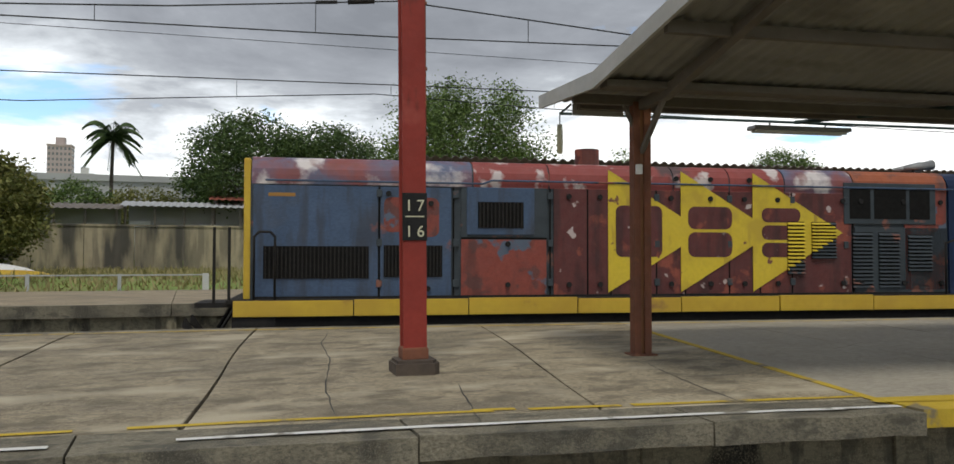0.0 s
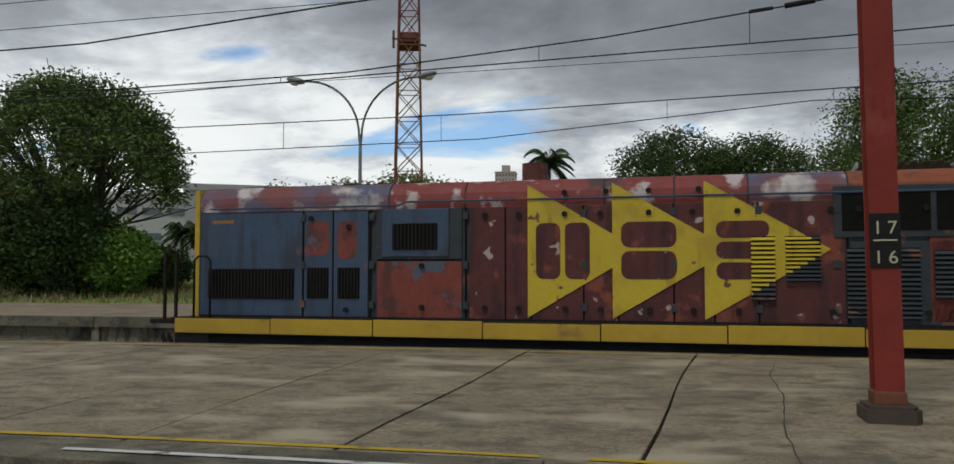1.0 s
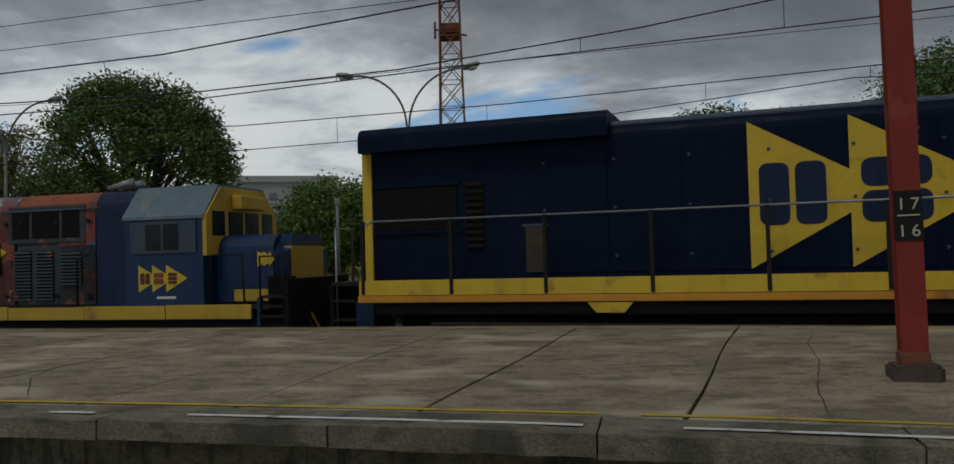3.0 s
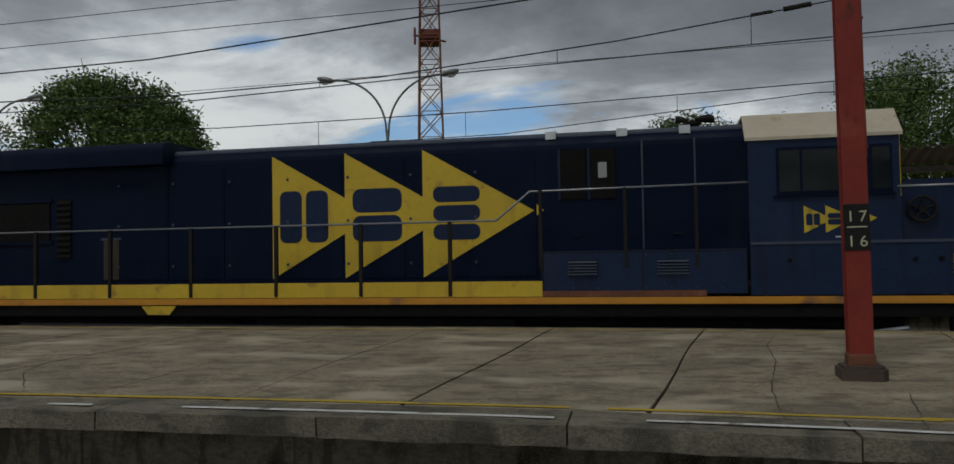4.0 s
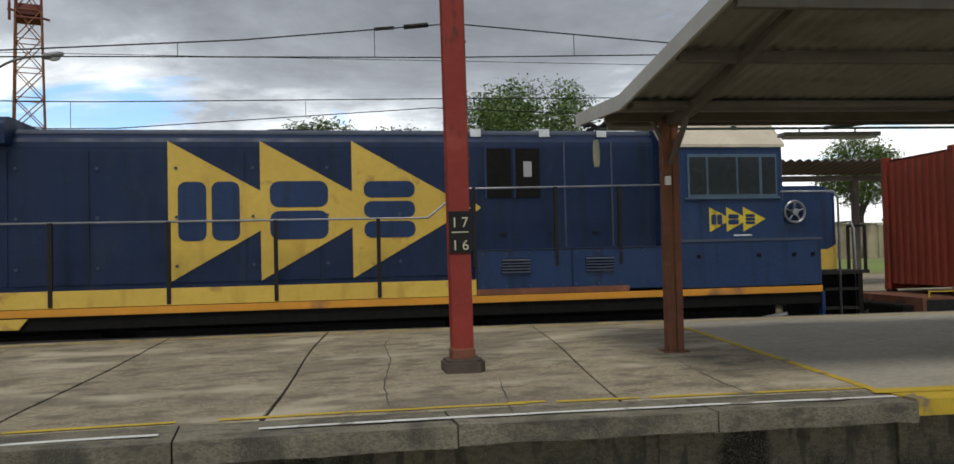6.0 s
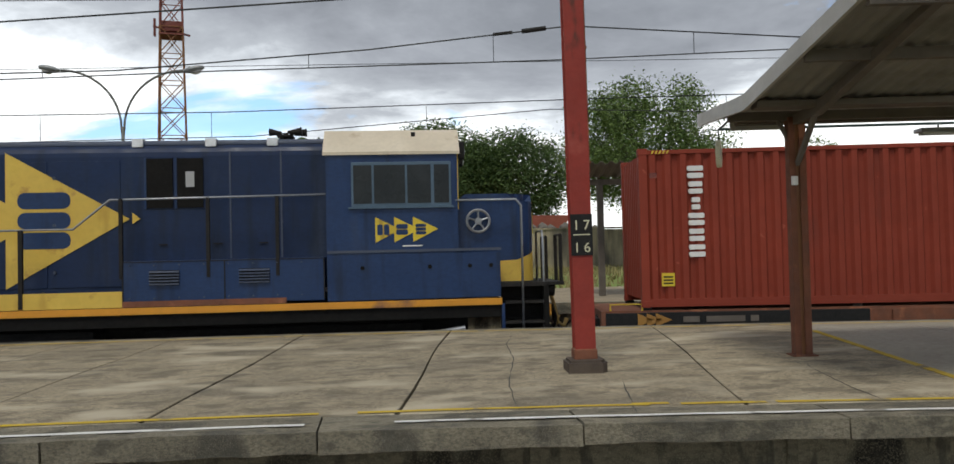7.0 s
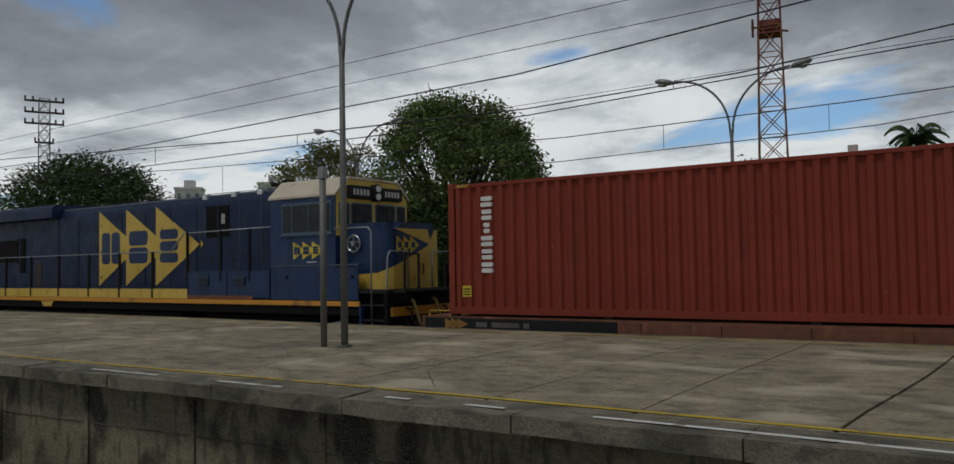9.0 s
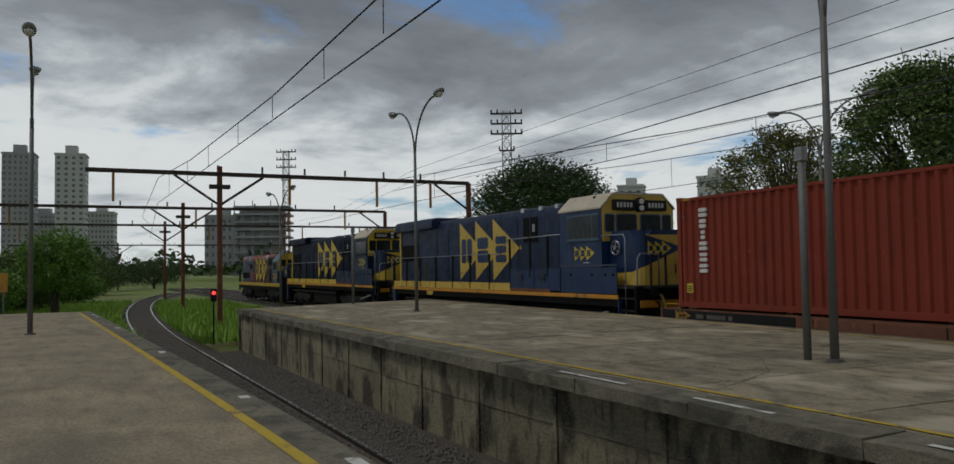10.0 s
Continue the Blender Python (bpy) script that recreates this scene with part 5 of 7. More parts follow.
def unfinished_building(bearing, dist, w, h, floors):
    x, y = place(bearing, dist)
    root = thing("unfinished_building", "unfinished pale concrete building with open floors", "building", at=pose(x, y, 0, 0, 0, bearing - 8))
    fh = h / floors
    for i in range(floors + 1):
        part("floor_slab", bbox(-w / 2, w / 2, 0, w * 0.7, i * fh - 0.35, i * fh + 0.35), M["bldgrey"], root)
    for i in range(floors):
        part("core_wall", bbox(-w * 0.42, w * 0.36, 4.0, w * 0.65, i * fh + 0.36, (i + 1) * fh - 0.36), M["bldgrey"], root)
    for k in range(7):
        a = -w / 2 + 0.4 + k * (w - 0.8) / 6
        part("column", bbox(a - 0.22, a + 0.22, 0.3, 0.8, 0, h), M["bldgrey"], root)
        if k % 2 == 0:
            part("roof_post", bbox(a - 0.15, a + 0.15, 0.4, 0.8, h + 0.36, h + 2.4), M["bldgrey"], root)


unfinished_building(78.0, 320, 21, 26, 9)


# distant wooded rim
def build_rim():
    rnd = random.Random(77)
    verts, faces = [], []
    for k in range(15000):
        b = rnd.uniform(-75, 110)
        d = rnd.uniform(230, 330)
        x, y = place(b, d)
        z = abs(rnd.gauss(0, 1)) * 2.6 * (0.6 + 0.5 * math.sin(b * 0.35) ** 2 + 0.3 * math.sin(b * 1.3)) + 1.0
        c = Vector((x, y, z))
        d1 = Vector((rnd.uniform(-1, 1), rnd.uniform(-1, 1), rnd.uniform(-0.5, 0.5))).normalized() * rnd.uniform(0.8, 1.8)
        d2 = Vector((rnd.uniform(-1, 1), rnd.uniform(-1, 1), rnd.uniform(0.2, 1))).normalized() * 0.9
        i = len(verts)
        verts += [tuple(c - d1), tuple(c + d2), tuple(c + d1), tuple(c - d2)]
        faces.append((i, i + 1, i + 2, i + 3))
    me = bpy.data.meshes.new("far_woods")
    me.from_pydata(verts, [], faces)
    me.materials.append(M["leafdark"])
    tagged(new("far_woods", me), "dark green belt of far woods", "woods", "", "stuff")


build_rim()


def build_grass():
    rnd = random.Random(12)
    verts, faces = [], []
    def blade(x, y, z, s):
        nonlocal verts, faces
        a = rnd.uniform(0, math.tau)
        dx, dy = math.cos(a) * 0.045 * s, math.sin(a) * 0.045 * s
        i = len(verts)
        lx, ly = rnd.gauss(0, 0.12) * s, rnd.gauss(0, 0.12) * s
        verts.extend([(x - dx, y - dy, z), (x + dx, y + dy, z), (x + lx, y + ly, z + 0.3 * s * rnd.uniform(0.5, 1.3))])
        faces.append((i, i + 1, i + 2))
    for _ in range(60000):
        x, y = rnd.uniform(-85, -37.5), rnd.uniform(-12, 13)
        if abs(y - near_track_y(x)) < 1.2:
            continue
        blade(x, y, -1.48, rnd.uniform(0.8, 2.0))
    me = bpy.data.meshes.new("grass_blades")
    me.from_pydata(verts, [], faces)
    me.materials.append(M["blade"])
    tagged(new("grass_tufts", me), "uneven green grass tufts beside the tracks", "grass", "", "stuff")
    verts, faces = [], []
    for _ in range(22000):
        x, y = rnd.uniform(-45, 25), rnd.uniform(32, 57)
        blade(x, y, float(np.interp(y, (31.6, 40, 58), (-0.14, 0.2, 0.24))), rnd.uniform(0.5, 1.3))
    me = bpy.data.meshes.new("dry_grass_blades")
    me.from_pydata(verts, [], faces)
    me.materials.append(M["drygrass"])
    tagged(new("dry_grass_tufts", me), "dry yellowish grass beyond the far platform", "grass", "", "stuff")
    verts, faces = [], []
    for _ in range(14000):
        x, dy = rnd.uniform(-36, -2), rnd.uniform(-1.6, 2.4)
        s = rnd.uniform(0.025, 0.055)
        c = Vector((x, near_track_y(x) + dy, near_drop(x) + (-1.325 if abs(dy) < 1.3 else -1.38)))
        i = len(verts)
        for p in ((1, 0, 0), (-1, 0, 0), (0, 1, 0), (0, -1, 0), (0, 0, 0.9)):
            verts.append(tuple(c + Vector(p) * s * rnd.uniform(0.6, 1.3)))
        faces += [(i, i + 2, i + 4), (i + 2, i + 1, i + 4), (i + 1, i + 3, i + 4), (i + 3, i, i + 4)]
    me = bpy.data.meshes.new("ballast_stones")
    me.from_pydata(verts, [], faces)
    me.materials.append(M["stone"])
    tagged(new("ballast_stones", me), "loose grey ballast stones along the near track", "gravel", "", "stuff")


build_grass()


# ---- small things in the background ----
def build_signal():
    root = thing("signal_light", "small black railway signal showing red", "signal", at=pose(-37.4, 5.7, -1.5))
    part("pole", brod((0, 0, 0), (0, 0, 1.85), 0.035, n=8), M["black"], root)
    hd = part("signal_head", bbox(-0.09, 0.09, -0.12, 0.12, 1.78, 2.30, bev=0.03), M["black"], root, "black signal head")
    part("red_lamp", brod((0.08, 0, 2.14), (0.12, 0, 2.14), 0.08, n=12), M["signalred"], hd, "glowing red lamp")


build_signal()


def build_hull():
    root = thing("upturned_hull", "white and yellow upturned boat hull on grass", "boat", at=pose(-8.6, 43.0, 0.21, 0, 0, -4))
    for nm, k, m, x0, x1, zz in (("hull", 0, "white", -4.5, 2.6, 0.75), ("stripe", 1, "sillyellow", -3.8, 3.2, 0.45)):
        bm = bmesh.new()
        bmesh.ops.create_uvsphere(bm, u_segments=20, v_segments=10, radius=1)
        for v in bm.verts:
            v.co = Vector(((x0 + x1) / 2 + v.co.x * (x1 - x0) / 2, v.co.y * (0.8 + 0.12 * k) - 0.1 * k, max(v.co.z, -0.1) * zz))
        part(nm, bm, M[m], root, "", True)


build_hull()


def low_rail(x0, x1, y, z, label):
    root = thing("guard_rail", label, "railing")
    part("top_rail", bbox(x0, x1, y - 0.04, y + 0.04, z + 0.58, z + 0.63), M["bldgrey"], root)
    k = x0
    while k <= x1:
        part("post", bbox(k - 0.06, k + 0.06, y - 0.06, y + 0.06, z, z + 0.65), M["bldgrey"], root)
        k += 3.0
    part("end_block", bbox(x1 - 0.12, x1 + 0.12, y - 0.12, y + 0.12, z, z + 0.66, bev=0.02), M["bldwhite"], root)


low_rail(-8.0, 1.0, 33.0, -0.1, "low pale guard rail at the platform back")


def build_truck(x, y, z, body, label, turn=0):
    root = thing("tipper_truck", label, "truck", at=pose(x, y, z, 0, 0, turn))
    part("tipper_body", prism(bmesh.new(), [(0, 1.3), (4.6, 1.3), (5.0, 2.6), (-0.3, 2.6)], "y", -1.2, 1.2), body, root, "open tipper body")
    cab = part("cab", bbox(-2.2, -0.4, -1.15, 1.15, 0.9, 2.9, bev=0.12), M["bldwhite"], root, "white cab")
    part("windscreen", bbox(-2.23, -2.17, -0.95, 0.95, 1.9, 2.6), M["glass"], cab)
    part("side_window", bbox(-1.7, -0.9, -1.18, -1.12, 1.95, 2.6), M["glass"], cab)
    part("chassis", bbox(-2.0, 4.6, -0.5, 0.5, 0.7, 1.2), M["dark"], root)
    for wx in (-1.4, 2.4, 3.7):
        for wy in (-1.1, 0.8):
            part("wheel", brod((wx, wy, 0.5), (wx, wy + 0.3, 0.5), 0.5, n=14), M["dark"], root)


build_truck(10.2, 65.0, 1.9, M["roofred"], "red tipper truck parked behind the wall", 8)
bm = bmesh.new()
_r = random.Random(5)
for k in range(60):
    x, s = _r.uniform(5.5, 17.5), _r.uniform(0.25, 0.6)
    bmesh.ops.create_icosphere(bm, subdivisions=1, radius=s, matrix=Matrix.Translation((x, 62.5 + _r.uniform(0, 2), 2.6 + _r.uniform(0, 0.9))))
solid("rubble_heap", bm, M["stone"], "pale rubble heap behind the boundary wall", "rubble", "", "stuff")


def build_water_tank(x, y, z):
    root = thing("water_tank", "round blue plastic water tank on a shed roof", "tank", at=pose(x, y, z))
    body = bmesh.new()
    rod(body, (0, 0, 0.5), (0, 0, 1.6), 1.0, 20, 1.12)
    part("body", body, mat("blue_tank_plastic", (0.03, 0.12, 0.34), 0.45, 0, (0.025, 0.095, 0.27), 2.0), root, "blue tapered tank body", True)
    part("lid", rod(bmesh.new(), (0, 0, 1.6), (0, 0, 1.85), 1.15, 20, 0.5), mat("blue_lid_plastic", (0.035, 0.13, 0.36), 0.45, 0, (0.03, 0.1, 0.29), 2.0), root, "low blue lid", True)
    part("stand", bbox(-1.1, 1.1, -1.1, 1.1, -0.6, 0.5, bev=0.03), M["bldgrey"], root, "grey block stand")


build_water_tank(8.8, 68.0, 3.9)


def build_bench_sign():
    root = thing("orange_sign", "small orange sign board on posts beside the tracks", "sign", at=pose(-52.0, -3.4, -1.4, 0, 0, 75))
    part("board", bbox(-0.9, 0.9, -0.04, 0.04, 2.0, 3.0, bev=0.02), M["orange"], root)
    for s in (-0.7, 0.7):
        part("post", bbox(s - 0.05, s + 0.05, -0.03, 0.05, 0, 2.1), M["pole"], root)


build_bench_sign()


# ---- the train ----
def arrows(parent, xs, tip, z0, z1, y, yellow, dark, lean=0.0, blocks=True, thick=0.012, worn=None):
    """Three overlapping pennants with plain dark blocks where the wording stands."""
    zm, hh = (z0 + z1) / 2, (z1 - z0) / 2
    full = tip - xs[2]
    for k, x0 in enumerate(xs):
        nxt = xs[k + 1] if k < 2 else tip
        f = 1 - (nxt - x0) / full
        pts = [(x0, z0), (x0, z1), (nxt, zm + hh * f), (nxt, zm - hh * f)] if f > 0.01 else [(x0, z0), (x0, z1), (tip, zm)]
        pen = part("pennant", prism(bmesh.new(), pts, "y", y - thick, y), yellow, parent, "yellow painted pennant")
        if blocks:
            w = full * 0.52
            bx = x0 + full * 0.075
            bh = hh * 0.42
            bm = bmesh.new()
            if k == 0:
                prism(bm, rounded(bx, bx + w * 0.42, zm - bh, zm + bh, w * 0.12), "y", y - thick - 0.006, y - thick)
                prism(bm, rounded(bx + w * 0.5, bx + w * 0.92, zm - bh, zm + bh, w * 0.12), "y", y - thick - 0.006, y - thick)
            elif k == 1:
                prism(bm, rounded(bx, bx + w * 0.9, zm + bh * 0.1, zm + bh, w * 0.14), "y", y - thick - 0.006, y - thick)
                prism(bm, rounded(bx, bx + w * 0.9, zm - bh, zm - bh * 0.02, w * 0.14), "y", y - thick - 0.006, y - thick)
            else:
                for j in range(3):
                    a = zm - bh + j * bh * 0.70
                    prism(bm, rounded(bx + 0.04 * w, bx + w * 0.86, a, a + bh * 0.58, w * 0.12), "y", y - thick - 0.006, y - thick)
            part("dark_block", bm, dark, pen, "plain dark painted block")


def louvre(parent, x0, x1, z0, z1, y, n, m_back, m_slat, vertical=False, name="grille", paint=None):
    """A recessed grille of slats; paint = (x0, tip, middle z, half height) of a yellow pennant painted across it."""
    g = part(name, bbox(x0, x1, y - 0.012, y, z0, z1), m_back, parent, "dark recessed grille")
    bm, yel = bmesh.new(), bmesh.new()
    if vertical:
        for k in range(n):
            x = x0 + (x1 - x0) * (k + 0.5) / n
            box(bm, x - 0.012, x + 0.012, y - 0.035, y - 0.012, z0, z1)
    else:
        for k in range(n):
            z = z0 + (z1 - z0) * (k + 0.5) / n
            h = (z1 - z0) / n * 0.3
            slat = [(y - 0.012, z - h), (y - 0.05, z - h * 1.2), (y - 0.05, z - h * 0.6), (y - 0.012, z + h)]
            xm = x0
            if paint:
                xm = min(x1, max(x0, paint[0] + (paint[1] - paint[0]) * (1 - abs(z - paint[2]) / paint[3])))
            if xm > x0 + 0.01:
                prism(yel, slat, "x", x0, xm)
            if xm < x1 - 0.01:
                prism(bm, slat, "x", xm, x1)
    if len(bm.verts):
        tagged(part("slats", bm, m_slat, g), kind="stuff")
    if len(yel.verts):
        tagged(part("painted_slats", yel, M["brightyellow"], g, "yellow painted slats"), kind="stuff")
    return g


def bolts(parent, pts, y, material, r=0.045):
    me = mesh_of("latch", rod(bmesh.new(), (0, 0, 0), (0, -0.03, 0), r, 8), material)
    for x, z in pts:
        ob = new("latch", me)
        ob.parent = parent
        ob.matrix_basis = pose(x, y, z)


def bogie(parent, cx, wheels, z=0.0):
    b = part("bogie_side", prism(bmesh.new(), [(cx - 2.3, 0.75), (cx - 2.3, 0.95), (cx - 1.2, 1.1), (cx + 1.2, 1.1), (cx + 2.3, 0.95), (cx + 2.3, 0.75), (cx + 1.3, 0.55), (cx - 1.3, 0.55)], "y", -1.25, -1.05), M["soot"], parent, "grimy cast bogie side")
    part("bogie_side", prism(bmesh.new(), [(cx - 2.3, 0.75), (cx - 2.3, 0.95), (cx - 1.2, 1.1), (cx + 1.2, 1.1), (cx + 2.3, 0.95), (cx + 2.3, 0.75), (cx + 1.3, 0.55), (cx - 1.3, 0.55)], "y", 1.05, 1.25), M["soot"], parent, "grimy cast bogie side")
    # solid block, added wide so no daylight shows under the body
    part("bogie_frame", bbox(cx - 2.6, cx + 2.6, -0.98, 0.98, 0.22, 1.35, bev=0.05), M["dark"], parent, "solid black filler for motor and bolster mass")
    for wx in wheels:
        bm = bmesh.new()
        for y in (-0.86, 0.74):
            rod(bm, (cx + wx, y, 0.5), (cx + wx, y + 0.12, 0.5), 0.5, 20)
        rod(bm, (cx + wx, -0.8, 0.5), (cx + wx, 0.8, 0.5), 0.09, 8)
        part("wheelset", bm, M["soot"], parent, "steel wheelset")
        part("axle_box", bbox(cx + wx - 0.17, cx + wx + 0.17, -1.34, -1.22, 0.4, 0.72, bev=0.03), M["soot"], parent)
        bm = bmesh.new()
        for k in range(5):
            rod(bm, (cx + wx + 0.55, -1.15, 0.62 + 0.08 * k), (cx + wx + 0.55, -1.15, 0.66 + 0.08 * k), 0.13, 10)
        part("spring", bm, M["dark"], parent)


def coupler(parent, x, s, z=0.85):
    bm = bmesh.new()
    box(bm, min(x, x + s * 0.5), max(x, x + s * 0.5), -0.12, 0.12, z - 0.1, z + 0.12)
    box(bm, min(x + s * 0.42, x + s * 0.72), max(x + s * 0.42, x + s * 0.72), -0.2, 0.2, z - 0.16, z + 0.18, bev=0.04)
    part("coupler", bm, M["soot"], parent, "heavy steel coupler")
    for dy in (-0.7, -0.45, 0.45, 0.7):
        bm = tube(bmesh.new(), [(x, dy, z + 0.55), (x + s * 0.25, dy, z + 0.25), (x + s * 0.55, dy * 0.8, z + 0.1), (x + s * 0.8, dy * 0.7, z + 0.35)], 0.028, 6)
        part("brake_hose", bm, M["mastyel"] if dy == -0.45 and s > 0 else M["soot"], parent, "worn brake hose")


def end_steps(parent, x0, x1, m_side):
    """The step well and pilot at one end of a locomotive."""
    lo, hi = min(x0, x1), max(x0, x1)
    for k in range(4):
        part("step", bbox(lo + 0.05, hi - 0.05, -1.42, -1.05, 0.55 + 0.38 * k, 0.60 + 0.38 * k), M["soot"], parent)
    part("step_back", bbox(lo, hi, -1.06, -1.0, 0.5, 2.1), M["dark"], parent)
    part("pilot", bbox(x1 - 0.05, x1 + 0.05, -1.42, 1.42, 0.35, 2.05, bev=0.01), M["dark"], parent, "black pilot plate")
    part("step_side", bbox(x0 - 0.03, x0 + 0.35 if x1 < x0 else x0 + 0.03, -1.44, -1.3, 0.5, 1.7), m_side, parent, "blue step side plate")


def blue_locomotive():
    root = thing("diesel_locomotive", "navy blue and yellow diesel locomotive hauling the train", "locomotive", "blue diesel locomotives")
    S, Hd = -1.45, -0.98
    part("underframe", bbox(0, 19.9, -1.40, 1.40, 1.45, 1.8), M["dark"], root, "black underframe")
    part("sill_strip", bbox(0, 19.9, S, -1.40, 1.68, 1.81, bev=0.006), M["orange"], root, "orange sill stripe")
    part("deck", bbox(-0.6, 20.75, -1.42, 1.42, 2.02, 2.1), M["soot"], root, "steel walkway deck")
    joints = (0.02, 1.97, 3.8, 5.7, 7.6, 9.4, 11.2, 12.97)
    for a, c in zip(joints, joints[1:]):
        part("skirt_panel", bbox(a + 0.005, c - 0.005, S + 0.008, S + 0.05, 1.82, 2.12, bev=0.006), M["yellow"], root, "yellow walkway skirt panel")
    part("skirt_tab", prism(bmesh.new(), [(4.55, 1.66), (5.35, 1.66), (5.2, 1.48), (4.7, 1.48)], "y", S + 0.01, S + 0.06), M["yellow"], root)
    # long hood
    bm = prism(bmesh.new(), arc_top(0.98, 2.1, 4.98, 0.28), "x", 0.06, 16.7)
    part("long_hood", bm, M["hoodnavy"], root, "navy engine hood")
    bm = prism(bmesh.new(), arc_top(1.28, 4.72, 5.22, 0.22), "x", -0.02, 4.95)
    part("radiator_housing", bm, M["hoodnavy"], root, "overhanging radiator housing")
    bm = prism(bmesh.new(), arc_top(0.86, 4.94, 5.04, 0.08), "x", 4.95, 16.7)
    part("hood_roof", bm, M["navyroof"], root, "dusty hood roof")
    part("end_face", bbox(-0.05, 0.06, -1.0, 1.0, 2.1, 5.15, bev=0.03), M["yellow"], root, "yellow rear face")
    part("end_post", bbox(-0.06, 0.14, -1.03, -0.94, 2.1, 4.74), M["yellow"], root, "yellow corner post")
    part("intake_screen", bbox(0.25, 1.95, Hd - 0.03, Hd, 3.12, 3.98), M["dark"], root, "dark radiator screen")
    part("intake_rim", bbox(0.17, 2.03, Hd - 0.05, Hd - 0.01, 3.99, 4.06), M["hoodnavy"], root)
    part("intake_rim", bbox(0.17, 2.03, Hd - 0.05, Hd - 0.01, 3.04, 3.11), M["hoodnavy"], root)
    louvre(root, 2.14, 2.5, 2.7, 4.05, Hd, 10, M["dark"], M["dark"])
    part("low_hatch", bbox(3.32, 3.7, Hd - 0.03, Hd - 0.002, 2.22, 3.1, bev=0.006), M["gantry"], root, "brown hatch in the hood side")
    part("low_hatch_rim", bbox(3.26, 3.76, Hd - 0.04, Hd - 0.004, 3.1, 3.15), M["navyroof"], root)
    # hood doors
    for k in range(7):
        a = 3.6 + k * 1.32
        part("hood_door", bbox(a + 0.02, a + 1.28, Hd - 0.018, Hd, 2.2, 4.62, bev=0.005), M["hoodnavy"], root, "navy hood door")
    bolts(root, [(3.7 + k * 1.32, z) for k in range(7) for z in (2.5, 3.4, 4.3)], Hd - 0.02, M["navyroof"], 0.03)
    arrows(root, (7.52, 9.11, 10.75), 12.97, 2.2, 4.80, Hd - 0.02, M["yellow"], M["navy"])
    part("pennant_tip", prism(bmesh.new(), [(13.02, 3.4), (13.02, 3.62), (13.16, 3.5)], "y", Hd - 0.03, Hd - 0.018), M["yellow"], root)
    for a in (13.28, 13.84):
        w = part("hood_window", bbox(a, a + 0.48, Hd - 0.025, Hd, 3.7, 4.66), M["dark"], root, "dark open hatch")
        part("window_rim", bbox(a - 0.04, a, Hd - 0.035, Hd - 0.005, 3.68, 4.68), M["navy"], w)
    part("notice", bbox(14.0, 14.16, Hd - 0.033, Hd - 0.026, 4.1, 4.4), M["bldgrey"], root, "small white notice")
    for a in (13.0, 14.35, 15.5):
        part("silver_patch", bbox(a, a + 0.2, -0.93, -0.70, 4.90, 5.055), M["silver"], root, "silver roof patch")
    # equipment boxes at sill width
    part("equipment_box", bbox(12.95, 16.6, S + 0.01, -0.9, 1.86, 2.68, bev=0.02), M["navy"], root, "blue equipment box")
    louvre(root, 13.45, 13.98, 2.22, 2.50, S + 0.01, 5, M["dark"], M["navyroof"], name="vent")
    louvre(root, 15.05, 15.6, 2.22, 2.50, S + 0.01, 5, M["dark"], M["navyroof"], name="vent")
    part("rust_streak_plate", bbox(12.97, 15.9, S - 0.004, S + 0.012, 1.82, 1.93), M["rust"], root, "rusty lower edge plate")
    for a in (14.8, 15.75):
        part("hood_joint", bbox(a, a + 0.03, Hd - 0.012, Hd, 2.7, 4.8), M["navyroof"], root)
    for a in (12.97, 14.78, 16.58):
        part("box_seam", bbox(a, a + 0.02, S - 0.002, S + 0.012, 1.9, 2.66), M["soot"], root)
    part("box_seam", bbox(12.97, 16.6, S - 0.002, S + 0.012, 2.655, 2.67), M["soot"], root)
    bolts(root, [(13.1 + 0.44 * k, z) for k in range(8) for z in (1.98, 2.6)], S + 0.006, M["navyroof"], 0.014)
    for a in (13.5, 14.5, 15.35):
        part("door_handle", bbox(a, a + 0.16, Hd - 0.04, Hd - 0.01, 2.98, 3.0), M["soot"], root)
    # cab
    bm = prism(bmesh.new(), [(S, 1.83), (1.45, 1.83), (1.45, 4.66), (0.95, 5.05), (-0.95, 5.05), (S, 4.66)], "x", 16.65, 19.10)
    part("cab", bm, M["navy"], root, "navy driver's cab")
    bm = prism(bmesh.new(), [(S - 0.04, 4.62), (-0.98, 5.10), (0.98, 5.10), (1.49, 4.62), (1.49, 4.68), (1.0, 5.16), (-1.0, 5.16), (S - 0.04, 4.68)], "x", 16.6, 19.15)
    roof = part("cab_roof", bm, M["cream"], root, "cream painted cab roof")
    part("hatch", bbox(17.6, 18.5, -0.4, 0.4, 5.16, 5.26, bev=0.02), M["soot"], roof)
    part("vent_stub", bbox(18.25, 18.33, -1.15, -1.05, 4.93, 5.10), M["soot"], roof)
    for y in (-0.55, 0.5):
        part("brake_hose", tube(bmesh.new(), [(20.7, y, 1.5), (20.95, y, 1.32), (21.15, y + 0.05, 1.02), (21.4, y + 0.08, 1.0), (21.55, y + 0.1, 1.15)], 0.03, 6), M["gantry"], root, "drooping rubber brake hose")
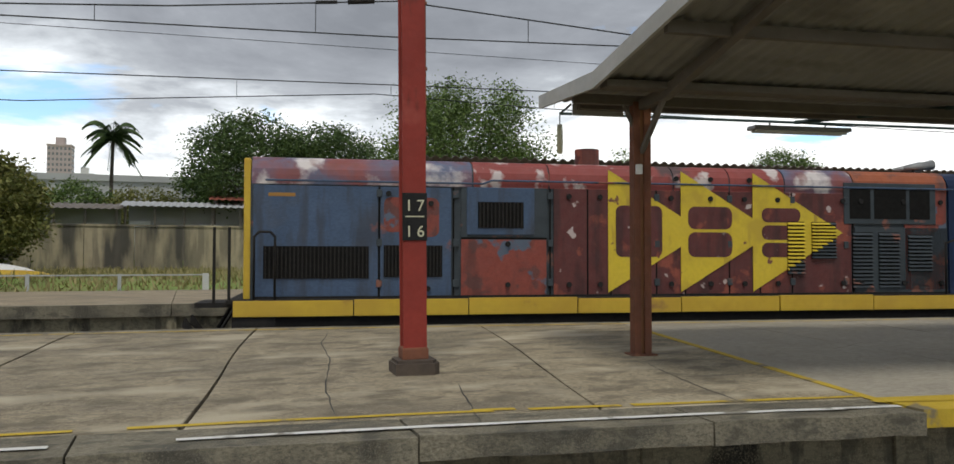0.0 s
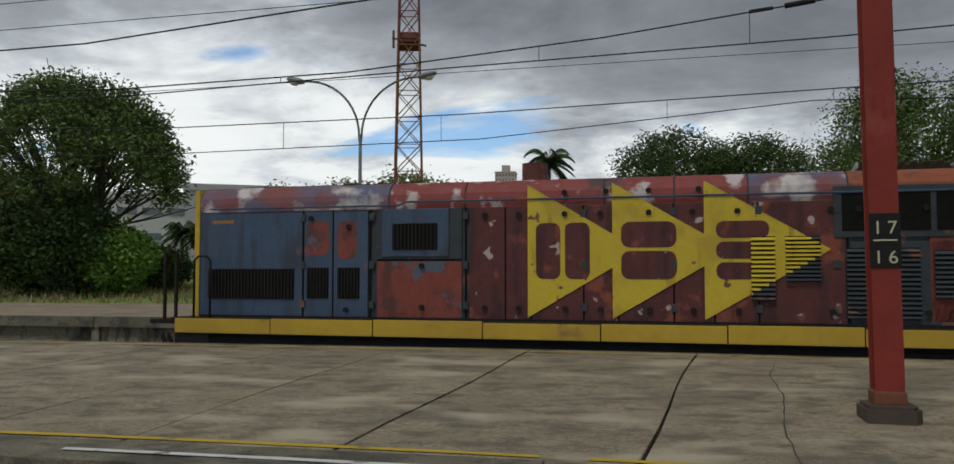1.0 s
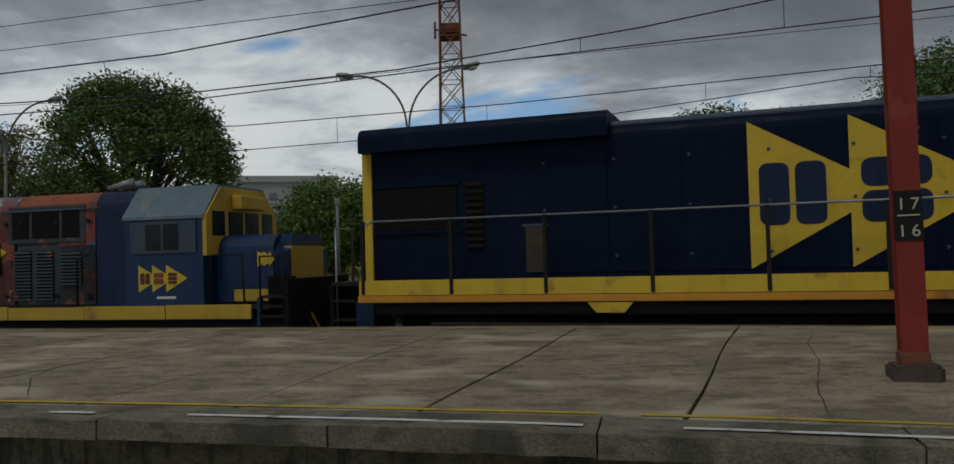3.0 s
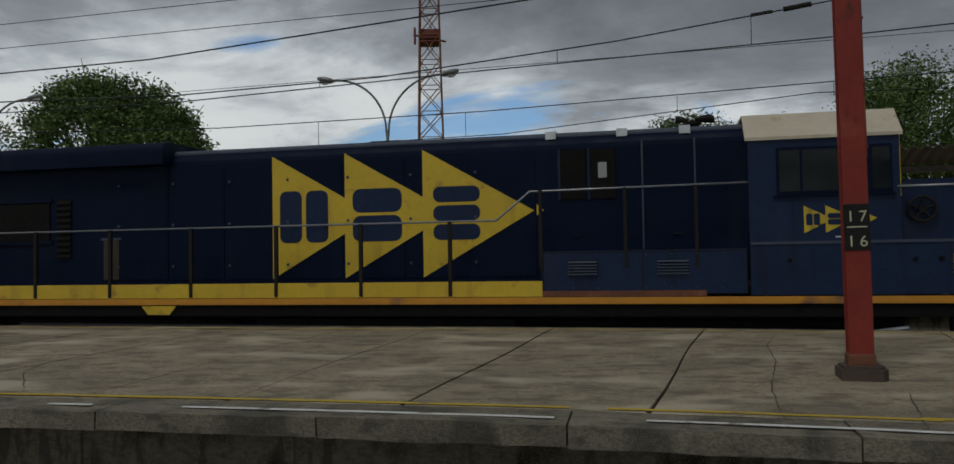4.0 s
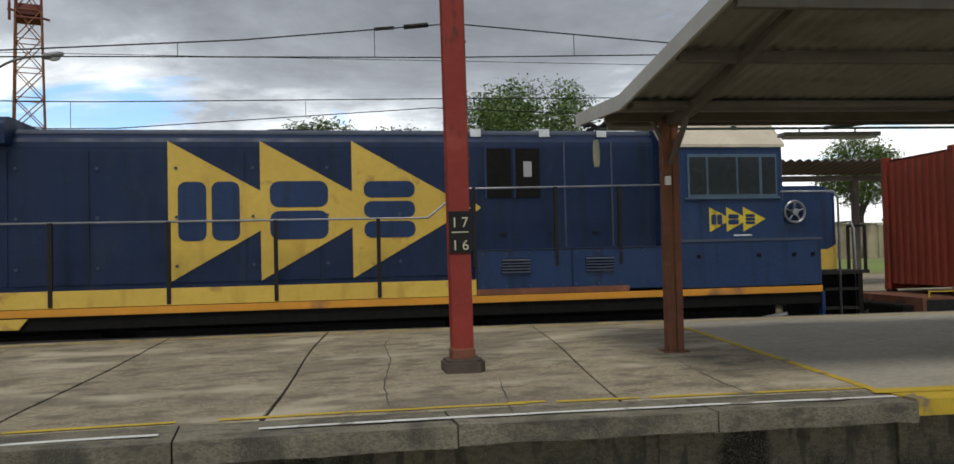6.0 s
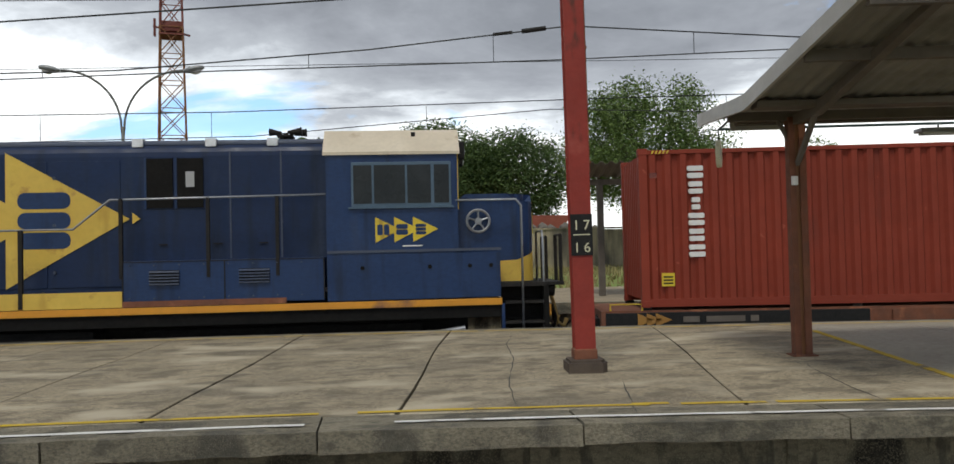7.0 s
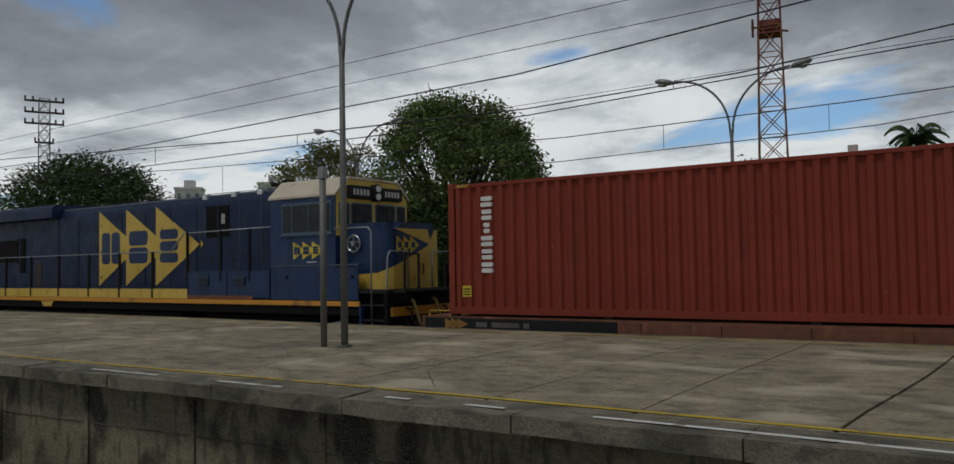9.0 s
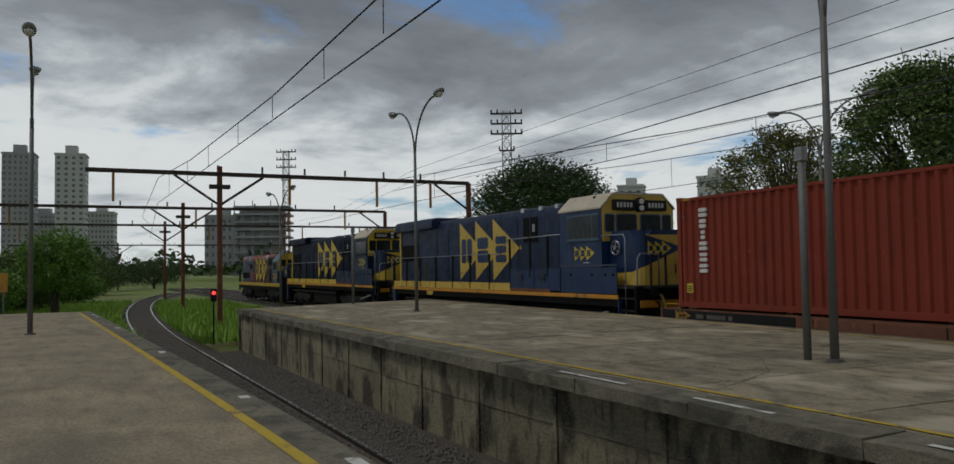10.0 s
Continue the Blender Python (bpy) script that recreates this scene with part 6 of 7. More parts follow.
    win = part("side_window", bbox(17.12, 18.98, S - 0.03, S + 0.01, 3.62, 4.48, bev=0.01), M["winframe"], root, "sliding side window")
    for a, c in ((17.16, 17.50), (17.54, 18.12), (18.16, 18.6), (18.66, 18.94)):
        part("pane", bbox(a, c, S - 0.037, S - 0.031, 3.68, 4.42), M["cabglass"], win, "dark slate glass pane")
    part("window_sill", bbox(17.06, 19.02, S - 0.05, S, 3.585, 3.62), M["winframe"], win)
    part("cab_ledge", bbox(16.66, 19.9, S - 0.02, S + 0.05, 2.74, 2.79), M["navyroof"], root)
    arrows(root, (17.55, 17.9, 18.25), 18.72, 2.93, 3.42, S - 0.001, M["brightyellow"], M["navy"], thick=0.008)
    part("wording_bar", bbox(18.05, 18.42, S - 0.006, S, 2.845, 2.87), M["white"], root, "small white wording bar")
    part("lower_panel", bbox(16.66, 19.88, S - 0.006, S + 0.02, 1.84, 2.70), M["navy"], root)
    bolts(root, [(17.3, 2.45), (18.55, 2.45), (19.3, 2.45), (19.7, 2.45)], S - 0.008, M["dark"], 0.04)
    # cab front
    bm = prism(bmesh.new(), [(-1.42, 3.55), (1.42, 3.55), (1.42, 4.62), (0.98, 5.09), (-0.98, 5.09), (-1.42, 4.62)], "x", 19.10, 19.12)
    front = part("cab_front", bm, M["yellow"], root, "yellow cab front")
    for a, c in ((-1.30, -0.98), (-0.86, -0.1), (0.1, 0.86), (0.98, 1.30)):
        rim = part("windscreen", prism(bmesh.new(), rounded(a - 0.04, c + 0.04, 3.84, 4.46, 0.08), "x", 19.12, 19.135), M["winframe"], front, "dark windscreen in a rubber rim")
        part("pane", prism(bmesh.new(), rounded(a, c, 3.88, 4.42, 0.06), "x", 19.135, 19.142), M["cabglass"], rim, "dark glass pane")
    for a, c in ((-1.05, -0.2), (0.2, 1.05)):
        nb = part("number_board", bbox(19.12, 19.28, a, c, 4.56, 4.92, bev=0.04), M["black"], front, "black number board")
        for k in range(5):
            w = (c - a - 0.2) / 5
            part("number_bar", bbox(19.281, 19.287, a + 0.1 + k * w, a + 0.1 + k * w + w * 0.62, 4.66, 4.82), M["bldwhite"], nb, "plain white bar")
    lamp_case = part("headlight_case", prism(bmesh.new(), rounded(-0.16, 0.16, 4.52, 5.0, 0.15), "x", 19.12, 19.30), M["black"], front, "black twin headlight case")
    for z in (4.65, 4.87):
        part("headlight", brod((19.30, 0, z), (19.33, 0, z), 0.09, n=14), M["fluo"], lamp_case, "round headlight")
    # short nose with rounded corners and a forward-pointing blue arrow between yellow fields
    Ns = -1.12

    def nose_plan(out=0.0):
        r = 0.35
        pts = [(19.07 + 1.18 * k / 6, -1.12 - out) for k in range(7)]
        pts += [(20.25 + (r + out) * math.sin(a), -0.77 - (r + out) * math.cos(a)) for a in (0.39, 0.79, 1.18)]
        pts += [(20.6 + out, -0.77 + 1.54 * k / 10) for k in range(11)]
        pts += [(20.25 + (r + out) * math.cos(a), 0.77 + (r + out) * math.sin(a)) for a in (0.39, 0.79, 1.18)]
        return pts + [(20.25 - 1.18 * k / 6, 1.12 + out) for k in range(7)]

    bm = prism(bmesh.new(), nose_plan(), "z", 2.1, 3.86)
    bmesh.ops.bevel(bm, geom=[e for e in bm.edges if all(v.co.z > 3.8 for v in e.verts)], offset=0.16, segments=4, affect="EDGES")
    nose = part("nose", bm, M["navy"], root, "short navy nose with rounded corners")

    def field(lo, hi):
        """A painted field on the nose between two heights that change along its outline."""
        bm, prev, s_run, old = bmesh.new(), None, 0.0, None
        for p in nose_plan(0.006):
            s_run += 0.0 if old is None else math.dist(old, p)
            old = p
            a, b = lo(s_run), hi(s_run)
            v = [bm.verts.new((p[0], p[1], a)), bm.verts.new((p[0], p[1], max(b, a + 0.0005)))]
            if prev and (b > a + 0.002 or prev[1].co.z > prev[0].co.z + 0.002):
                bm.faces.new((prev[0], v[0], v[1], prev[1]))
            prev = v
        bmesh.ops.delete(bm, geom=[v for v in bm.verts if not v.link_faces], context="VERTS")
        return bm

    rise_low = lambda q: float(np.interp(q, (0.08, 0.32, 1.18, 3.05, 3.2), (2.12, 2.5, 2.54, 3.28, 3.70)))
    rise_top = lambda q: float(np.interp(q, (1.62, 3.05), (3.70, 3.30)))
    part("nose_flash", field(lambda q: 2.115, rise_low), M["yellow"], nose, "yellow lower nose field")
    part("nose_flash", field(rise_top, lambda q: 3.70 if q < 3.12 else 0.0), M["yellow"], nose, "yellow upper nose corner")
    part("nose_top_paint", prism(bmesh.new(), [(20.0, 0.9), (20.42, 0.62), (20.42, -0.5), (20.25, -0.7)], "z", 3.858, 3.868), M["yellow"], nose)
    for k in range(3):
        y0 = -0.80 + 0.27 * k
        pen = part("front_pennant", prism(bmesh.new(), [(y0, 3.05), (y0, 3.5), (y0 + 0.36, 3.27)], "x", 20.602 + 0.002 * k, 20.610 + 0.002 * k), M["brightyellow"], nose, "small yellow pennant")
        part("dark_block", prism(bmesh.new(), rounded(y0 + 0.03, y0 + 0.18, 3.19, 3.35, 0.03), "x", 20.616, 20.619), M["navy"], pen)
    part("nose_handle", tube(bmesh.new(), [(20.62, 0.2, 2.5), (20.67, 0.2, 2.52), (20.67, 0.2, 2.74), (20.62, 0.2, 2.76)], 0.018, 6), M["soot"], nose)
    for y in (-0.75, -0.5, 0.45, 0.75):
        bm = tube(bmesh.new(), [(20.86, y, 1.62), (20.98, y, 1.60), (21.05, y + 0.03, 1.35), (21.0, y + 0.05, 1.1)], 0.03, 7)
        part("air_hose", bm, M["soot"], root, "black air hose on the pilot", True)
    for y in (-0.62, 0.3):
        part("yellow_hose", tube(bmesh.new(), [(20.86, y, 1.85), (20.98, y, 1.80), (21.06, y + 0.05, 1.5), (21.12, y + 0.10, 1.22), (21.25, y + 0.16, 1.15), (21.32, y + 0.2, 1.3)], 0.045, 8), M["hoseyellow"], root, "dirty yellow brake hose", True)
    part("jumper_box", brod((20.80, -0.85, 1.92), (21.0, -0.85, 1.90), 0.12, n=12), M["soot"], root, "round jumper socket")
    part("front_platform", bbox(20.7, 21.15, -1.15, 1.15, 2.02, 2.09, bev=0.01), M["soot"], root, "dark front platform plate")
    for y in (-1.1, -0.55, 0.55, 1.1):
        part("front_post", brod((21.1, y, 2.09), (21.1, y, 3.02), 0.036, n=7), M["soot"], root)
    for a, c in ((-1.1, -0.55), (0.55, 1.1)):
        part("front_rail", brod((21.1, a, 3.02), (21.1, c, 3.02), 0.025, n=7), M["soot"], root)
    part("marker_light", brod((19.75, Ns - 0.02, 2.3), (19.75, Ns - 0.05, 2.3), 0.12, n=14), M["yellow"], nose)
    bm = bmesh.new()
    for k in range(16):
        a, c = k * math.tau / 16, (k + 1) * math.tau / 16
        rod(bm, (19.5 + 0.22 * math.cos(a), -1.2, 3.32 + 0.22 * math.sin(a)), (19.5 + 0.22 * math.cos(c), -1.2, 3.32 + 0.22 * math.sin(c)), 0.028, 6)
    for k in range(5):
        a = k * math.tau / 5 + 0.3
        rod(bm, (19.5, -1.18, 3.32), (19.5 + 0.21 * math.cos(a), -1.2, 3.32 + 0.21 * math.sin(a)), 0.02, 5)
    rod(bm, (19.5, -1.1, 3.32), (19.5, -1.24, 3.32), 0.07, 10)
    part("handbrake_wheel", bm, M["steel"], root, "spoked handbrake wheel")
    # handrails
    bm = bmesh.new()
    tube(bm, [(0.3, S + 0.05, 3.3), (12.1, S + 0.05, 3.3), (12.75, S + 0.05, 3.84), (16.65, S + 0.05, 3.88)], 0.022, 7)
    tube(bm, [(0.3, S + 0.05, 3.3), (0.12, S + 0.05, 3.2), (0.1, S + 0.05, 2.1)], 0.022, 7)
    part("handrail", bm, M["steel"], root, "long steel handrail", True)
    for x in (0.12, 1.97, 3.8, 5.7, 7.6, 9.4, 11.2):
        part("stanchion", bbox(x - 0.035, x + 0.035, S - 0.01, S + 0.06, 1.84, 3.3), M["soot"], root, "dark handrail post")
    for x in (12.95, 14.5, 15.75):
        part("stanchion", bbox(x - 0.03, x + 0.03, S - 0.01, S + 0.06, 2.35, 3.86), M["soot"], root, "dark handrail post")
    for pts in ([(19.05, S + 0.02, 3.72), (20.2, S + 0.02, 3.72), (20.3, S + 0.02, 3.6), (20.3, S + 0.02, 1.2)], [(20.72, -1.35, 1.2), (20.72, -1.3, 2.95), (20.72, -1.2, 3.1), (20.72, -0.5, 3.1), (20.72, -0.5, 2.1)],
                [(20.72, 0.5, 2.1), (20.72, 0.5, 3.1), (20.72, 1.3, 3.1), (20.72, 1.3, 1.2)], [(-0.55, -1.3, 1.2), (-0.55, -1.3, 3.2), (-0.55, -0.6, 3.2), (-0.55, -0.6, 2.1)], [(-0.55, 0.5, 2.1), (-0.55, 0.5, 3.1), (-0.55, 1.3, 3.1), (-0.55, 1.3, 1.2)]):
        part("grab_rail", tube(bmesh.new(), pts, 0.024, 7), M["steel"], root, "bent grab rail", True)
    end_steps(root, 19.92, 20.75, M["navy"])
    end_steps(root, -0.02, -0.6, M["navy"])
    part("pilot_beam", bbox(20.8, 20.86, -1.3, 1.3, 1.44, 1.66, bev=0.01), M["orange"], root, "orange pilot beam")
    coupler(root, 20.75, 1)
    coupler(root, -0.6, -1)
    # roof fittings
    bm = bmesh.new()
    rod(bm, (15.75, -0.2, 5.0), (15.75, -0.2, 5.25), 0.05, 8)
    for dx, dy in ((0.35, -0.2), (0.42, 0.0), (-0.3, -0.1)):
        rod(bm, (15.75 + dx * 0.2, -0.2 + dy, 5.24), (15.75 + dx, -0.2 + dy, 5.26), 0.03, 10, 0.085)
    box(bm, 15.6, 15.9, -0.4, 0.1, 5.16, 5.2)
    part("air_horn", bm, M["soot"], root, "cluster of air horns")
    part("exhaust_stack", bbox(9.2, 9.9, -0.3, 0.3, 5.02, 5.14, bev=0.03), M["dark"], root)
    # plain box added to keep the space under the floor black
    part("underfloor_gear", bbox(0.6, 19.3, -0.72, 0.72, 0.55, 1.45, bev=0.04), M["dark"], root, "plain black filler box for motors and pipework under the floor")
    for x in (6.1, 6.6, 12.7, 13.2):
        part("air_tank", brod((x, -1.1, 0.95), (x, 1.1, 0.95), 0.2, n=14), M["soot"], root, "grimy air reservoir")
    part("fuel_tank", bbox(7.0, 12.4, -1.25, 1.25, 0.45, 1.4, bev=0.1), M["dark"], root, "black fuel tank")
    part("air_pipe", brod((1.5, -1.32, 1.25), (12.5, -1.32, 1.2), 0.05), M["soot"], root)
    part("sand_pipe", brod((17.5, -1.3, 1.0), (19.2, -1.3, 1.25), 0.05), M["steel"], root, "diagonal pipe")
    bogie(root, 3.8, (-1.9, 0.0, 1.9))
    bogie(root, 15.8, (-1.9, 0.0, 1.9))
    for o in root.children_recursive:
        if o.matrix_basis == Matrix():
            for v in o.data.vertices:
                if v.co.z > 1.7:
                    v.co.z = 1.7 + (v.co.z - 1.7) * 0.972
        elif o.location.z > 1.7:
            o.location.z = 1.7 + (o.location.z - 1.7) * 0.972
    return root


def worn_locomotive():
    root = thing("worn_locomotive", "faded blue and red primer patched diesel locomotive with yellow sill", "locomotive")
    S, Hd = -1.42, -1.02
    part("underframe", bbox(0.0, 18.6, -1.36, 1.36, 1.1, 1.32), M["dark"], root, "black underframe")
    for k in range(9):
        part("sill_plate", bbox(0.02 + k * 1.98, 1.98 + k * 1.98, S - 0.006 * (k % 2), -1.36, 1.29, 1.55 + 0.012 * (k % 3), bev=0.008), M["sillyellow"], root, "worn yellow sill plate")
    part("deck", bbox(-0.1, 18.5, -1.38, 1.38, 1.5, 1.56), M["soot"], root)
    bm = prism(bmesh.new(), arc_top(1.0, 1.55, 3.96, 0.34), "x", 0.25, 13.9)
    part("long_hood", bm, M["greyblue"], root, "grey-blue hood body")
    part("end_face", bbox(0.14, 0.26, -1.02, 1.02, 1.55, 3.93, bev=0.04), M["sillyellow"], root, "yellow end face")
    # roof segments
    for a, c, m in ((0.27, 4.1, "patchb"), (4.13, 5.52, "patch"), (5.55, 7.95, "patch"), (7.98, 9.1, "patch"), (9.13, 10.26, "patch"), (10.29, 11.75, "patchb"), (11.78, 13.88, "rustpan")):
        pts = [(-1.015, 3.50), (-1.015, 3.66)] + [(-0.665 - 0.355 * math.cos(t), 3.64 + 0.345 * math.sin(t)) for t in (0.35, 0.8, 1.2, 1.57)] + [(0.66, 3.985), (1.01, 3.66), (1.01, 3.5)]
        part("roof_section", prism(bmesh.new(), pts, "x", a, c), M[m], root, "patched and peeling roof section")
    part("roof_walk", bbox(0.8, 4.0, -0.35, 0.35, 3.985, 4.03), M["soot"], root)
    part("roof_walk", bbox(4.4, 13.5, -0.25, 0.25, 3.985, 4.02), M["beam"], root)
    tubeb = bmesh.new()
    tube(tubeb, [(0.5, -1.06, 3.56), (4.3, -1.06, 3.56), (4.45, -1.06, 3.62), (14.0, -1.06, 3.62)], 0.018, 6)
    part("roof_rail", tubeb, M["slate"], root, "thin rail along the hood")
    # side doors and panels
    for a, c, z0, z1, m in ((0.3, 2.42, 1.6, 3.48, "slate"), (2.46, 3.02, 1.6, 3.48, "slate"), (3.05, 3.72, 1.6, 3.48, "slate"), (3.9, 5.48, 1.6, 2.58, "primer"), (3.9, 5.48, 2.62, 3.5, "greyblue"), (5.62, 6.25, 1.6, 3.5, "maroon"), (6.28, 6.7, 1.6, 3.5, "maroon"), (6.73, 7.6, 1.6, 3.5, "maroon"), (7.63, 8.18, 1.6, 3.5, "maroon"), (8.21, 9.08, 1.6, 3.5, "maroon"), (9.11, 9.72, 1.6, 3.5, "maroon"), (9.75, 10.4, 1.6, 3.5, "maroon"), (10.43, 11.7, 1.6, 3.5, "maroon"), (11.78, 13.85, 1.6, 2.86, "greyblue"), (12.9, 13.85, 1.64, 3.6, "primer")):
        part("hood_door", bbox(a, c, Hd - 0.012, Hd + 0.02, z0, z1, bev=0.006), M[m], root, "weathered hood door")
    # black strips over the door gaps put their shade in as colour
    for x in (2.44, 3.035, 3.76, 5.55, 6.265, 6.715, 7.615, 8.195, 9.095, 9.735, 10.415, 11.74):
        part("door_gap", bbox(x - 0.014, x + 0.014, Hd - 0.0135, Hd, 1.6, 3.5), M["dark"], root, "black strip laid over the gap between doors")
    part("door_gap", bbox(3.9, 5.48, Hd - 0.0135, Hd, 2.585, 2.615), M["dark"], root, "black strip laid over the gap between doors")
    part("hood_foot", bbox(0.3, 13.88, Hd - 0.03, Hd + 0.01, 1.555, 1.60), M["soot"], root, "dark strip along the hood foot")
    for dy in (-0.25, 0.1):
        hn = part("air_horn", rod(bmesh.new(), (13.55, dy, 4.12), (14.2, dy, 4.2), 0.035, 10, 0.11), M["lamphead"], root, "dull grey trumpet horn", True)
        part("horn_stand", brod((13.75, dy, 3.96), (13.75, dy, 4.14), 0.03, n=6), M["soot"], hn)
    for x0, x1, z0, z1 in ((2.52, 2.96, 2.7, 3.3), (3.12, 3.5, 2.62, 3.3)):
        part("primer_patch", prism(bmesh.new(), rounded(x0, x1, z0, z1, 0.12), "y", Hd - 0.016, Hd - 0.011), M["primer"], root, "red primer patch")
    louvre(root, 0.47, 2.26, 1.9, 2.45, Hd - 0.012, 26, M["dark"], M["soot"], True)
    louvre(root, 2.52, 2.95, 1.92, 2.47, Hd - 0.012, 7, M["dark"], M["soot"], True)
    louvre(root, 3.13, 3.56, 1.92, 2.47, Hd - 0.012, 7, M["dark"], M["soot"], True)
    rim = part("window_rim", bbox(4.0, 5.25, Hd - 0.04, Hd, 2.66, 3.5, bev=0.015), M["slate"], root, "raised blue window surround")
    louvre(rim, 4.2, 5.04, 2.78, 3.24, Hd - 0.04, 12, M["dark"], M["soot"], True)
    arrows(root, (6.66, 8.1, 9.58), 11.5, 1.63, 3.86, Hd - 0.02, M["brightyellow"], M["maroon"])
    for x0, x1, z0, z1, n in ((10.3, 10.66, 1.95, 2.95, 14), (10.82, 11.34, 2.25, 2.95, 11), (11.72, 12.16, 1.68, 2.76, 15), (12.3, 12.76, 1.68, 2.76, 15), (12.96, 13.5, 2.0, 2.72, 10)):
        louvre(root, x0, x1, z0, z1, Hd - 0.036 if x0 < 11.5 else Hd - 0.012, n, M["dark"], M["greyblue"], name="louvre_panel", paint=(9.58, 11.5, 2.745, 1.115) if x0 < 11.5 else None)
    w2 = part("intake_window", bbox(11.54, 13.6, Hd - 0.03, Hd + 0.01, 2.92, 3.72, bev=0.012), M["greyblue"], root, "grey-blue framed window bank")
    for a, c in ((11.66, 12.12), (12.2, 12.92), (13.0, 13.46)):
        part("pane", bbox(a, c, Hd - 0.036, Hd - 0.031, 3.02, 3.62), M["dark"], w2, "dark opening")
    bolts(root, [(x, z) for x in (5.9, 6.5, 7.3, 7.9, 8.7, 9.4, 10.1, 11.5, 11.9, 12.85, 13.7) for z in (1.78, 3.36)] + [(2.6, 3.36), (3.35, 3.2), (3.3, 1.72), (4.75, 1.78), (4.75, 2.5), (7.3, 3.72), (8.0, 3.72), (8.7, 3.72), (9.5, 3.72)], Hd - 0.03, M["black"], 0.05)
    for x in (2.44, 3.8, 5.55, 7.62, 9.1, 10.42, 11.58):
        for z in (1.75, 2.45, 3.3):
            part("hinge", bbox(x - 0.05, x + 0.05, Hd - 0.04, Hd, z, z + 0.13, bev=0.01), M["greyblue"], root)
    part("number_bar", bbox(0.55, 1.0, Hd - 0.017, Hd - 0.012, 3.29, 3.35), M["mastyel"], root, "plain yellow bar")
    bm = bmesh.new()
    rod(bm, (6.6, 0, 3.95), (6.6, 0, 4.35), 0.24, 16)
    part("exhaust_stack", bm, M["maroon"], root, "maroon exhaust stack")
    # blue section and cab
    part("blue_section", prism(bmesh.new(), arc_top(1.05, 1.55, 3.98, 0.4), "x", 13.9, 15.0), M["hoodnavy"], root, "navy hood section")
    bm = prism(bmesh.new(), [(-1.40, 1.55), (1.40, 1.55), (1.40, 3.36), (0.85, 3.93), (-0.85, 3.93), (-1.40, 3.36)], "x", 14.9, 16.75)
    part("cab", bm, M["navy"], root, "navy driver's cab")
    bm = prism(bmesh.new(), [(-1.44, 3.30), (-0.88, 3.94), (0.88, 3.94), (1.44, 3.3), (1.44, 3.36), (0.9, 4.0), (-0.9, 4.0), (-1.44, 3.36)], "x", 14.86, 16.8)
    part("cab_roof", bm, M["paleslate"], root, "faded grey-blue cab roof")
    win = part("side_window", bbox(15.05, 16.6, -1.43, -1.38, 2.62, 3.26), M["navyroof"], root, "sliding side window")
    for a, c in ((15.42, 15.78), (15.84, 16.2)):
        part("pane", bbox(a, c, -1.437, -1.431, 2.68, 3.2), M["glass"], win, "dark glass pane")
    arrows(root, (15.22, 15.55, 15.88), 16.38, 1.84, 2.38, -1.401, M["brightyellow"], M["maroon"], thick=0.008)
    part("wording_bar", bbox(15.65, 16.1, -1.406, -1.40, 1.70, 1.75), M["white"], root, "small white wording bar")
    bm = prism(bmesh.new(), [(-1.41, 2.55), (1.41, 2.55), (1.41, 3.36), (0.86, 3.95), (-0.86, 3.95), (-1.41, 3.36)], "x", 16.75, 16.84)
    front = part("cab_front", bm, M["sillyellow"], root, "yellow cab front")
    for a, c in ((-1.2, -0.75), (-0.6, -0.05), (0.05, 0.6), (0.75, 1.2)):
        part("windscreen", bbox(16.84, 16.855, a, c, 2.95, 3.45), M["glass"], front, "dark windscreen")
    part("number_housing", bbox(16.84, 17.1, -0.5, 0.5, 3.5, 3.8, bev=0.05), M["sillyellow"], front)
    bm = prism(bmesh.new(), arc_top(1.0, 1.6, 2.95, 0.35), "x", 16.8, 18.35)
    bmesh.ops.bevel(bm, geom=[e for e in bm.edges if all(v.co.x > 18.3 for v in e.verts)], offset=0.25, segments=3, affect="EDGES")
    nose = part("nose", bm, M["navy"], root, "short navy nose")
    part("nose_flash", bbox(17.2, 18.1, -1.01, 1.01, 1.62, 1.85), M["sillyellow"], nose, "yellow nose flash")
    part("nose_flash", bbox(18.08, 18.365, -0.72, 0.72, 1.9, 2.7), M["sillyellow"], nose, "yellow nose flash")
    arrows(nose, (17.75, 17.88, 18.01), 18.14, 2.3, 2.6, -1.012, M["brightyellow"], M["navy"], thick=0.006, blocks=False)
    for pts in ([(16.9, -1.36, 1.5), (16.9, -1.36, 2.55), (17.6, -1.36, 2.55), (17.65, -1.36, 1.5)], [(18.0, -1.36, 1.3), (18.0, -1.36, 2.5), (18.5, -1.36, 2.5), (18.5, -1.36, 1.2)], [(0.34, -1.3, 1.56), (0.34, -1.3, 2.6), (0.42, -1.3, 2.68), (0.6, -1.3, 2.68), (0.68, -1.3, 2.6), (0.68, -1.3, 1.56)], [(13.6, -1.3, 1.56), (13.6, -1.3, 2.55), (13.9, -1.3, 2.65)]):
        part("grab_rail", tube(bmesh.new(), pts, 0.022, 6), M["soot"], root, "bent grab rail", True)
    bm = bmesh.new()
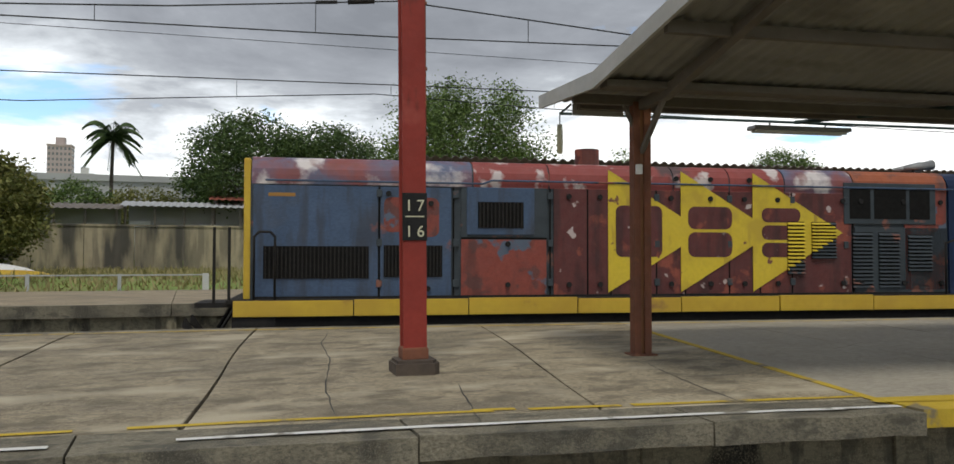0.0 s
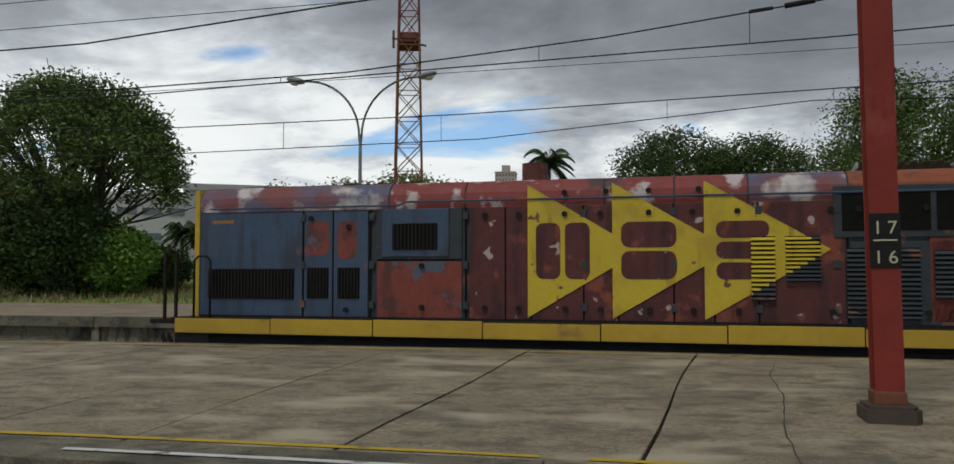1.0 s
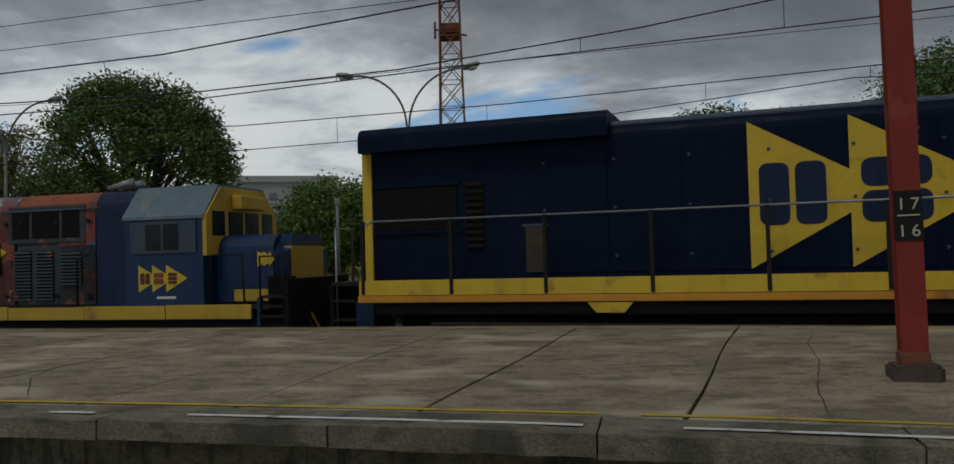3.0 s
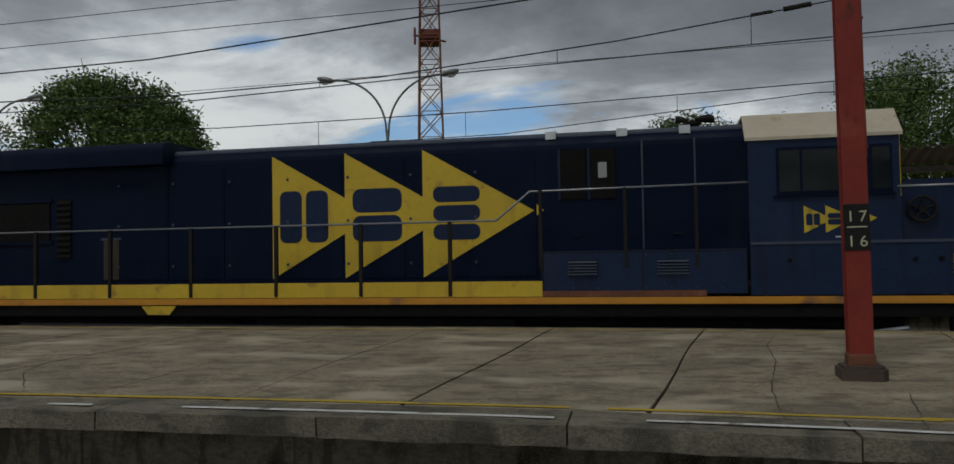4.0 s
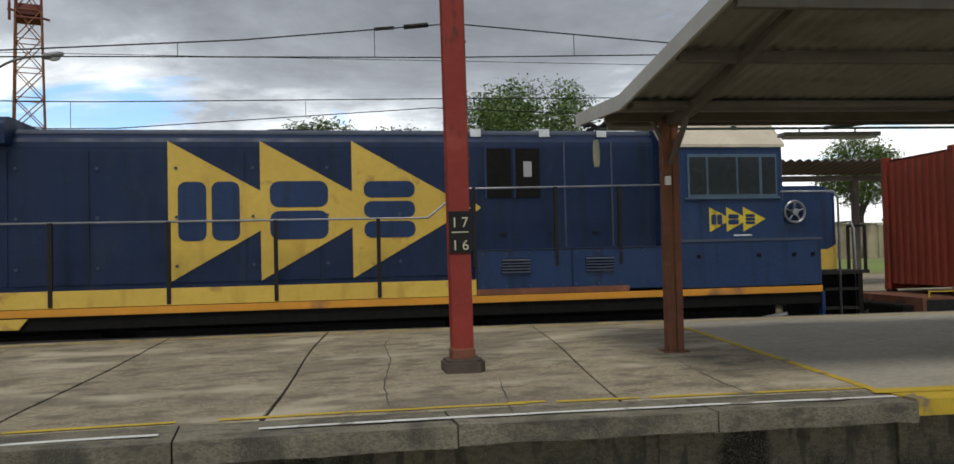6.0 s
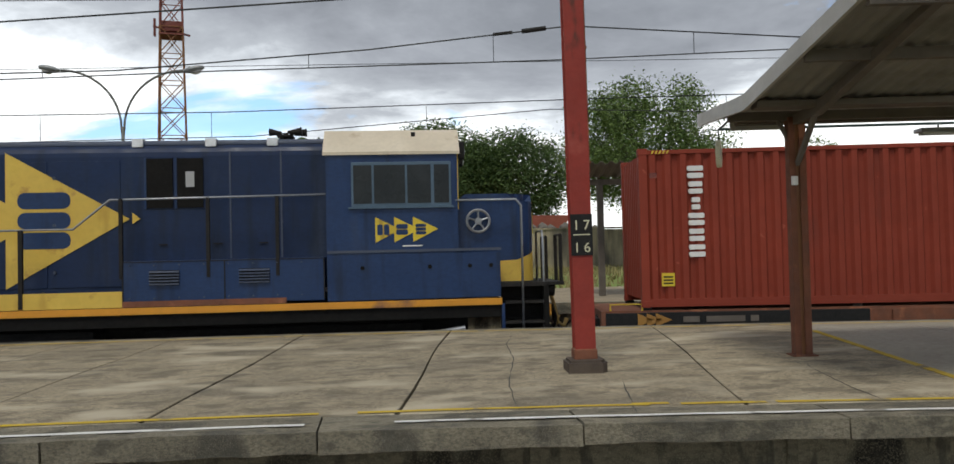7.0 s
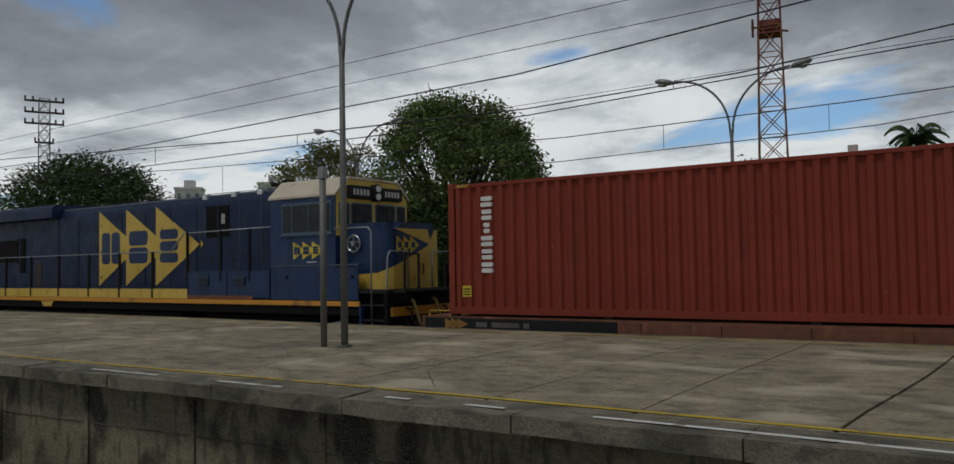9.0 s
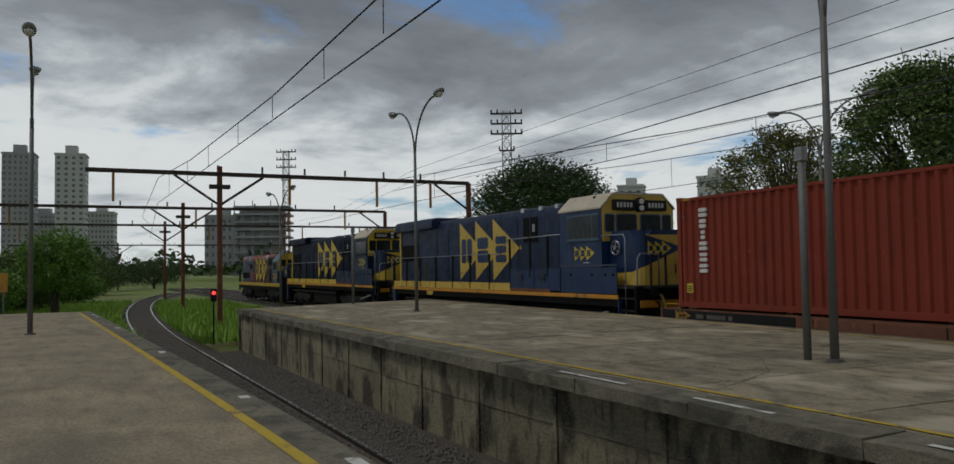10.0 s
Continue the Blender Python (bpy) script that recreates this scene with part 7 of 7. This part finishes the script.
    for x in (-0.30, -0.06):
        box(bm, x - 0.022, x + 0.022, -1.3, -1.25, 1.5, 2.75)
    box(bm, -0.6, 0.1, -1.3, -0.2, 1.44, 1.52)
    part("end_stanchion", bm, M["soot"], root, "dark end handrail posts")
    part("step_side", bbox(0.0, 0.7, -1.38, -1.3, 0.9, 1.3), M["soot"], root)
    end_steps(root, 18.0, 18.6, M["navy"])
    coupler(root, 18.6, 1)
    coupler(root, -0.1, -1)
    # added box that blacks out the see-through space beneath the deck
    part("underfloor_gear", bbox(0.4, 17.8, -0.72, 0.72, 0.45, 1.2, bev=0.04), M["dark"], root, "plain black filler box for motors and pipework under the floor")
    part("fuel_tank", bbox(6.3, 11.2, -1.2, 1.2, 0.4, 1.15, bev=0.1), M["dark"], root, "black fuel tank")
    for o in root.children_recursive:
        if o.matrix_basis == Matrix():
            for v in o.data.vertices:
                if v.co.z > 1.2:
                    v.co.z += 0.12 + (v.co.z - 1.2) * 0.02
        else:
            o.location.z += 0.12 + (o.location.z - 1.2) * 0.02
    bogie(root, 3.3, (-1.8, 0.0, 1.8))
    bogie(root, 14.4, (-1.8, 0.0, 1.8))
    return root


def flat_wagon():
    root = thing("flat_wagon", "rusty brown container flat wagon with black side sill", "wagon")
    part("side_sill", bbox(-0.7, 4.2, -1.26, -1.1, 1.18, 1.46, bev=0.01), M["black"], root, "black painted side sill")
    part("side_sill", bbox(4.2, 13.2, -1.24, -1.1, 1.08, 1.46, bev=0.01), M["rust"], root, "rusty brown side sill")
    part("floor", bbox(-0.75, 13.3, -1.2, 1.2, 1.40, 1.5), M["rust"], root, "rusty wagon floor")
    for x in (0.1, 4.0, 8.0, 12.0):
        part("container_lock", bbox(x - 0.09, x + 0.09, -1.2, -1.04, 1.5, 1.56, bev=0.01), M["soot"], root)
        part("container_lock", bbox(x - 0.09, x + 0.09, 1.04, 1.2, 1.5, 1.56, bev=0.01), M["soot"], root)
    part("centre_beam", bbox(-0.7, 13.2, -0.35, 0.35, 0.7, 1.4), M["rust"], root)
    for k in range(6):
        part("stiffener", bbox(4.6 + k * 1.6, 4.72 + k * 1.6, -1.28, -1.22, 1.08, 1.44), M["rust"], root)
    bm = bmesh.new()
    tube(bm, [(-0.6, -1.2, 1.5), (-0.6, -1.2, 1.62), (0.0, -1.2, 1.62), (0.0, -1.2, 1.5)], 0.02, 6)
    part("step_rail", bm, M["sillyellow"], root, "yellow step rail")
    part("end_plate", bbox(-0.78, -0.7, -1.26, 1.26, 1.0, 1.5), M["rust"], root)
    for x in (0.0, 0.17, 0.34):
        part("pennant", prism(bmesh.new(), [(x - 0.1, 1.2), (x - 0.1, 1.45), (x + 0.2, 1.325)], "y", -1.275, -1.262), M["mastyel"], root, "worn yellow pennant")
    for a, c in ((0.75, 1.05), (1.18, 1.9), (2.0, 2.15)):
        part("number_bar", bbox(a, c, -1.268, -1.262, 1.27, 1.38), M["beam"], root, "plain dull bar")
    bogie(root, 1.6, (-0.9, 0.9))
    bogie(root, 10.9, (-0.9, 0.9))
    coupler(root, -0.75, -1)
    return root


def cargo_container():
    root = thing("shipping_container", "red-brown corrugated shipping container on a flat wagon", "container", "shipping containers")
    L_, W_, z0, z1 = 12.19, 1.22, 1.56, 4.55
    for y, s in ((-W_, 1), (W_, -1)):
        bm = bmesh.new()
        pitch, d = 0.29, 0.06
        x, prev = 0.16, None
        prof = []
        while x < L_ - 0.2:
            prof += [(x, d), (x + 0.05, 0.0), (x + 0.15, 0.0), (x + 0.20, d)]
            x += pitch
        prof.append((L_ - 0.16, d))
        for px, off in prof:
            v = [bm.verts.new((px, y + s * (off + 0.008), z)) for z in (z0 + 0.14, z1 - 0.1)]
            if prev:
                bm.faces.new((prev[0], v[0], v[1], prev[1]))
            prev = v
        part("side_panel", bm, M["red"], root, "corrugated red-brown side panel")
    for x in (0.03, L_ - 0.03):
        bm, prev = bmesh.new(), None
        s = 1 if x < 1 else -1
        k, y = 0, -W_ + 0.12
        while y < W_ - 0.1:
            for py, off in ((y, 0.04), (y + 0.05, 0.0), (y + 0.13, 0.0), (y + 0.18, 0.04)):
                v = [bm.verts.new((x + s * off, py, z)) for z in (z0 + 0.14, z1 - 0.1)]
                if prev:
                    bm.faces.new((prev[0], v[0], v[1], prev[1]))
                prev = v
            y += 0.24
        part("end_panel", bm, M["red"], root, "corrugated end panel")
    for x in (0.0, L_ - 0.16):
        for y in (-W_ - 0.004, W_ - 0.15):
            part("corner_post", bbox(x, x + 0.16, y, y + 0.154, z0, z1, bev=0.012), M["red"], root)
            for z in (z0 - 0.008, z1 - 0.11):
                part("corner_casting", bbox(x - 0.008, x + 0.17, y - 0.008, y + 0.162, z, z + 0.122, bev=0.015), M["red"], root)
    for y in (-W_ - 0.002, W_ - 0.06):
        part("top_rail", bbox(0.16, L_ - 0.16, y, y + 0.062, z1 - 0.1, z1 - 0.02, bev=0.008), M["red"], root)
        part("bottom_rail", bbox(0.16, L_ - 0.16, y, y + 0.062, z0, z0 + 0.15, bev=0.008), M["red"], root)
    bm, prev = bmesh.new(), None
    x = 0.1
    while x < L_ - 0.1:
        for px, off in ((x, 0.0), (x + 0.07, -0.03), (x + 0.13, -0.03), (x + 0.2, 0.0)):
            v = [bm.verts.new((min(px, L_ - 0.05), y, z1 - 0.045 + off)) for y in (-W_ + 0.03, W_ - 0.03)]
            if prev:
                bm.faces.new((prev[0], v[0], v[1], prev[1]))
            prev = v
        x += 0.26
    part("roof_panel", bm, M["red"], root, "corrugated roof panel")
    bm = bmesh.new()
    for k in range(5):
        prism(bm, [(0.24 + 0.07 * k, z1 - 0.09), (0.275 + 0.07 * k, z1 - 0.09), (0.305 + 0.07 * k, z1 - 0.03), (0.27 + 0.07 * k, z1 - 0.03)], "y", -W_ - 0.006, -W_ - 0.0025)
    part("hazard_mark", bm, M["brightyellow"], root, "yellow striped hazard mark")
    part("yellow_sticker", bbox(0.38, 0.62, -W_ - 0.012, -W_ + 0.004, 1.95, 2.2), M["brightyellow"], root, "yellow notice sticker")
    for k in range(3):
        part("notice_bar", bbox(0.41, 0.59, -W_ - 0.014, -W_ - 0.0125, 1.99 + 0.06 * k, 2.02 + 0.06 * k), M["black"], root)
    # a column of plain white blocks
    for k in range(6):
        zc = 4.10 - 0.298 * k
        w = (0.30, 0.26, 0.16, 0.30, 0.28, 0.30)[k]
        bm = prism(bmesh.new(), rounded(1.06 - w / 2, 1.06 + w / 2, zc + 0.02, zc + 0.115, 0.03), "y", -W_ - 0.01, -W_ + 0.07)
        prism(bm, rounded(1.06 - w / 2, 1.06 + w / 2, zc - 0.115, zc - 0.02, 0.03), "y", -W_ - 0.01, -W_ + 0.07)
        part("white_block", bm, M["white"], root, "plain white painted block")
    part("side_label", bbox(0.2, 0.34, -W_ + 0.0, -W_ + 0.01, 4.0, 4.1), M["maroon"], root)
    return root


CAR_C = blue_locomotive()
CAR_B = copy_thing(CAR_C, Matrix())
CAR_B["label"] = "navy blue locomotive with dark grimy sides coupled mid-train"
for _o in CAR_B.children_recursive:
    for _s in _o.material_slots:
        if _o.name.startswith("handbrake_wheel"):
            _s.link = "OBJECT"
            _s.material = M["soot"]
        elif _s.material == M["cabglass"]:
            _s.link = "OBJECT"
            _s.material = M["glass"]
        elif _s.material == M["navy"]:
            _s.link = "OBJECT"
            _s.material = M["hoodnavy"]
        elif _s.material in (M["hoodnavy"], M["winframe"]):
            _s.link = "OBJECT"
            _s.material = M["grimnavy"]
        elif _s.material == M["yellow"]:
            _s.link = "OBJECT"
            _s.material = M["lemon"]
for _o in CAR_B.children:
    if _o.name.startswith("pennant") and _o.data.vertices[0].co.x < 13.3:
        _o.location.x = -0.2
CAR_A = worn_locomotive()
WAGON = flat_wagon()
BOX_ = cargo_container()
WAGON2 = copy_thing(WAGON, Matrix())
BOX2 = copy_thing(BOX_, Matrix())

# where the container's leading corner is along the track, by the second
RUN = [(0.0, 67.05), (0.5, 62.45), (1.0, 57.95), (1.5, 53.3), (2.0, 48.95), (2.5, 44.53), (3.25, 38.05), (4.0, 31.45), (4.5, 27.25), (5.0, 22.83), (5.75, 16.25), (6.5, 9.68),
       (7.0, 5.25), (7.5, 0.9), (8.0, -3.45), (8.5, -7.62), (9.0, -11.45), (9.5, -15.55), (10.0, -19.75)]


def on_track(x0, near, far):
    """Pose of a vehicle whose local origin is at x0, carried by bogies at two distances from it."""
    a = Vector((x0 + near, 16.1 - bend(x0 + near) + swing(x0 + near), -1.2))
    c = Vector((x0 + far, 16.1 - bend(x0 + far) + swing(x0 + far), -1.2))
    d = (c - a).normalized()
    o = a - d * near
    return pose(o.x, o.y, o.z, 0, 0, math.degrees(math.atan2(d.y, d.x)))


def motions():
    for car, off, near, far in ((CAR_A, -65.8, 3.3, 14.4), (CAR_B, -45.78, 3.8, 15.8), (CAR_C, -22.65, 3.8, 15.8), (WAGON, 0.0, 1.6, 10.9), (BOX_, 0.0, 1.6, 10.9), (WAGON2, 14.4, 1.6, 10.9), (BOX2, 14.4, 1.6, 10.9)):
        walk(car, [(t, on_track(k + off, near, far)) for t, k in RUN])


motions()
